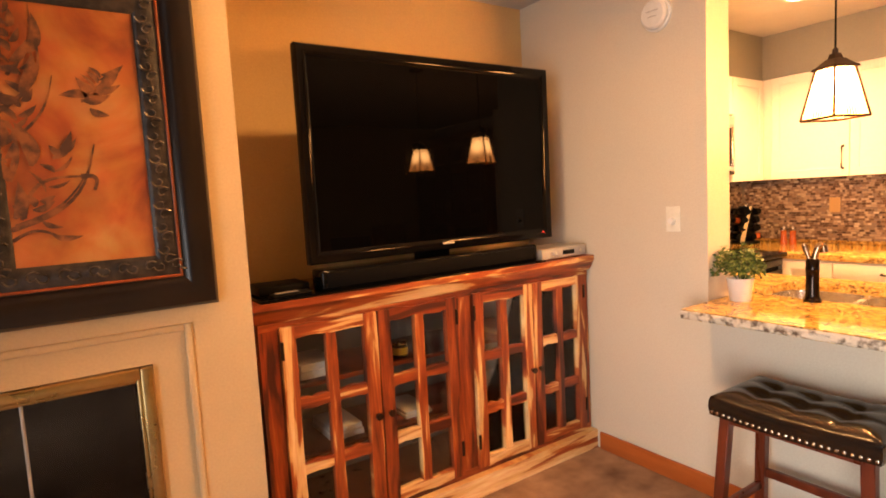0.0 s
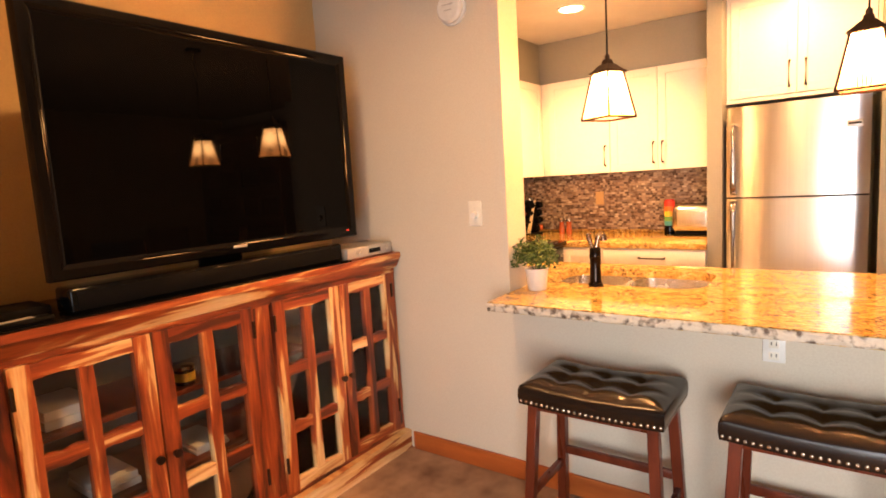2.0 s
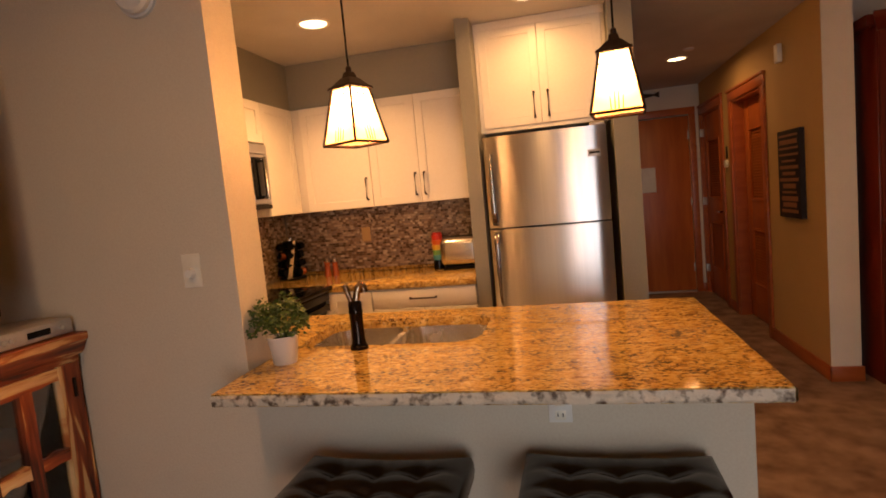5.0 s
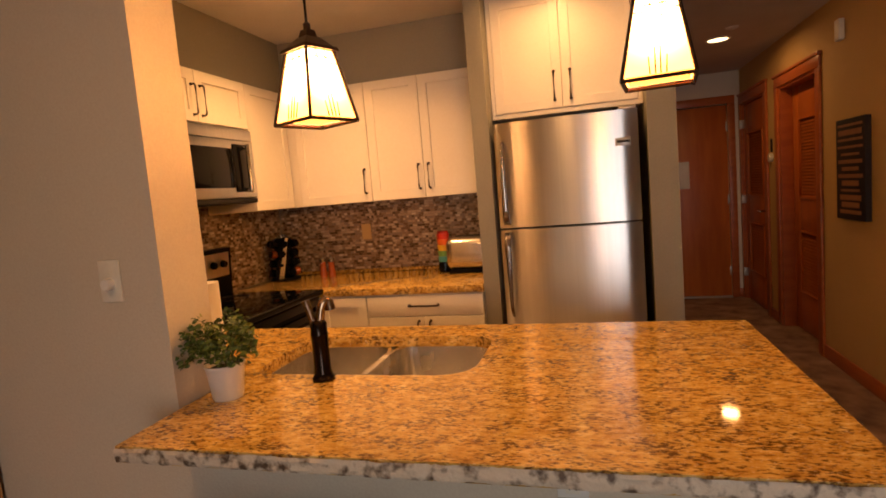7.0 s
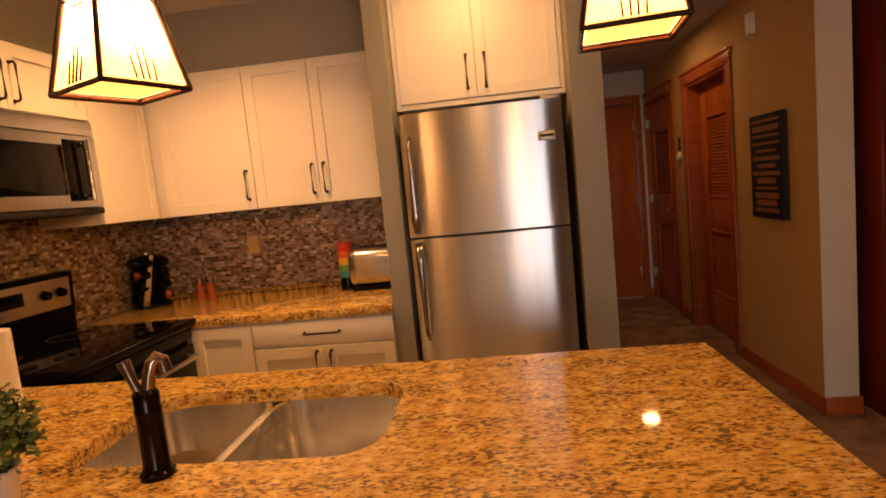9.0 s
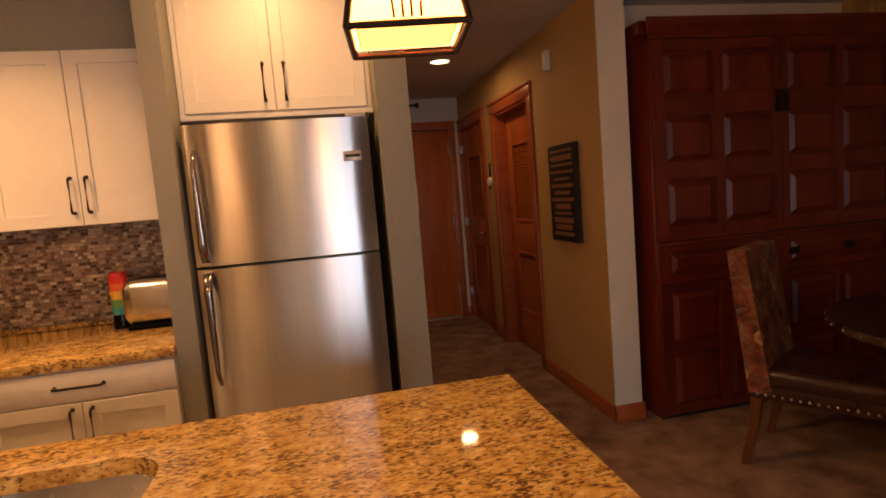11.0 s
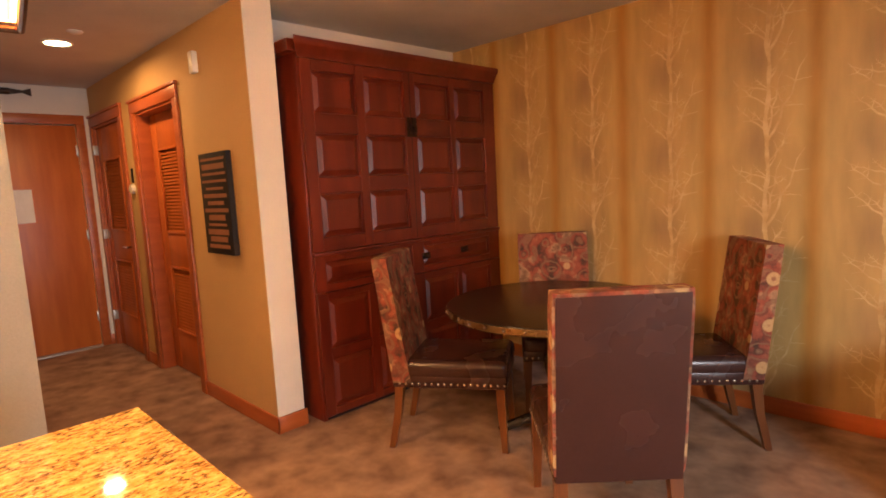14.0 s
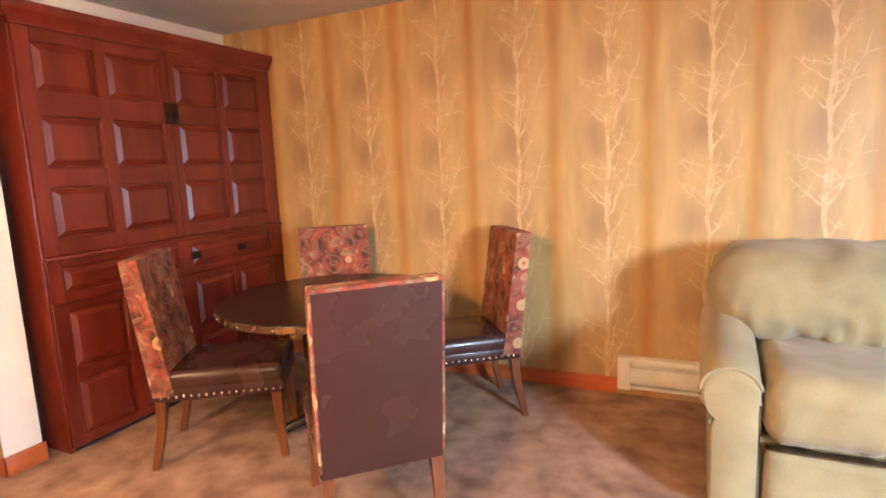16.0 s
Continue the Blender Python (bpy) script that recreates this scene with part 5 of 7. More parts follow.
tube(bm, [(0.002, -0.004, 0.168), (0.005, -0.010, 0.205), (0.009, -0.016, 0.230), (0.016, -0.023, 0.240), (0.023, -0.029, 0.232), (0.026, -0.032, 0.208)], [0.014, 0.013, 0.0135, 0.014, 0.0145, 0.0155], 14)
part("spout", bm, aged_nickel, fc, "aged bronze pull-out spout")
bm = bmesh.new()
tube(bm, [(-0.004, 0.008, 0.168), (-0.008, 0.016, 0.196), (-0.010, 0.024, 0.228), (-0.011, 0.028, 0.243)], [0.010, 0.009, 0.0115, 0.013], 12)
part("lever", bm, aged_nickel, fc, "aged bronze lever")

plant = thing("potted_boxwood", pose(3.012, 1.478, 0.898), "small boxwood plant in a white pot on the bar", "plant")
part("pot", lathe(bmesh.new(), ((0.040, 0.0), (0.042, 0.004), (0.053, 0.092), (0.056, 0.095), (0.056, 0.100), (0.050, 0.100), (0.047, 0.085), (0.0001, 0.085)), 28), pot_white, plant, "white tapered pot")
part("soil", lathe(bmesh.new(), ((0.046, 0.086), (0.03, 0.09), (0.0001, 0.091)), 16), soil, plant)


def leafy(seed, share):
    rnd = random.Random(seed)
    bm = bmesh.new()
    for k in range(share):
        u, v = rnd.uniform(0, 2 * math.pi), rnd.uniform(-0.25, 1)
        r = (0.5 + 0.5 * rnd.random() ** 0.5) * (1 + 0.22 * math.sin(3 * u + seed))
        c = Vector((0.098 * r * math.cos(u) * math.sqrt(max(0.05, 1 - v * v * 0.8)), 0.098 * r * math.sin(u) * math.sqrt(max(0.05, 1 - v * v * 0.8)), 0.135 + 0.095 * v * r))
        q = Euler((rnd.uniform(-1.1, 1.1), rnd.uniform(-1.1, 1.1), rnd.uniform(0, 6.3))).to_matrix()
        s = rnd.uniform(0.0065, 0.0115)
        ps = [c + q @ Vector((a * s, b * s, h * s)) for a, b, h in ((0, -1, 0), (0.55, -0.3, 0.18), (0.5, 0.5, 0.15), (0, 1.05, -0.1), (-0.5, 0.5, 0.15), (-0.55, -0.3, 0.18))]
        vs = [bm.verts.new(p) for p in ps]
        bm.faces.new((vs[0], vs[1], vs[2], vs[3])), bm.faces.new((vs[0], vs[3], vs[4], vs[5]))
    return bm


part("leaves", leafy(1, 720), leaf_mat, plant, "small dark green leaves", 80)
part("young_leaves", leafy(2, 300), leaf_light, plant, "pale green young leaves", 80)
bm = bmesh.new()
rnd = random.Random(5)
for k in range(14):
    u, h = rnd.uniform(0, 6.28), rnd.uniform(0.13, 0.19)
    tube(bm, [(0.01 * math.cos(u), 0.01 * math.sin(u), 0.088), (0.035 * math.cos(u), 0.035 * math.sin(u), h * 0.75), (0.07 * math.cos(u), 0.07 * math.sin(u), h)], [0.002, 0.0016, 0.001], 5)
part("stems", bm, leaf_mat, plant)
tw = thing("paper_towel_holder", pose(3.40, 1.84, 0.898), "white paper towel roll on a chrome holder", "paper towel")
part("roll", lathe(bmesh.new(), ((0.018, 0.012), (0.056, 0.012), (0.057, 0.02), (0.057, 0.265), (0.056, 0.272), (0.018, 0.272)), 28), paper, tw)
part("base", lathe(bmesh.new(), ((0.075, 0.0), (0.075, 0.006), (0.01, 0.010), (0.0001, 0.011)), 28), chrome, tw)
part("post", lathe(bmesh.new(), ((0.006, 0.008), (0.006, 0.30), (0.014, 0.306), (0.012, 0.322), (0.0001, 0.327)), 14), chrome, tw)


# ---- kitchen cabinets ----
def pull(parent, x, z, length, upright=True, y=-0.02):
    """A bronze bar pull with flared feet, on a front that faces local -y."""
    bm = bmesh.new()
    h = length / 2
    d = Vector((0, 0, 1)) if upright else Vector((1, 0, 0))
    c = Vector((x, y, z))
    o = Vector((0, -1, 0))
    tube(bm, [c - d * h, c - d * h + o * 0.020, c - d * (h - 0.010) + o * 0.027, c + d * (h - 0.010) + o * 0.027, c + d * h + o * 0.020, c + d * h], 0.0052, 8)
    for s in (-1, 1):
        rod(bm, c + d * h * s, c + d * h * s + o * 0.006, 0.0085, 0.006, 10)
    part("handle", bm, bronze, parent, "dark bronze handle")


def shaker(parent, x0, z0, x1, z1, y=0.0, rail=0.055, name="door"):
    """A framed door with a sunk panel; faces local -y, its back at y."""
    g = 0.0018
    x0, x1, z0, z1 = x0 + g, x1 - g, z0 + g, z1 - g
    bm = bmesh.new()
    loops = []
    for inset, yy in ((0, y), (0, y - 0.0185), (0.0015, y - 0.020), (rail - 0.001, y - 0.020), (rail, y - 0.019), (rail, y - 0.011)):
        loops.append([bm.verts.new(p) for p in ((x0 + inset, yy, z0 + inset), (x1 - inset, yy, z0 + inset), (x1 - inset, yy, z1 - inset), (x0 + inset, yy, z1 - inset))])
    for a, b in zip(loops, loops[1:]):
        for k in range(4):
            bm.faces.new((a[k], a[(k + 1) % 4], b[(k + 1) % 4], b[k]))
    bm.faces.new(loops[-1]), bm.faces.new(list(reversed(loops[0])))
    return part(name, bm, white_cab, parent)


def unit(name, m, label, w, d, z0, z1, group="kitchen cabinets"):
    u = thing(name, m, label, "cabinet", group)
    part("body", boxes((0.001, 0, z0, w - 0.001, d, z1), bev=0.001), white_cab, u)
    return u


UB, UT = 1.41, 2.15
u = unit("wall_cabinet", pose(5.02, 1.797, 0, 0, 0, -90), "white shaker wall cabinet with two doors over the toaster", 0.74, 0.35, UB, UT)
a, b = shaker(u, 0.0, UB, 0.353, UT), shaker(u, 0.353, UB, 0.74, UT)
pull(a, 0.322, UB + 0.13, 0.15), pull(b, 0.386, UB + 0.13, 0.15)
u = unit("wall_cabinet", pose(5.02, 2.37, 0, 0, 0, -90), "white shaker wall cabinet in the kitchen corner", 0.572, 0.35, UB, UT)
a = shaker(u, 0.07, UB, 0.572, UT)
pull(a, 0.535, UB + 0.13, 0.15)
u = unit("wall_cabinet", pose(4.585, 2.38, 0), "white shaker wall cabinet beside the microwave", 0.43, 0.32, UB, UT)
shaker(u, 0.0, UB, 0.43, UT)
u = unit("wall_cabinet", pose(3.80, 2.38, 0), "white short shaker wall cabinet over the microwave", 0.785, 0.32, 1.885, UT)
a, b = shaker(u, 0.0, 1.885, 0.365, UT), shaker(u, 0.365, 1.885, 0.785, UT)
pull(a, 0.335, 1.995, 0.15), pull(b, 0.400, 1.995, 0.15)
u = unit("wall_cabinet", pose(3.10, 2.38, 0), "white shaker wall cabinet beside the pillar", 0.70, 0.32, UB, UT)
a, b = shaker(u, 0.0, UB, 0.35, UT), shaker(u, 0.35, UB, 0.70, UT)
u = unit("fridge_wall_cabinet", pose(4.83, 0.966, 0, 0, 0, -90), "white shaker cabinet above the refrigerator", 0.789, 0.54, 1.815, 2.45)
part("face_rail", boxes((0.0, -0.018, 1.80, 0.789, 0.002, 1.825), (0.0, -0.018, 2.43, 0.789, 0.002, 2.478), (0, -0.018, 1.825, 0.022, 0.002, 2.43), (0.767, -0.018, 1.825, 0.789, 0.002, 2.43), bev=0.002), white_cab, u)
a, b = shaker(u, 0.022, 1.826, 0.386, 2.43, -0.004, 0.05), shaker(u, 0.386, 1.826, 0.767, 2.43, -0.004, 0.05)
pull(a, 0.345, 1.945, 0.15, True, -0.024), pull(b, 0.430, 1.945, 0.15, True, -0.024)

BX = 4.665
u = unit("base_cabinet", pose(BX, 1.752, 0, 0, 0, -90), "white shaker base cabinet with a drawer under the toaster", 0.69, 0.70, 0.10, 0.868)
part("plinth", boxes((0, 0.06, 0, 0.69, 0.70, 0.10)), black_plastic, u)
dr = part("drawer", boxes((0.002, -0.020, 0.745, 0.688, 0, 0.862), bev=0.003), white_cab, u)
pull(dr, 0.345, 0.806, 0.17, False)
a, b = shaker(u, 0.0, 0.12, 0.345, 0.741), shaker(u, 0.345, 0.12, 0.69, 0.741)
pull(a, 0.31, 0.64, 0.15), pull(b, 0.38, 0.64, 0.15)
u = unit("base_cabinet", pose(BX, 2.06, 0, 0, 0, -90), "white shaker base cabinet in the kitchen corner", 0.305, 0.70, 0.10, 0.868)
part("plinth", boxes((0, 0.06, 0, 0.305, 0.70, 0.10)), black_plastic, u)
shaker(u, 0.0, 0.12, 0.305, 0.862)
u = unit("corner_filler", pose(4.66, 2.075, 0), "white filler panel beside the range", 0.06, 0.6, 0.10, 0.868)
ct = thing("granite_worktop", pose(0, 0, 0), "polished gold granite worktop along the kitchen wall", "worktop")
bm = bmesh.new()
ring = ((4.640, 1.057), (KIT_X - 0.01, 1.057), (KIT_X - 0.01, 2.699), (4.655, 2.699), (4.655, 2.06), (4.640, 2.02))
hexa(bm, [(x, y, 0.87) for x, y in ring], [(x, y, 0.912) for x, y in ring])
bmesh.ops.bevel(bm, geom=[e for e in bm.edges if abs(e.verts[0].co.z - e.verts[1].co.z) < 1e-4], offset=0.005, segments=2, profile=0.5, affect="EDGES")
part("slab", bm, granite, ct)
part("upstand", boxes((KIT_X - 0.028, 1.057, 0.912, KIT_X - 0.010, 2.69, 0.935), bev=0.002), granite, ct)

# ---- range, microwave, refrigerator ----
rg = thing("electric_range", pose(3.868, 2.05, 0), "stainless and black glass-topped electric range", "range")
part("body", boxes((0, 0.03, 0.04, 0.78, 0.64, 0.895), bev=0.004), black_plastic, rg)
part("oven_door", boxes((0.004, 0.0, 0.22, 0.776, 0.03, 0.80), bev=0.008), black_gloss, rg, "black glass oven door")
part("oven_window", boxes((0.12, -0.003, 0.36, 0.66, 0.001, 0.66), bev=0.002), black_gloss, rg)
part("front_strip", boxes((0.004, 0.0, 0.825, 0.776, 0.03, 0.878), bev=0.006), black_gloss, rg)
part("storage_drawer", boxes((0.004, 0.004, 0.06, 0.776, 0.03, 0.21), bev=0.006), steel, rg)
bm = bmesh.new()
tube(bm, [(0.06, 0.0, 0.75), (0.06, -0.045, 0.75), (0.72, -0.045, 0.75), (0.72, 0.0, 0.75)], 0.011, 10)
part("oven_handle", bm, steel, rg)
part("cooktop", boxes((-0.002, -0.030, 0.886, 0.786, 0.645, 0.921), bev=0.012, seg=4), black_gloss, rg, "black glass cooktop")
for cx, cy, r in ((0.2, 0.17, 0.10), (0.58, 0.17, 0.08), (0.2, 0.46, 0.08), (0.58, 0.46, 0.10)):
    part("burner_ring", lathe(bmesh.new(), ((r, 0.920), (r, 0.9218), (r - 0.006, 0.9218), (r - 0.006, 0.920)), 28, (cx, cy, 0)), slate_mat, rg)
bm = bmesh.new()
hexa(bm, [(0.0, 0.595, 0.91), (0.78, 0.595, 0.91), (0.78, 0.645, 0.91), (0.0, 0.645, 0.91)], [(0.0, 0.575, 1.205), (0.78, 0.575, 1.205), (0.78, 0.645, 1.205), (0.0, 0.645, 1.205)])
part("backguard", bm, black_plastic, rg, "black sloped control panel")
bm = bmesh.new()
hexa(bm, [(0.02, 0.580, 1.04), (0.75, 0.580, 1.04), (0.75, 0.59, 1.04), (0.02, 0.59, 1.04)], [(0.02, 0.570, 1.18), (0.75, 0.570, 1.18), (0.75, 0.58, 1.18), (0.02, 0.58, 1.18)])
part("control_fascia", bm, steel, rg)
part("clock_display", boxes((0.30, 0.568, 1.09, 0.48, 0.59, 1.15), bev=0.002), black_gloss, rg)
for kx in (0.08, 0.17, 0.60, 0.69):
    bm = bmesh.new()
    rod(bm, (kx, 0.585, 1.115), (kx, 0.552, 1.110), 0.024, 0.019, 18)
    part("knob", bm, black_plastic, rg)
mw = thing("microwave", pose(3.812, 2.335, 1.462), "stainless over-the-range microwave with a black window", "microwave")
part("body", boxes((0, 0.03, 0, 0.757, 0.37, 0.412), bev=0.003), black_plastic, mw)
part("door", boxes((0.002, 0.0, 0.03, 0.757, 0.03, 0.345), bev=0.004), steel, mw, "stainless door")
part("vent_band", boxes((0.002, 0.002, 0.350, 0.757, 0.03, 0.410), bev=0.004), steel, mw)
part("bottom_band", boxes((0.002, 0.004, 0.0, 0.757, 0.03, 0.026), bev=0.003), slate_mat, mw)
part("window", boxes((0.05, -0.003, 0.085, 0.552, 0.001, 0.30), bev=0.003), black_gloss, mw, "black glass window")
part("control_panel", boxes((0.558, -0.002, 0.060, 0.690, 0.001, 0.325), bev=0.003), black_gloss, mw)
bm = bmesh.new()
rod(bm, (0.655, -0.034, 0.055), (0.655, -0.034, 0.325), 0.013, n=14)
for z in (0.075, 0.305):
    rod(bm, (0.655, 0.0, z), (0.655, -0.034, z), 0.009, n=10)
part("handle", bm, chrome, mw, "straight polished handle")

fr = thing("refrigerator", pose(4.67, 0.945, 0, 0, 0, -90), "stainless top-freezer refrigerator with black sides", "refrigerator")
W = 0.727
part("case", boxes((0.006, 0.055, 0.03, W - 0.006, 0.70, 1.755), bev=0.006), black_plastic, fr, "black cabinet")


def bowed(x0, x1, z0, z1, y0, y1, bow):
    """A door slab whose face bulges slightly to the front."""
    bm = bmesh.new()
    n = 14
    front, back = [], []
    for i in range(n + 1):
        f = i / n
        x = x0 + (x1 - x0) * f
        s = 1 - (2 * f - 1) ** 2
        edge = 0.010 * max(0, abs(2 * f - 1) - 0.93) / 0.07
        front.append((x, y0 - bow * s + edge))
        back.append((x, y1))
    ring = front + back[::-1]
    return hexa(bm, [(x, y, z0) for x, y in ring], [(x, y, z1) for x, y in ring])


part("freezer_door", bowed(0, W, 1.208, 1.764, 0.0, 0.05, 0.012), steel, fr, "brushed stainless freezer door")
part("fridge_door", bowed(0, W, 0.10, 1.196, 0.0, 0.05, 0.012), steel, fr, "brushed stainless fridge door")
part("gasket", boxes((0.004, 0.048, 0.10, W - 0.004, 0.058, 1.76)), slate_mat, fr)
part("kick_grille", boxes((0.01, 0.03, 0.02, W - 0.01, 0.06, 0.095), bev=0.004), black_plastic, fr)
part("hinge_cover", boxes((W - 0.09, 0.01, 1.764, W - 0.005, 0.10, 1.782), bev=0.006), silver_plastic, fr)
for za, zb, upper in ((1.225, 1.665, True), (0.725, 1.185, False)):
    bm = bmesh.new()
    rings = []
    for i in range(17):
        f = i / 16
        wide = 0.008 + 0.011 * (1 - f if upper else f)
        out = -0.002 - 0.046 * min(1.0, 3.0 * math.sin(math.pi * min(0.99, max(0.01, f))))
        rings.append([bm.verts.new((0.044 + wide * math.cos(2 * math.pi * k / 12), out + 0.011 * math.sin(2 * math.pi * k / 12), za + (zb - za) * f)) for k in range(12)])
    for a, b in zip(rings, rings[1:]):
        for k in range(12):
            bm.faces.new((a[k], a[(k + 1) % 12], b[(k + 1) % 12], b[k]))
    bm.faces.new(list(reversed(rings[0]))), bm.faces.new(rings[-1])
    part("door_handle", bm, handle_steel, fr, "bowed dark stainless handle", 60)
bd = part("badge", boxes((0.615, -0.016, 1.585, 0.69, -0.006, 1.625), bev=0.002), silver_plastic, fr, "small silver badge")
part("badge_bars", boxes((0.622, -0.0175, 1.600, 0.683, -0.0155, 1.612)), slate_mat, bd)

# ---- worktop clutter ----
to = thing("toaster", pose(5.17, 1.228, 0.912), "polished stainless toaster on the worktop", "toaster")
bm = boxes((-0.10, -0.14, 0.018, 0.10, 0.15, 0.232), bev=0.055, seg=6)
part("shell", bm, steel_sink, to, "satin steel shell")
part("base", boxes((-0.095, -0.13, 0.0, 0.095, 0.13, 0.022), bev=0.006), black_plastic, to)
part("end_cap", boxes((-0.092, -0.150, 0.02, 0.092, -0.136, 0.20), bev=0.012), black_plastic, to)
part("slots", boxes((-0.045, -0.09, 0.228, -0.02, 0.09, 0.2335), (0.02, -0.09, 0.228, 0.045, 0.09, 0.2335)), black_plastic, to)
part("lever", boxes((-0.015, -0.164, 0.11, 0.015, -0.146, 0.125), bev=0.003), black_plastic, to)
st = thing("rainbow_cup_stack", pose(5.20, 1.415, 0.912), "stack of rainbow coloured cups on the worktop", "cups")
part("foot", lathe(bmesh.new(), ((0.040, 0.0), (0.040, 0.045), (0.036, 0.07)), 20), black_gloss, st, "black bottom cup")
for k, m in enumerate((teal_plastic, green_plastic, yellow_plastic, orange_plastic, red_plastic)):
    z = 0.066 + k * 0.037
    part("cup", lathe(bmesh.new(), ((0.036, z), (0.042, z + 0.034), (0.042, z + 0.037), (0.036, z + 0.038)), 20), m, st)
part("lid", lathe(bmesh.new(), ((0.037, 0.25), (0.034, 0.268), (0.0001, 0.272)), 20), red_plastic, st)
for k, y in enumerate((2.30, 2.235)):
    g = thing("pepper_mill", pose(5.20, y, 0.912), "orange acrylic salt and pepper mill on the worktop", "mill", "mills on the worktop")
    part("body", lathe(bmesh.new(), ((0.026, 0.0), (0.026, 0.03), (0.021, 0.05), (0.022, 0.10), (0.024, 0.105)), 18), copper_mill, g)
    part("head", lathe(bmesh.new(), ((0.024, 0.106), (0.024, 0.125), (0.012, 0.14), (0.0001, 0.143)), 18), chrome, g)
rk = thing("spice_rack", pose(5.14, 2.56, 0.912, 0, 0, 200), "black revolving spice rack with a slanted chrome strip", "spice rack")
part("base", lathe(bmesh.new(), ((0.098, 0.0), (0.102, 0.006), (0.098, 0.016), (0.02, 0.020), (0.0001, 0.020)), 28), black_plastic, rk)
part("core", lathe(bmesh.new(), ((0.060, 0.018), (0.066, 0.03), (0.062, 0.285), (0.04, 0.30), (0.0001, 0.302)), 24), black_plastic, rk)
part("knob", lathe(bmesh.new(), ((0.034, 0.300), (0.034, 0.312), (0.024, 0.322), (0.0001, 0.324)), 18), chrome, rk, "chrome top knob")
for ang in range(0, 360, 60):
    q = Matrix.Rotation(radians(ang), 4, "Z")
    for k in range(4):
        z = 0.052 + k * 0.066
        c = q @ Vector((0.0, -0.028 + 0.018 * k, 0))
        bm = bmesh.new()
        rod(bm, q @ Vector((0.045, 0, z)) + c, q @ Vector((0.088, 0, z + 0.006)) + c, 0.026, n=14)
        j = part("spice_jar", bm, copper_mill if (ang // 60 + k * 2) % 7 == 2 else black_gloss, rk)
        bm = bmesh.new()
        rod(bm, q @ Vector((0.088, 0, z + 0.006)) + c, q @ Vector((0.099, 0, z + 0.008)) + c, 0.024, n=14)
        part("jar_lid", bm, black_plastic, j)
    if ang not in (0, 180):
        continue
    bm = bmesh.new()
    hexa(bm, [q @ Vector(v) for v in ((0.100, -0.030, 0.016), (0.104, -0.030, 0.016), (0.104, 0.004, 0.016), (0.100, 0.004, 0.016))], [q @ Vector(v) for v in ((0.088, 0.038, 0.300), (0.092, 0.038, 0.300), (0.092, 0.056, 0.300), (0.088, 0.056, 0.300))])
    part("strip", bm, chrome, rk, "slanted chrome strip")
for y, z, h in ((1.09, 1.24, 0.11), (2.02, 1.20, 0.11)):
    o = thing("wall_outlet", pose(KIT_X - 0.008, y, z, 0, 0, -90), "almond outlet plate on the mosaic backsplash", "outlet")
    part("plate", boxes((-0.035, -0.008, -0.055, 0.035, 0, 0.055), bev=0.003), tan_paint, o)


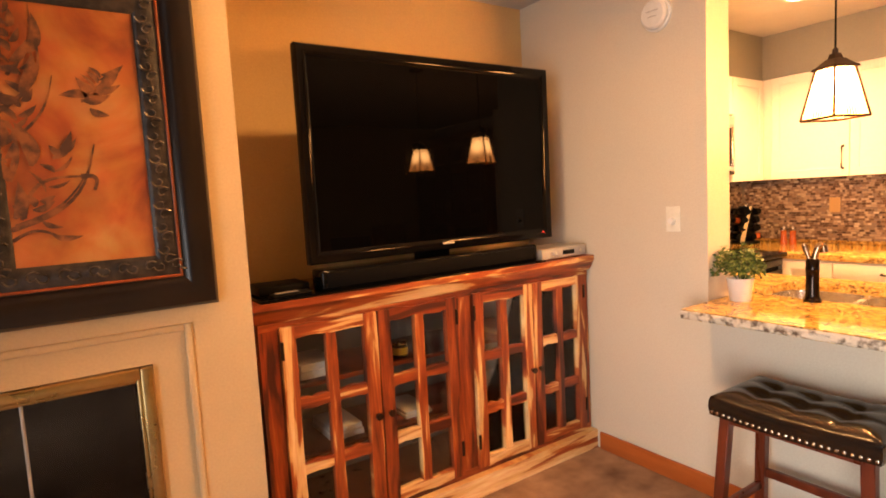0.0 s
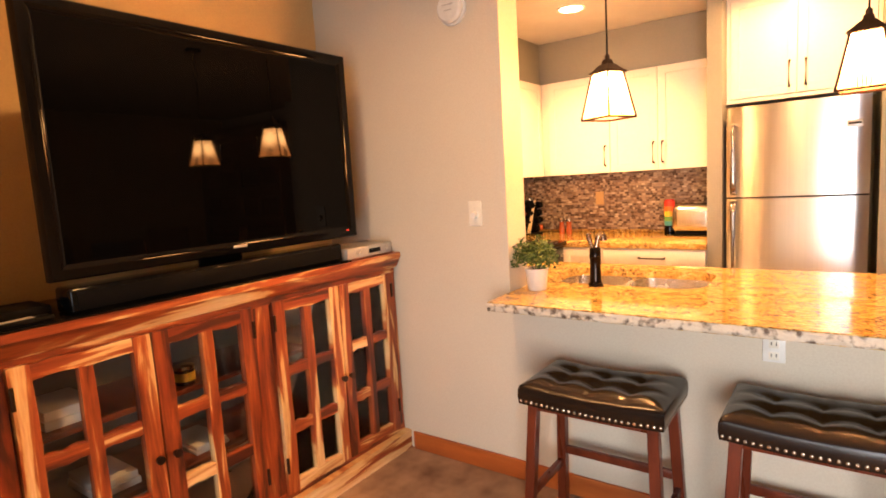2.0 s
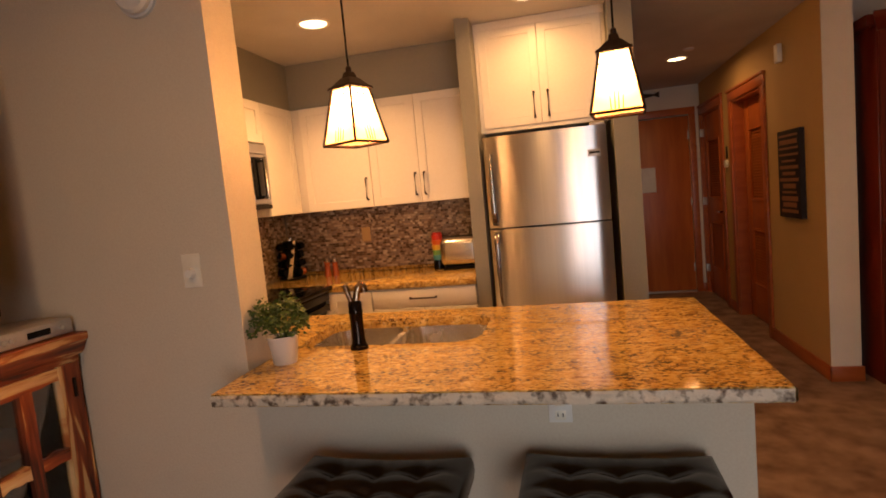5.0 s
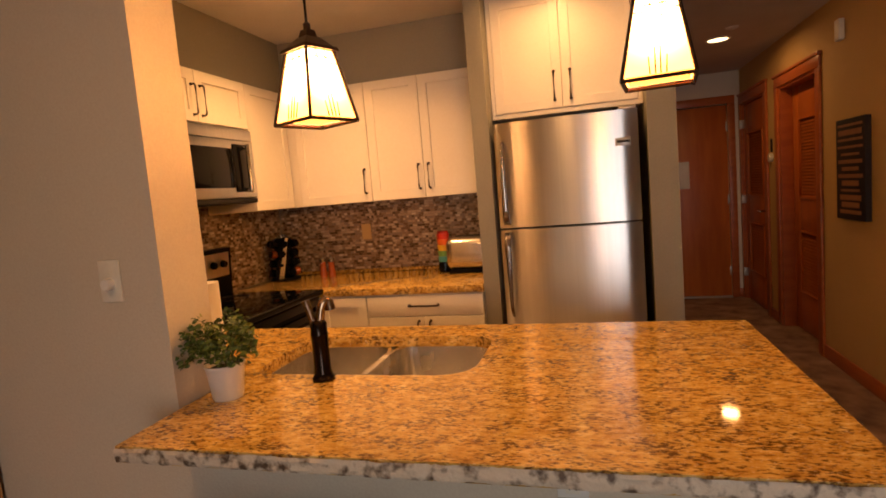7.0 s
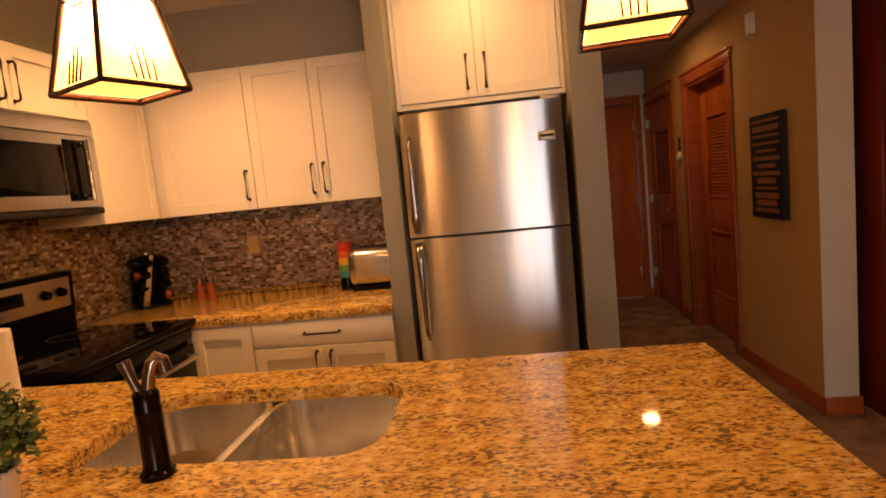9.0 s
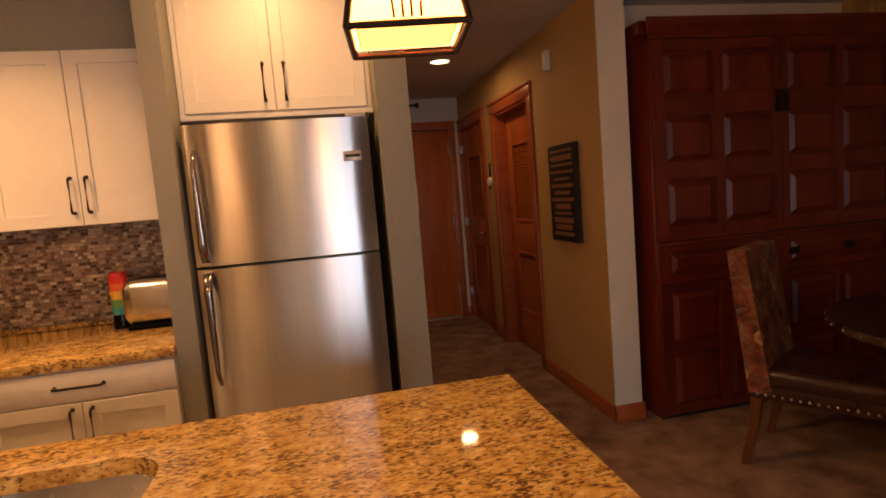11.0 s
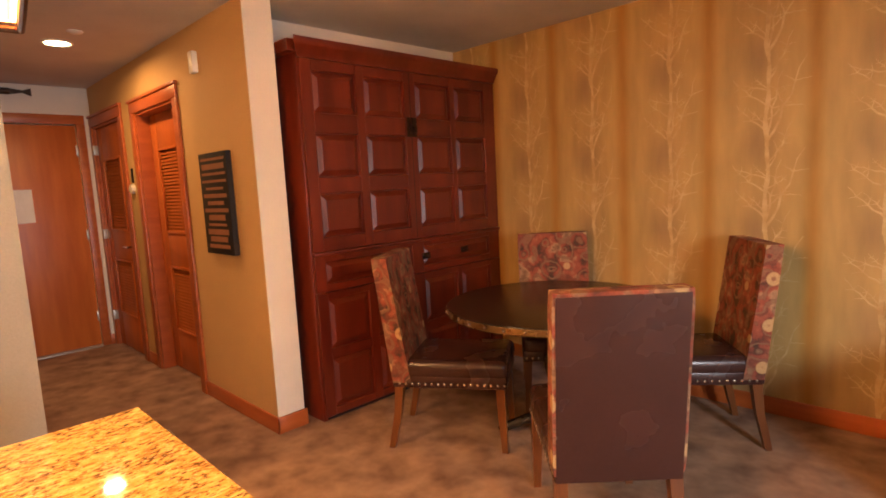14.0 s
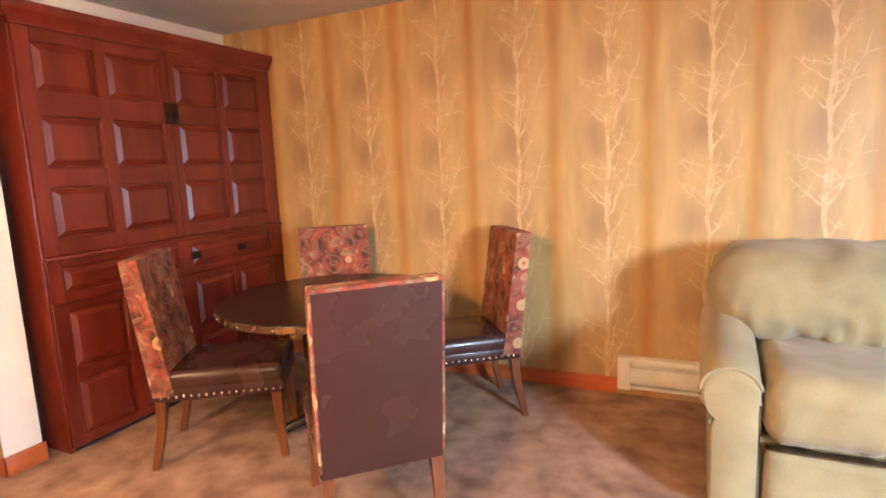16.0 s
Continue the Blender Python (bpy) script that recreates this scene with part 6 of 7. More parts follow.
# ---- bar stools ----
def bar_stool(m):
    """Saddle stool: local x runs along the seat's length, local y across it, front at -y."""
    s = thing("bar_stool", m, "saddle bar stool, tufted black-brown leather, nailhead trim, cherry legs", "stool", "stools at the bar")
    hl, hd = 0.258, 0.168
    z0, z1 = 0.560, 0.660
    bm = bmesh.new()
    nx, ny = 40, 26
    tufts = [(x, y) for x in (-0.13, 0.0, 0.13) for y in (-0.052, 0.052)]
    rows = []
    for j in range(ny + 1):
        row = []
        for i in range(nx + 1):
            u, v = 2 * i / nx - 1, 2 * j / ny - 1
            x, y = u * hl, v * hd
            z = z1 + 0.013 * u * u - 0.004
            edge = max(abs(u) ** 6, abs(v) ** 4)
            z -= 0.032 * edge
            for tx, ty in tufts:
                d = math.hypot((x - tx) / 0.048, (y - ty) / 0.036)
                z -= 0.021 * math.exp(-d * d)
            for tx in (-0.13, 0.0, 0.13):
                z -= 0.006 * math.exp(-((x - tx) / 0.012) ** 2) * (1 - edge)
            for ty in (-0.052, 0.052):
                z -= 0.005 * math.exp(-((y - ty) / 0.012) ** 2) * (1 - edge)
            row.append(bm.verts.new((x, y, z)))
        rows.append(row)
    for a, b in zip(rows, rows[1:]):
        for i in range(nx):
            bm.faces.new((a[i], a[i + 1], b[i + 1], b[i]))
    rim = [rows[0][i] for i in range(nx + 1)] + [rows[j][nx] for j in range(1, ny + 1)] + [rows[ny][i] for i in range(nx - 1, -1, -1)] + [rows[j][0] for j in range(ny - 1, 0, -1)]
    last = rim
    for k, (grow, zz) in enumerate(((1.022, None), (1.028, None), (1.012, None))):
        ring = []
        for v in rim:
            u = v.co.x / hl
            z = v.co.z + (z0 + 0.008 * u * u - v.co.z) * (0.2, 0.6, 1.0)[k]
            ring.append(bm.verts.new((v.co.x * grow, v.co.y * grow, z)))
        n = len(ring)
        for i in range(n):
            bm.faces.new((last[i], last[(i + 1) % n], ring[(i + 1) % n], ring[i]))
        last = ring
    bm.faces.new(last)
    part("seat", bm, dark_leather, s, "tufted black-brown leather cushion", 60)
    nail = None
    for side in (-1, 1):
        for i in range(25):
            x = -0.252 + i * 0.021
            z = z0 + 0.013 + 0.008 * (x / hl) ** 2
            if nail is None:
                b2 = bmesh.new()
                bmesh.ops.create_uvsphere(b2, u_segments=8, v_segments=5, radius=0.0066)
                for v in b2.verts:
                    v.co.y *= 0.5
                nail = mesh_of("nailhead", b2, nail_metal, 80)
            o = new("nailhead", nail)
            o.parent, o.location = s, (x, side * (hd * 1.016 + 0.0005), z)
        for i in range(15):
            o = new("nailhead", nail)
            o.parent, o.location, o.rotation_euler = s, (side * (hl * 1.014 + 0.0005), -0.154 + i * 0.022, z0 + 0.021), (0, 0, math.pi / 2)
    part("apron", boxes((-0.225, -0.14, 0.538, 0.225, -0.122, 0.568), (-0.225, 0.122, 0.538, 0.225, 0.14, 0.568), (-0.225, -0.122, 0.538, -0.207, 0.122, 0.568), (0.207, -0.122, 0.538, 0.225, 0.122, 0.568), bev=0.003), stool_wood, s)
    for sx in (-1, 1):
        for sy in (-1, 1):
            tx, ty, bx, by, w = sx * 0.218, sy * 0.128, sx * 0.245, sy * 0.165, 0.019
            bm = hexa(bmesh.new(), [(bx + a * w, by + b * w, 0) for a, b in ((-1, -1), (1, -1), (1, 1), (-1, 1))], [(tx + a * w, ty + b * w, 0.575) for a, b in ((-1, -1), (1, -1), (1, 1), (-1, 1))])
            bmesh.ops.bevel(bm, geom=list(bm.edges), offset=0.003, segments=1, affect="EDGES")
            part("leg", bm, stool_wood, s)
    for sy, z in ((-1, 0.13), (1, 0.24)):
        y = sy * (0.128 + 0.037 * (1 - z / 0.575))
        part("stretcher", boxes((-0.225, y - 0.010, z, 0.225, y + 0.010, z + 0.034), bev=0.003), stool_wood, s)
    for sx in (-1, 1):
        x = sx * (0.218 + 0.027 * 0.66)
        part("stretcher", boxes((x - 0.010, -0.145, 0.185, x + 0.010, 0.145, 0.219), bev=0.003), stool_wood, s)
    return s


stool = bar_stool(pose(2.675, 1.062, 0, 0, 0, -90))
copy_thing(stool, pose(2.705, 0.382, 0, 0, 0, -90.5))

# ---- cherry bed cabinet ----
mb = thing("wall_bed_cabinet", pose(5.13, -1.385, 0, 0, 0, -90), "tall cherry wall-bed cabinet with raised panels and dark pulls", "cabinet")
MW = 1.722
for x0 in (0.0, MW - 0.03):
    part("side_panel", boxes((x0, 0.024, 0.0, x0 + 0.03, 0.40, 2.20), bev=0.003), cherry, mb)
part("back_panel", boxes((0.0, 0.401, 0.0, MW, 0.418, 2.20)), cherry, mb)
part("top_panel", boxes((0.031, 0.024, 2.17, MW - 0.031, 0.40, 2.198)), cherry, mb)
bm = bmesh.new()
prof = ((0.02, 2.165), (-0.004, 2.165), (-0.008, 2.182), (-0.020, 2.195), (-0.034, 2.222), (-0.046, 2.232), (-0.050, 2.250), (-0.050, 2.268), (0.02, 2.268))
low = [(-0.002 + (p[0] if p[0] < 0 else 0) * 0.9, p[0], p[1]) for p in prof]
high = [(MW, p[0], p[1]) for p in prof]
hexa(bm, low, high)
box(bm, -0.05, 0.02, 2.20, MW, 0.418, 2.266)
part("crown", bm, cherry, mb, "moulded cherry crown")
COLS = ((0.079, 0.390), (0.451, 0.782), (0.885, 1.219), (1.268, 1.594))
ROWS3 = ((1.858, 2.10), (1.486, 1.742), (1.126, 1.389))


def raised(parent, x0, z0, x1, z1, deep=0.016, y=0.0):
    """A raised panel with bevelled edges set into its frame."""
    bm = bmesh.new()
    lv = []
    for inset, yy in ((0, y + 0.004), (0.003, y + deep), (0.012, y + deep), (0.038, y + 0.002), (0.042, y + 0.001)):
        lv.append([bm.verts.new(p) for p in ((x0 + inset, yy, z0 + inset), (x1 - inset, yy, z0 + inset), (x1 - inset, yy, z1 - inset), (x0 + inset, yy, z1 - inset))])
    for a, b in zip(lv, lv[1:]):
        for k in range(4):
            bm.faces.new((a[k], a[(k + 1) % 4], b[(k + 1) % 4], b[k]))
    bm.faces.new(lv[-1])
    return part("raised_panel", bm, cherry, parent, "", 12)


def lifted(name, z0, z1, cols, rws, label):
    """A framed front: a backing board with its stiles, rails and raised panels."""
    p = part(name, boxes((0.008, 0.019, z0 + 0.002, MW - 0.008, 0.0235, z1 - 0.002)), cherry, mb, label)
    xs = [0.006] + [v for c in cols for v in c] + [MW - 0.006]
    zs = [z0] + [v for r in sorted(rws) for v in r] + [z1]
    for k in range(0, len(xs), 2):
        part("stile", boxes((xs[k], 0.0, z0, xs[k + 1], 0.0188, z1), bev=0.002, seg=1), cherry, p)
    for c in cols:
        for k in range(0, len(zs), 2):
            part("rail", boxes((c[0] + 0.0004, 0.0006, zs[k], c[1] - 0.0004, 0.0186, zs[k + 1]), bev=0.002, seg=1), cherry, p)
        for r in rws:
            raised(p, c[0], r[0], c[1], r[1])
    return p


up = lifted("upper_front", 1.045, 2.163, COLS, ROWS3, "cherry front with twelve raised panels")
part("centre_groove", boxes((0.832, -0.001, 1.05, 0.836, 0.003, 2.16)), slate_mat, up)
D2 = ((0.079, 0.782), (0.885, 1.594))
dr = lifted("drawer_front", 0.80, 1.02, D2, ((0.845, 0.985),), "cherry drawer fronts")
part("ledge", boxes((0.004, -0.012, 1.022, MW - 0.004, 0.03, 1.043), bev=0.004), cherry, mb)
lo = lifted("lower_front", 0.03, 0.797, COLS, ((0.075, 0.385), (0.445, 0.755)), "cherry front with eight raised panels")
# charcoal strip that puts the shade of the toe gap into colour
part("toe_shadow", boxes((0.03, 0.03, 0.0, MW - 0.03, 0.06, 0.03)), slate_mat, mb)


def dark_pull(x, z, w, h):
    b2 = boxes((x - w / 2, -0.006, z - h / 2, x + w / 2, 0.0, z + h / 2), bev=0.002)
    p = part("pull_plate", b2, bronze, mb, "dark iron pull")
    part("bail", boxes((x - w * 0.3, -0.022, z - h * 0.28, x + w * 0.3, -0.016, z + h * 0.05), (x - w * 0.3, -0.018, z - h * 0.05, x - w * 0.2, -0.005, z + h * 0.05), (x + w * 0.2, -0.018, z - h * 0.05, x + w * 0.3, -0.005, z + h * 0.05), bev=0.002), bronze, p)


for x in (0.812, 0.858):
    dark_pull(x, 1.80, 0.040, 0.13)
for x in (0.56, 0.905, 1.30):
    dark_pull(x, 0.915, 0.075, 0.045)


# ---- dining set ----
dt = thing("dining_table", pose(3.98, -2.17, 0), "round espresso pedestal dining table with a nailhead rim", "table")
part("tabletop", lathe(bmesh.new(), ((0.0001, 0.704), (0.585, 0.704), (0.598, 0.708), (0.600, 0.716), (0.600, 0.742), (0.596, 0.748), (0.588, 0.750), (0.0001, 0.751)), 72), table_wood, dt, "dark round tabletop")
part("rim_band", lathe(bmesh.new(), ((0.6005, 0.712), (0.603, 0.714), (0.603, 0.741), (0.6005, 0.743)), 72), brass, dt, "antique brass rim band")
b2 = bmesh.new()
bmesh.ops.create_uvsphere(b2, u_segments=8, v_segments=5, radius=0.009)
rim_nail = mesh_of("rim_nail", b2, nail_metal, 80)
for k in range(36):
    o = new("rim_nail", rim_nail)
    a = 2 * math.pi * k / 36
    o.parent, o.location = dt, (0.603 * math.cos(a), 0.603 * math.sin(a), 0.728)
part("pedestal", lathe(bmesh.new(), ((0.16, 0.03), (0.12, 0.06), (0.065, 0.12), (0.06, 0.30), (0.085, 0.42), (0.06, 0.52), (0.07, 0.62), (0.16, 0.68), (0.20, 0.704)), 28), table_wood, dt)
for k in range(4):
    a = k * math.pi / 2 + 0.78
    bm = bmesh.new()
    tube(bm, [(0.05 * math.cos(a), 0.05 * math.sin(a), 0.10), (0.16 * math.cos(a), 0.16 * math.sin(a), 0.085), (0.28 * math.cos(a), 0.28 * math.sin(a), 0.05), (0.34 * math.cos(a), 0.34 * math.sin(a), 0.022)], [0.035, 0.032, 0.026, 0.02], 10)
    part("foot", bm, table_wood, dt)


def side_chair(m):
    """Parsons chair; local +x is the way it faces, the rear legs stand at x = 0."""
    c = thing("dining_chair", m, "upholstered dining chair, rust tapestry back, brown leather seat and rear", "chair", "chairs round the table")
    hw = 0.232

    def backline(f):
        return -0.020 - 0.075 * f

    n = 12
    rings = []
    for i in range(n + 1):
        f = i / n
        z = 0.37 + 0.67 * f
        x = backline((z - 0.40) / 0.64)
        t = 0.100 - 0.020 * f
        w = hw - (0.004 if i in (0, n) else 0)
        rings.append([(x, -w, z), (x + t, -w, z), (x + t, w, z), (x, w, z)])
    bm = bmesh.new()
    vs = [[bm.verts.new(p) for p in r] for r in rings]
    for a, b in zip(vs, vs[1:]):
        for k in range(4):
            bm.faces.new((a[k], a[(k + 1) % 4], b[(k + 1) % 4], b[k]))
    bm.faces.new(vs[0]), bm.faces.new(vs[-1])
    bmesh.ops.bevel(bm, geom=[e for e in bm.edges if e.calc_face_angle(0) > 0.7], offset=0.016, segments=3, profile=0.5, affect="EDGES")
    part("backrest", bm, tapestry, c, "rust tapestry upholstered back", 50)
    bm = bmesh.new()
    rows = []
    for i in range(n + 1):
        f = i / n
        z = 0.345 + 0.682 * f
        x = backline((z - 0.40) / 0.64) - 0.004
        row = []
        for j in range(9):
            v = 2 * j / 8 - 1
            row.append(bm.verts.new((x - 0.004 * (1 - v * v) * math.sin(math.pi * f) + 0.003 * noise.noise(Vector((v * 2, f * 4, 1))), v * (hw - 0.011), z)))
        rows.append(row)
    for a, b in zip(rows, rows[1:]):
        for j in range(8):
            bm.faces.new((a[j], a[j + 1], b[j + 1], b[j]))
    ext = bmesh.ops.extrude_face_region(bm, geom=list(bm.faces))
    for v in ext["geom"]:
        if isinstance(v, bmesh.types.BMVert):
            v.co.x += 0.010
    part("rear_panel", bm, chair_leather, c, "brown leather rear panel", 60)
    bm = boxes((0.040, -hw, 0.385, 0.60, hw, 0.490), bev=0.040, seg=4)
    for v in bm.verts:
        if v.co.z > 0.47:
            v.co.z += 0.016 * (1 - ((v.co.x - 0.31) / 0.3) ** 2) * (1 - (v.co.y / hw) ** 2)
    part("seat", bm, chair_leather, c, "brown leather seat cushion", 60)
    part("seat_rail", boxes((-0.012, -hw + 0.004, 0.342, 0.592, hw - 0.004, 0.410), bev=0.008), chair_leather, c, "leather covered seat rail")
    b3 = bmesh.new()
    bmesh.ops.create_uvsphere(b3, u_segments=8, v_segments=5, radius=0.0085)
    for v in b3.verts:
        v.co.y *= 0.5
    nl = mesh_of("nailhead", b3, nail_metal, 80)
    for side in (-1, 1):
        for i in range(17):
            o = new("nailhead", nl)
            o.parent, o.location = c, (0.02 + i * 0.035, side * (hw - 0.0035), 0.366)
    for i in range(13):
        o = new("nailhead", nl)
        o.parent, o.location, o.rotation_euler = c, (0.5925, -0.21 + i * 0.035, 0.366), (0, 0, math.pi / 2)
    for sx, sy in ((0, -1), (0, 1), (1, -1), (1, 1)):
        w0, w1 = 0.024, 0.016
        tx, bx = (0.555, 0.57) if sx else (0.016, -0.045)
        ty, by = sy * (hw - 0.03), sy * (hw - 0.022)
        bm = bmesh.new()
        k4 = ((-1, -1), (1, -1), (1, 1), (-1, 1))
        mid = (tx * 0.72 + bx * 0.28, ty * 0.6 + by * 0.4, 0.20)
        levels = [((bx, by, 0), w1), (mid, (w0 + w1) / 2), ((tx, ty, 0.36), w0)]
        vs = [[bm.verts.new((p[0] + a * w, p[1] + b * w, p[2])) for a, b in k4] for p, w in levels]
        for p, q in zip(vs, vs[1:]):
            for k in range(4):
                bm.faces.new((p[k], p[(k + 1) % 4], q[(k + 1) % 4], q[k]))
        bm.faces.new(vs[0]), bm.faces.new(vs[-1])
        bmesh.ops.bevel(bm, geom=[e for e in bm.edges if e.calc_face_angle(0) > 0.8], offset=0.003, segments=1, affect="EDGES")
        part("leg", bm, leg_wood, c, "walnut stained wooden leg")
    return c


chair = side_chair(pose(3.205, -1.36, 0, 0, 0, -46))
copy_thing(chair, pose(4.655, -1.65, 0, 0, 0, 213))
copy_thing(chair, pose(3.225, -2.77, 0, 0, 0, 38))
copy_thing(chair, pose(4.42, -2.80, 0, 0, 0, 128))

# ---- baseboard heater ----
ht = thing("baseboard_heater", pose(0.58, PAPER_Y, 0), "cream metal electric baseboard heater under the wallpaper", "heater")
HW = 2.03
part("casing", boxes((0, 0, 0.055, HW, 0.012, 0.245), (0.0, 0.012, 0.215, HW, 0.062, 0.245), (0.0, 0.012, 0.055, HW, 0.05, 0.072), (0.0, 0.050, 0.100, HW, 0.062, 0.190), bev=0.003), white_plastic, ht)
part("end_cap", boxes((HW - 0.07, 0.012, 0.050, HW + 0.004, 0.066, 0.249), bev=0.004), white_plastic, ht)
part("end_cap", boxes((-0.004, 0.012, 0.050, 0.07, 0.066, 0.249), bev=0.004), white_plastic, ht)
part("element", boxes((0.07, 0.014, 0.115, HW - 0.07, 0.044, 0.175)), slate_mat, ht, "dark heating fins")


# ---- sofa ----
def puffy(x0, y0, z0, x1, y1, z1, bev, lump=0.008, seg=5, seed=0.0, cuts=10, fold=0.0):
    """A stuffed block: rounded edges, bulging faces, small wrinkles."""
    bm = bmesh.new()
    bmesh.ops.create_cube(bm, size=1.0)
    bmesh.ops.subdivide_edges(bm, edges=list(bm.edges), cuts=cuts, use_grid_fill=True)
    sx, sy, sz = (x1 - x0) / 2, (y1 - y0) / 2, (z1 - z0) / 2
    for v in bm.verts:
        p = Vector((v.co.x * 2 * sx, v.co.y * 2 * sy, v.co.z * 2 * sz))
        inner = Vector((max(-sx + bev, min(sx - bev, p.x)), max(-sy + bev, min(sy - bev, p.y)), max(-sz + bev, min(sz - bev, p.z))))
        d = p - inner
        if d.length > 1e-6:
            p = inner + d.normalized() * bev
        c = Vector(((x0 + x1) / 2, (y0 + y1) / 2, (z0 + z1) / 2)) + p
        nrm = d.normalized() if d.length > 1e-6 else Vector((0, 0, 0))
        if fold:
            low = max(0.0, 1 - (c.z - z0) / (0.55 * (z1 - z0)))
            c -= nrm * fold * low * abs(noise.noise(Vector((c.x * 11 + seed, c.z * 2.5, seed)))) * 2
            c += nrm * fold * 0.5 * noise.noise(Vector((c.x * 6 + c.z * 3, seed, c.z * 5)))
        c += nrm * (lump * noise.noise(c * 5 + Vector((seed, 0, 0))) + lump * 0.6 * noise.noise(c * 13 + Vector((seed, 3, 0))))
        v.co = c
    return bm


so = thing("sofa", pose(1.25, -2.0, 0), "sage tan microfibre reclining sofa with rolled arms", "sofa")
part("base", puffy(-0.72, -0.92, 0.06, 0.72, -0.04, 0.36, 0.03, 0.004), suede, so)
for sx in (-1, 1):
    bm = bmesh.new()
    prof = []
    x_in, x_out = 0.715, 0.885
    for k in range(28):
        a = radians(-70 + k * (320 / 27))
        prof.append((0.815 + 0.108 * math.cos(a), 0.535 + 0.098 * math.sin(a)))
    ring = [(x_in, 0.05), (x_out, 0.05), (x_out, 0.40)] + prof[1:21] + [(x_in, 0.50)]
    stations = ((-0.93, 0.90, 0.05), (-0.82, 0.99, 0.07), (-0.65, 1.02, 0.065), (-0.45, 1.03, 0.05), (-0.25, 1.02, 0.025), (-0.10, 1.0, 0.008), (-0.03, 0.985, 0.0), (-0.008, 0.965, -0.003), (0.006, 0.92, -0.006), (0.012, 0.84, -0.010))
    vs = []
    for y, g, up_ in stations:
        vs.append([bm.verts.new((sx * (0.80 + (x - 0.80) * g), y, 0.3 + (z - 0.3) * g + (up_ if z > 0.42 else 0))) for x, z in ring])
    n = len(ring)
    for a, b in zip(vs, vs[1:]):
        for k in range(n):
            bm.faces.new((a[k], a[(k + 1) % n], b[(k + 1) % n], b[k]))
    bm.faces.new(vs[0]), bm.faces.new(vs[-1])
    arm = part("arm", bm, suede, so, "rolled padded arm", 100)
    bm = bmesh.new()
    cpts = [(sx * (0.80 + (x - 0.80) * 0.97), -0.004, 0.3 + (z - 0.3) * 0.97 - 0.004) for x, z in ring[2:]] + [(sx * x_in, -0.004, 0.06)]
    tube(bm, cpts, 0.008, 8)
    part("piping", bm, suede, arm)
for k, x in enumerate((-0.705, 0.005)):
    seat = part("seat_cushion", puffy(x, -0.74, 0.33, x + 0.70, 0.035, 0.605, 0.09, 0.010, seed=k * 7.0, cuts=30, fold=0.012), suede, so, "plump seat cushion", 120)
    part("footrest", puffy(x + 0.005, -0.06, 0.07, x + 0.695, 0.022, 0.325, 0.04, 0.012, seed=k * 5.0 + 2, cuts=20), suede, so, "padded footrest panel", 120)
    part("footrest_edge", boxes((x + 0.01, -0.05, 0.324, x + 0.69, 0.020, 0.331), bev=0.002), handle_steel, so, "grey metal footrest edge")
    part("back_cushion", puffy(x, -0.96, 0.40, x + 0.70, -0.62, 0.74, 0.12, 0.01, seed=k * 9.0 + 4, cuts=26, fold=0.014), suede, so, "lower back cushion", 120)
    part("head_cushion", puffy(x - (0.02 if k == 0 else 0), -1.00, 0.555, x + 0.72 + (0.17 if k == 1 else 0), -0.42, 1.00, 0.19, 0.014, seed=k * 3.0 + 1, cuts=40, fold=0.034), suede, so, "puffed head cushion", 120)
part("back_frame", puffy(-0.74, -1.04, 0.06, 0.80, -0.90, 0.90, 0.04, 0.003), suede, so)
for x in (-0.8, 0.8):
    for y in (-0.9, -0.08):
        part("foot", boxes((x - 0.025, y - 0.025, 0, x + 0.025, y + 0.025, 0.06), bev=0.004), black_plastic, so)


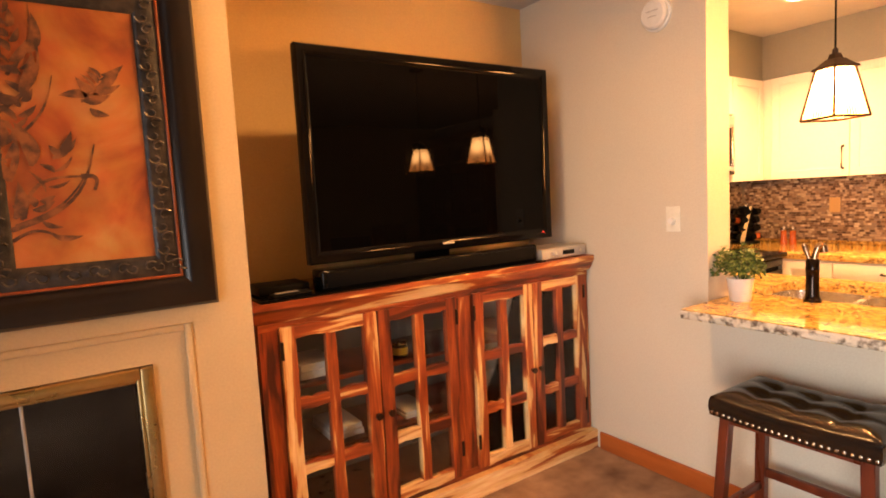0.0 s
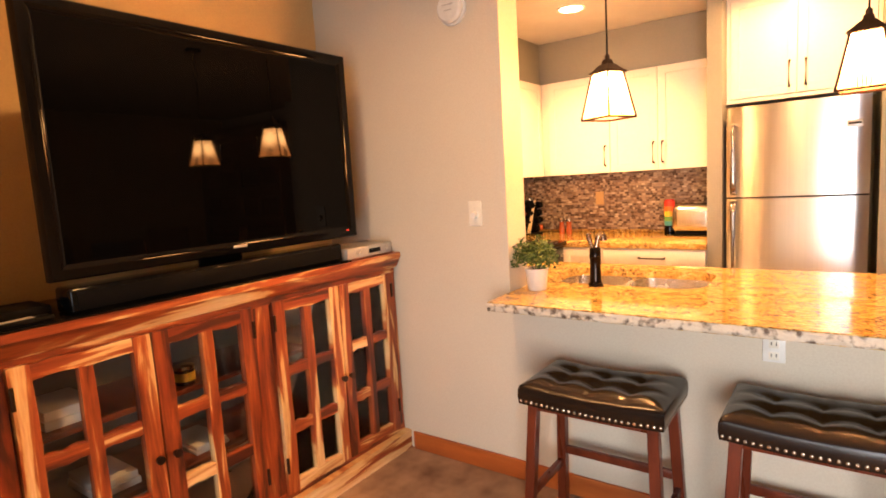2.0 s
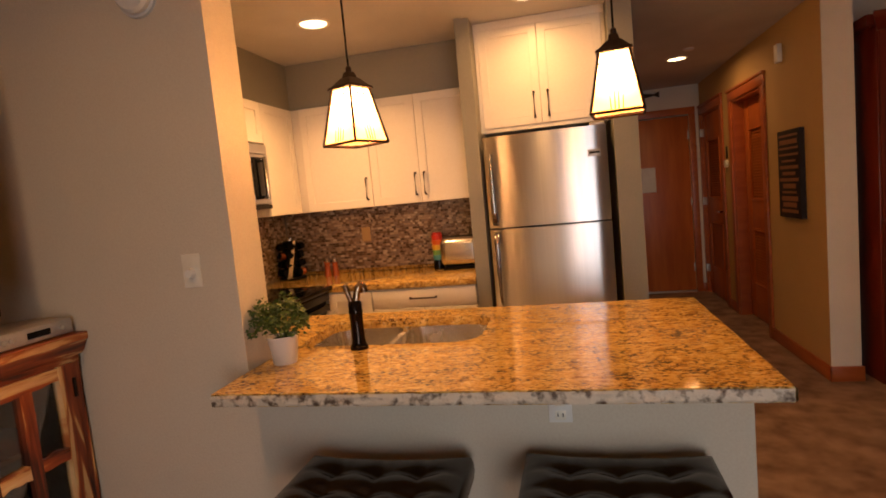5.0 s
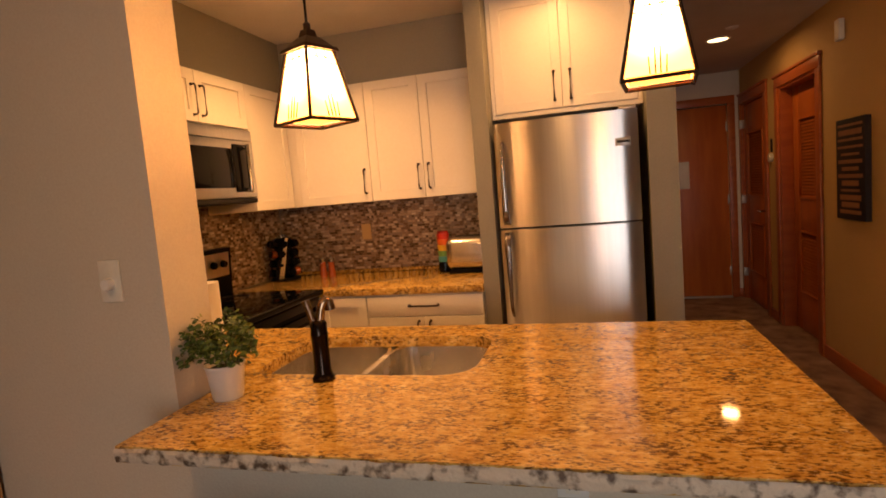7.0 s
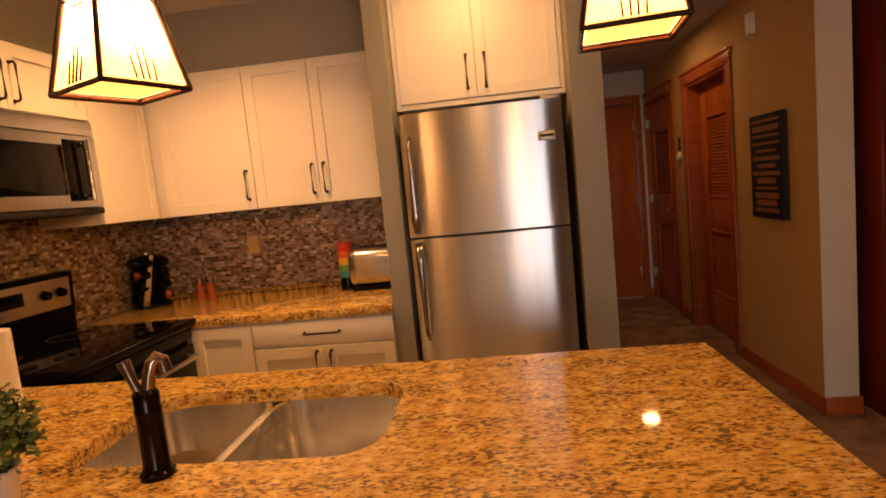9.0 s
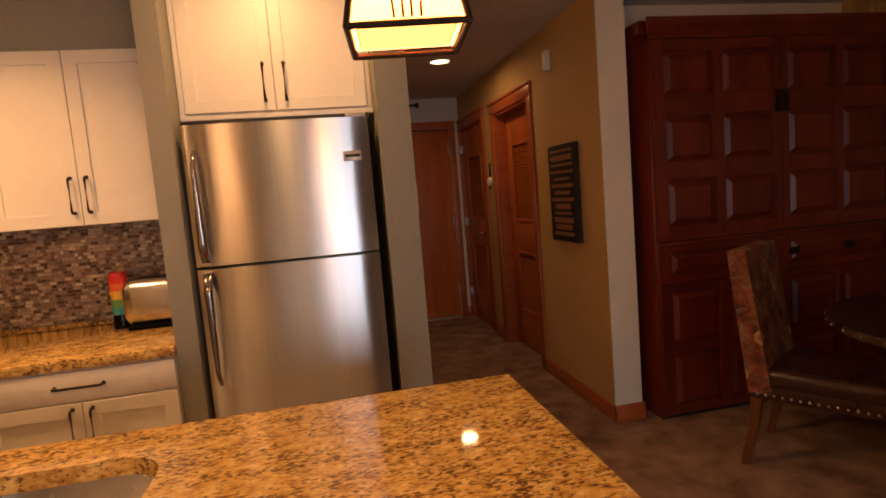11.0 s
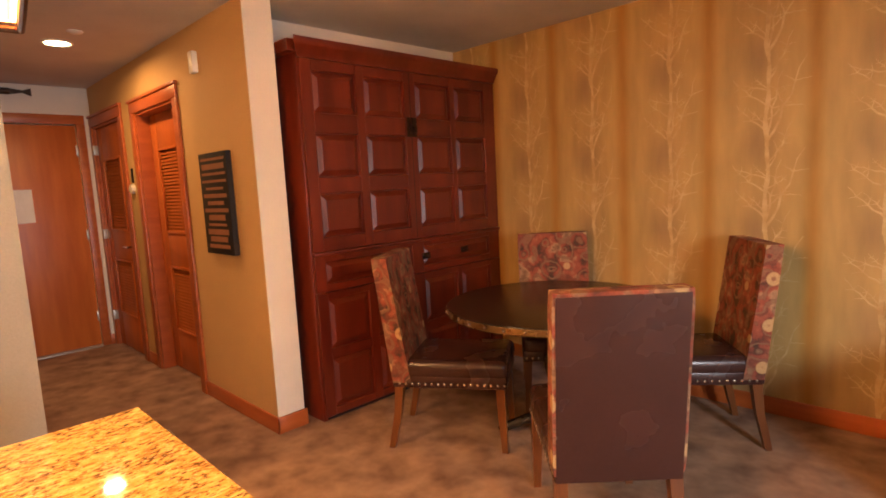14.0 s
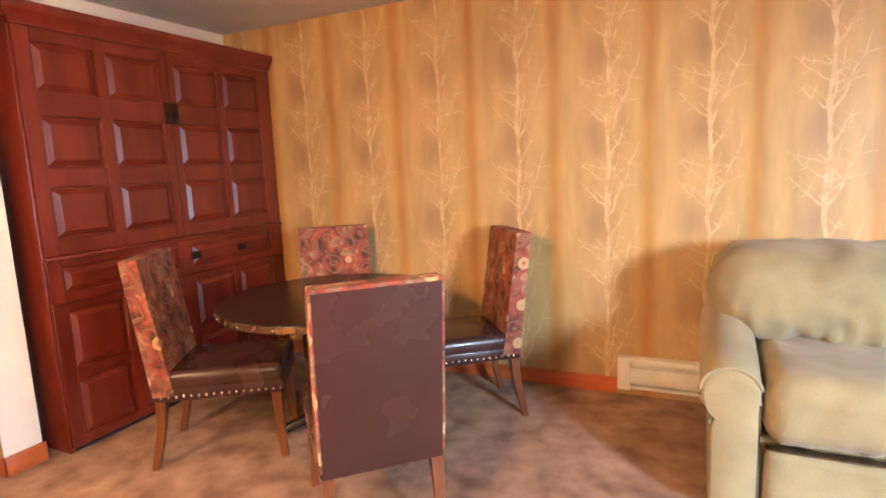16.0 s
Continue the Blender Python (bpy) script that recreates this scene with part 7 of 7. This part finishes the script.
# ---- mosaic tiles ----
TILE_W, TILE_H, JOINT = 0.031, 0.0145, 0.0018
CORNERS = ((0, 0, 0), (1, 0, 0), (1, 0, 1), (0, 0, 1))
TILE_FACES = ((4, 5, 6, 7), (0, 1, 5, 4), (1, 2, 6, 5), (2, 3, 7, 6), (3, 0, 4, 7))


def tile_corners(w, h):
    """Foot on the wall's plane, face 2.5 mm proud of it, with a small arris."""
    e = 0.0008
    foot = [(cx * w, 0.0, cz * h) for cx, _, cz in CORNERS]
    face = [(e + cx * (w - 2 * e), -0.0025, e + cz * (h - 2 * e)) for cx, _, cz in CORNERS]
    return foot + face


def tile_rows(length, z0, z1):
    """Where each tile of a wall lies, along it and up: rows of long tiles broken by half and third tiles."""
    rnd = random.Random(8)
    z = z0
    while z + TILE_H < z1:
        u = -rnd.uniform(0, TILE_W)
        while u < length:
            w = rnd.choice((TILE_W, TILE_W, TILE_H, TILE_H * 1.5))
            if u > 0 and u + w < length:
                yield u, z, w
            u += w + JOINT
        z += TILE_H + JOINT


def lay_tiles(wall, m, length, z0, z1, near):
    """The tiles of one stretch are pieces of their own, the rest are joined."""
    shared, count, vs, fs = {}, 0, [], []
    for u, z, w in tile_rows(length, z0, z1):
        if count < 300 and near[0] < u < near[1] and near[2] < z < near[3]:
            if w not in shared:
                data = bpy.data.meshes.new("tile")
                data.from_pydata(tile_corners(w, TILE_H), [], TILE_FACES)
                data.materials.append(mosaic)
                shared[w] = data
            o = new("tile", shared[w])
            o.parent = wall
            o.matrix_world = m @ Matrix.Translation((u, 0, z))
            count += 1
        else:
            k = len(vs)
            vs += [tuple(m @ Vector((u + x, y, z + dz))) for x, y, dz in tile_corners(w, TILE_H)]
            fs += [tuple(k + c for c in f) for f in TILE_FACES]
    data = bpy.data.meshes.new("tiles")
    data.from_pydata(vs, [], fs)
    data.materials.append(mosaic_rest)
    rest = new("tiles", data)
    rest.parent = wall
    tagged(rest, "small brown, grey and beige mosaic tiles", kind="stuff")


lay_tiles(splash_back, pose(KIT_X - 0.006, TV_Y - 0.010, 0, 0, 0, -90), 1.64, 0.936, 1.415, (1.05, 1.64, 1.02, 1.34))
lay_tiles(splash_range, pose(3.13, TV_Y - 0.006, 0), 2.23, 0.916, 1.49, (9, 9, 9, 9))
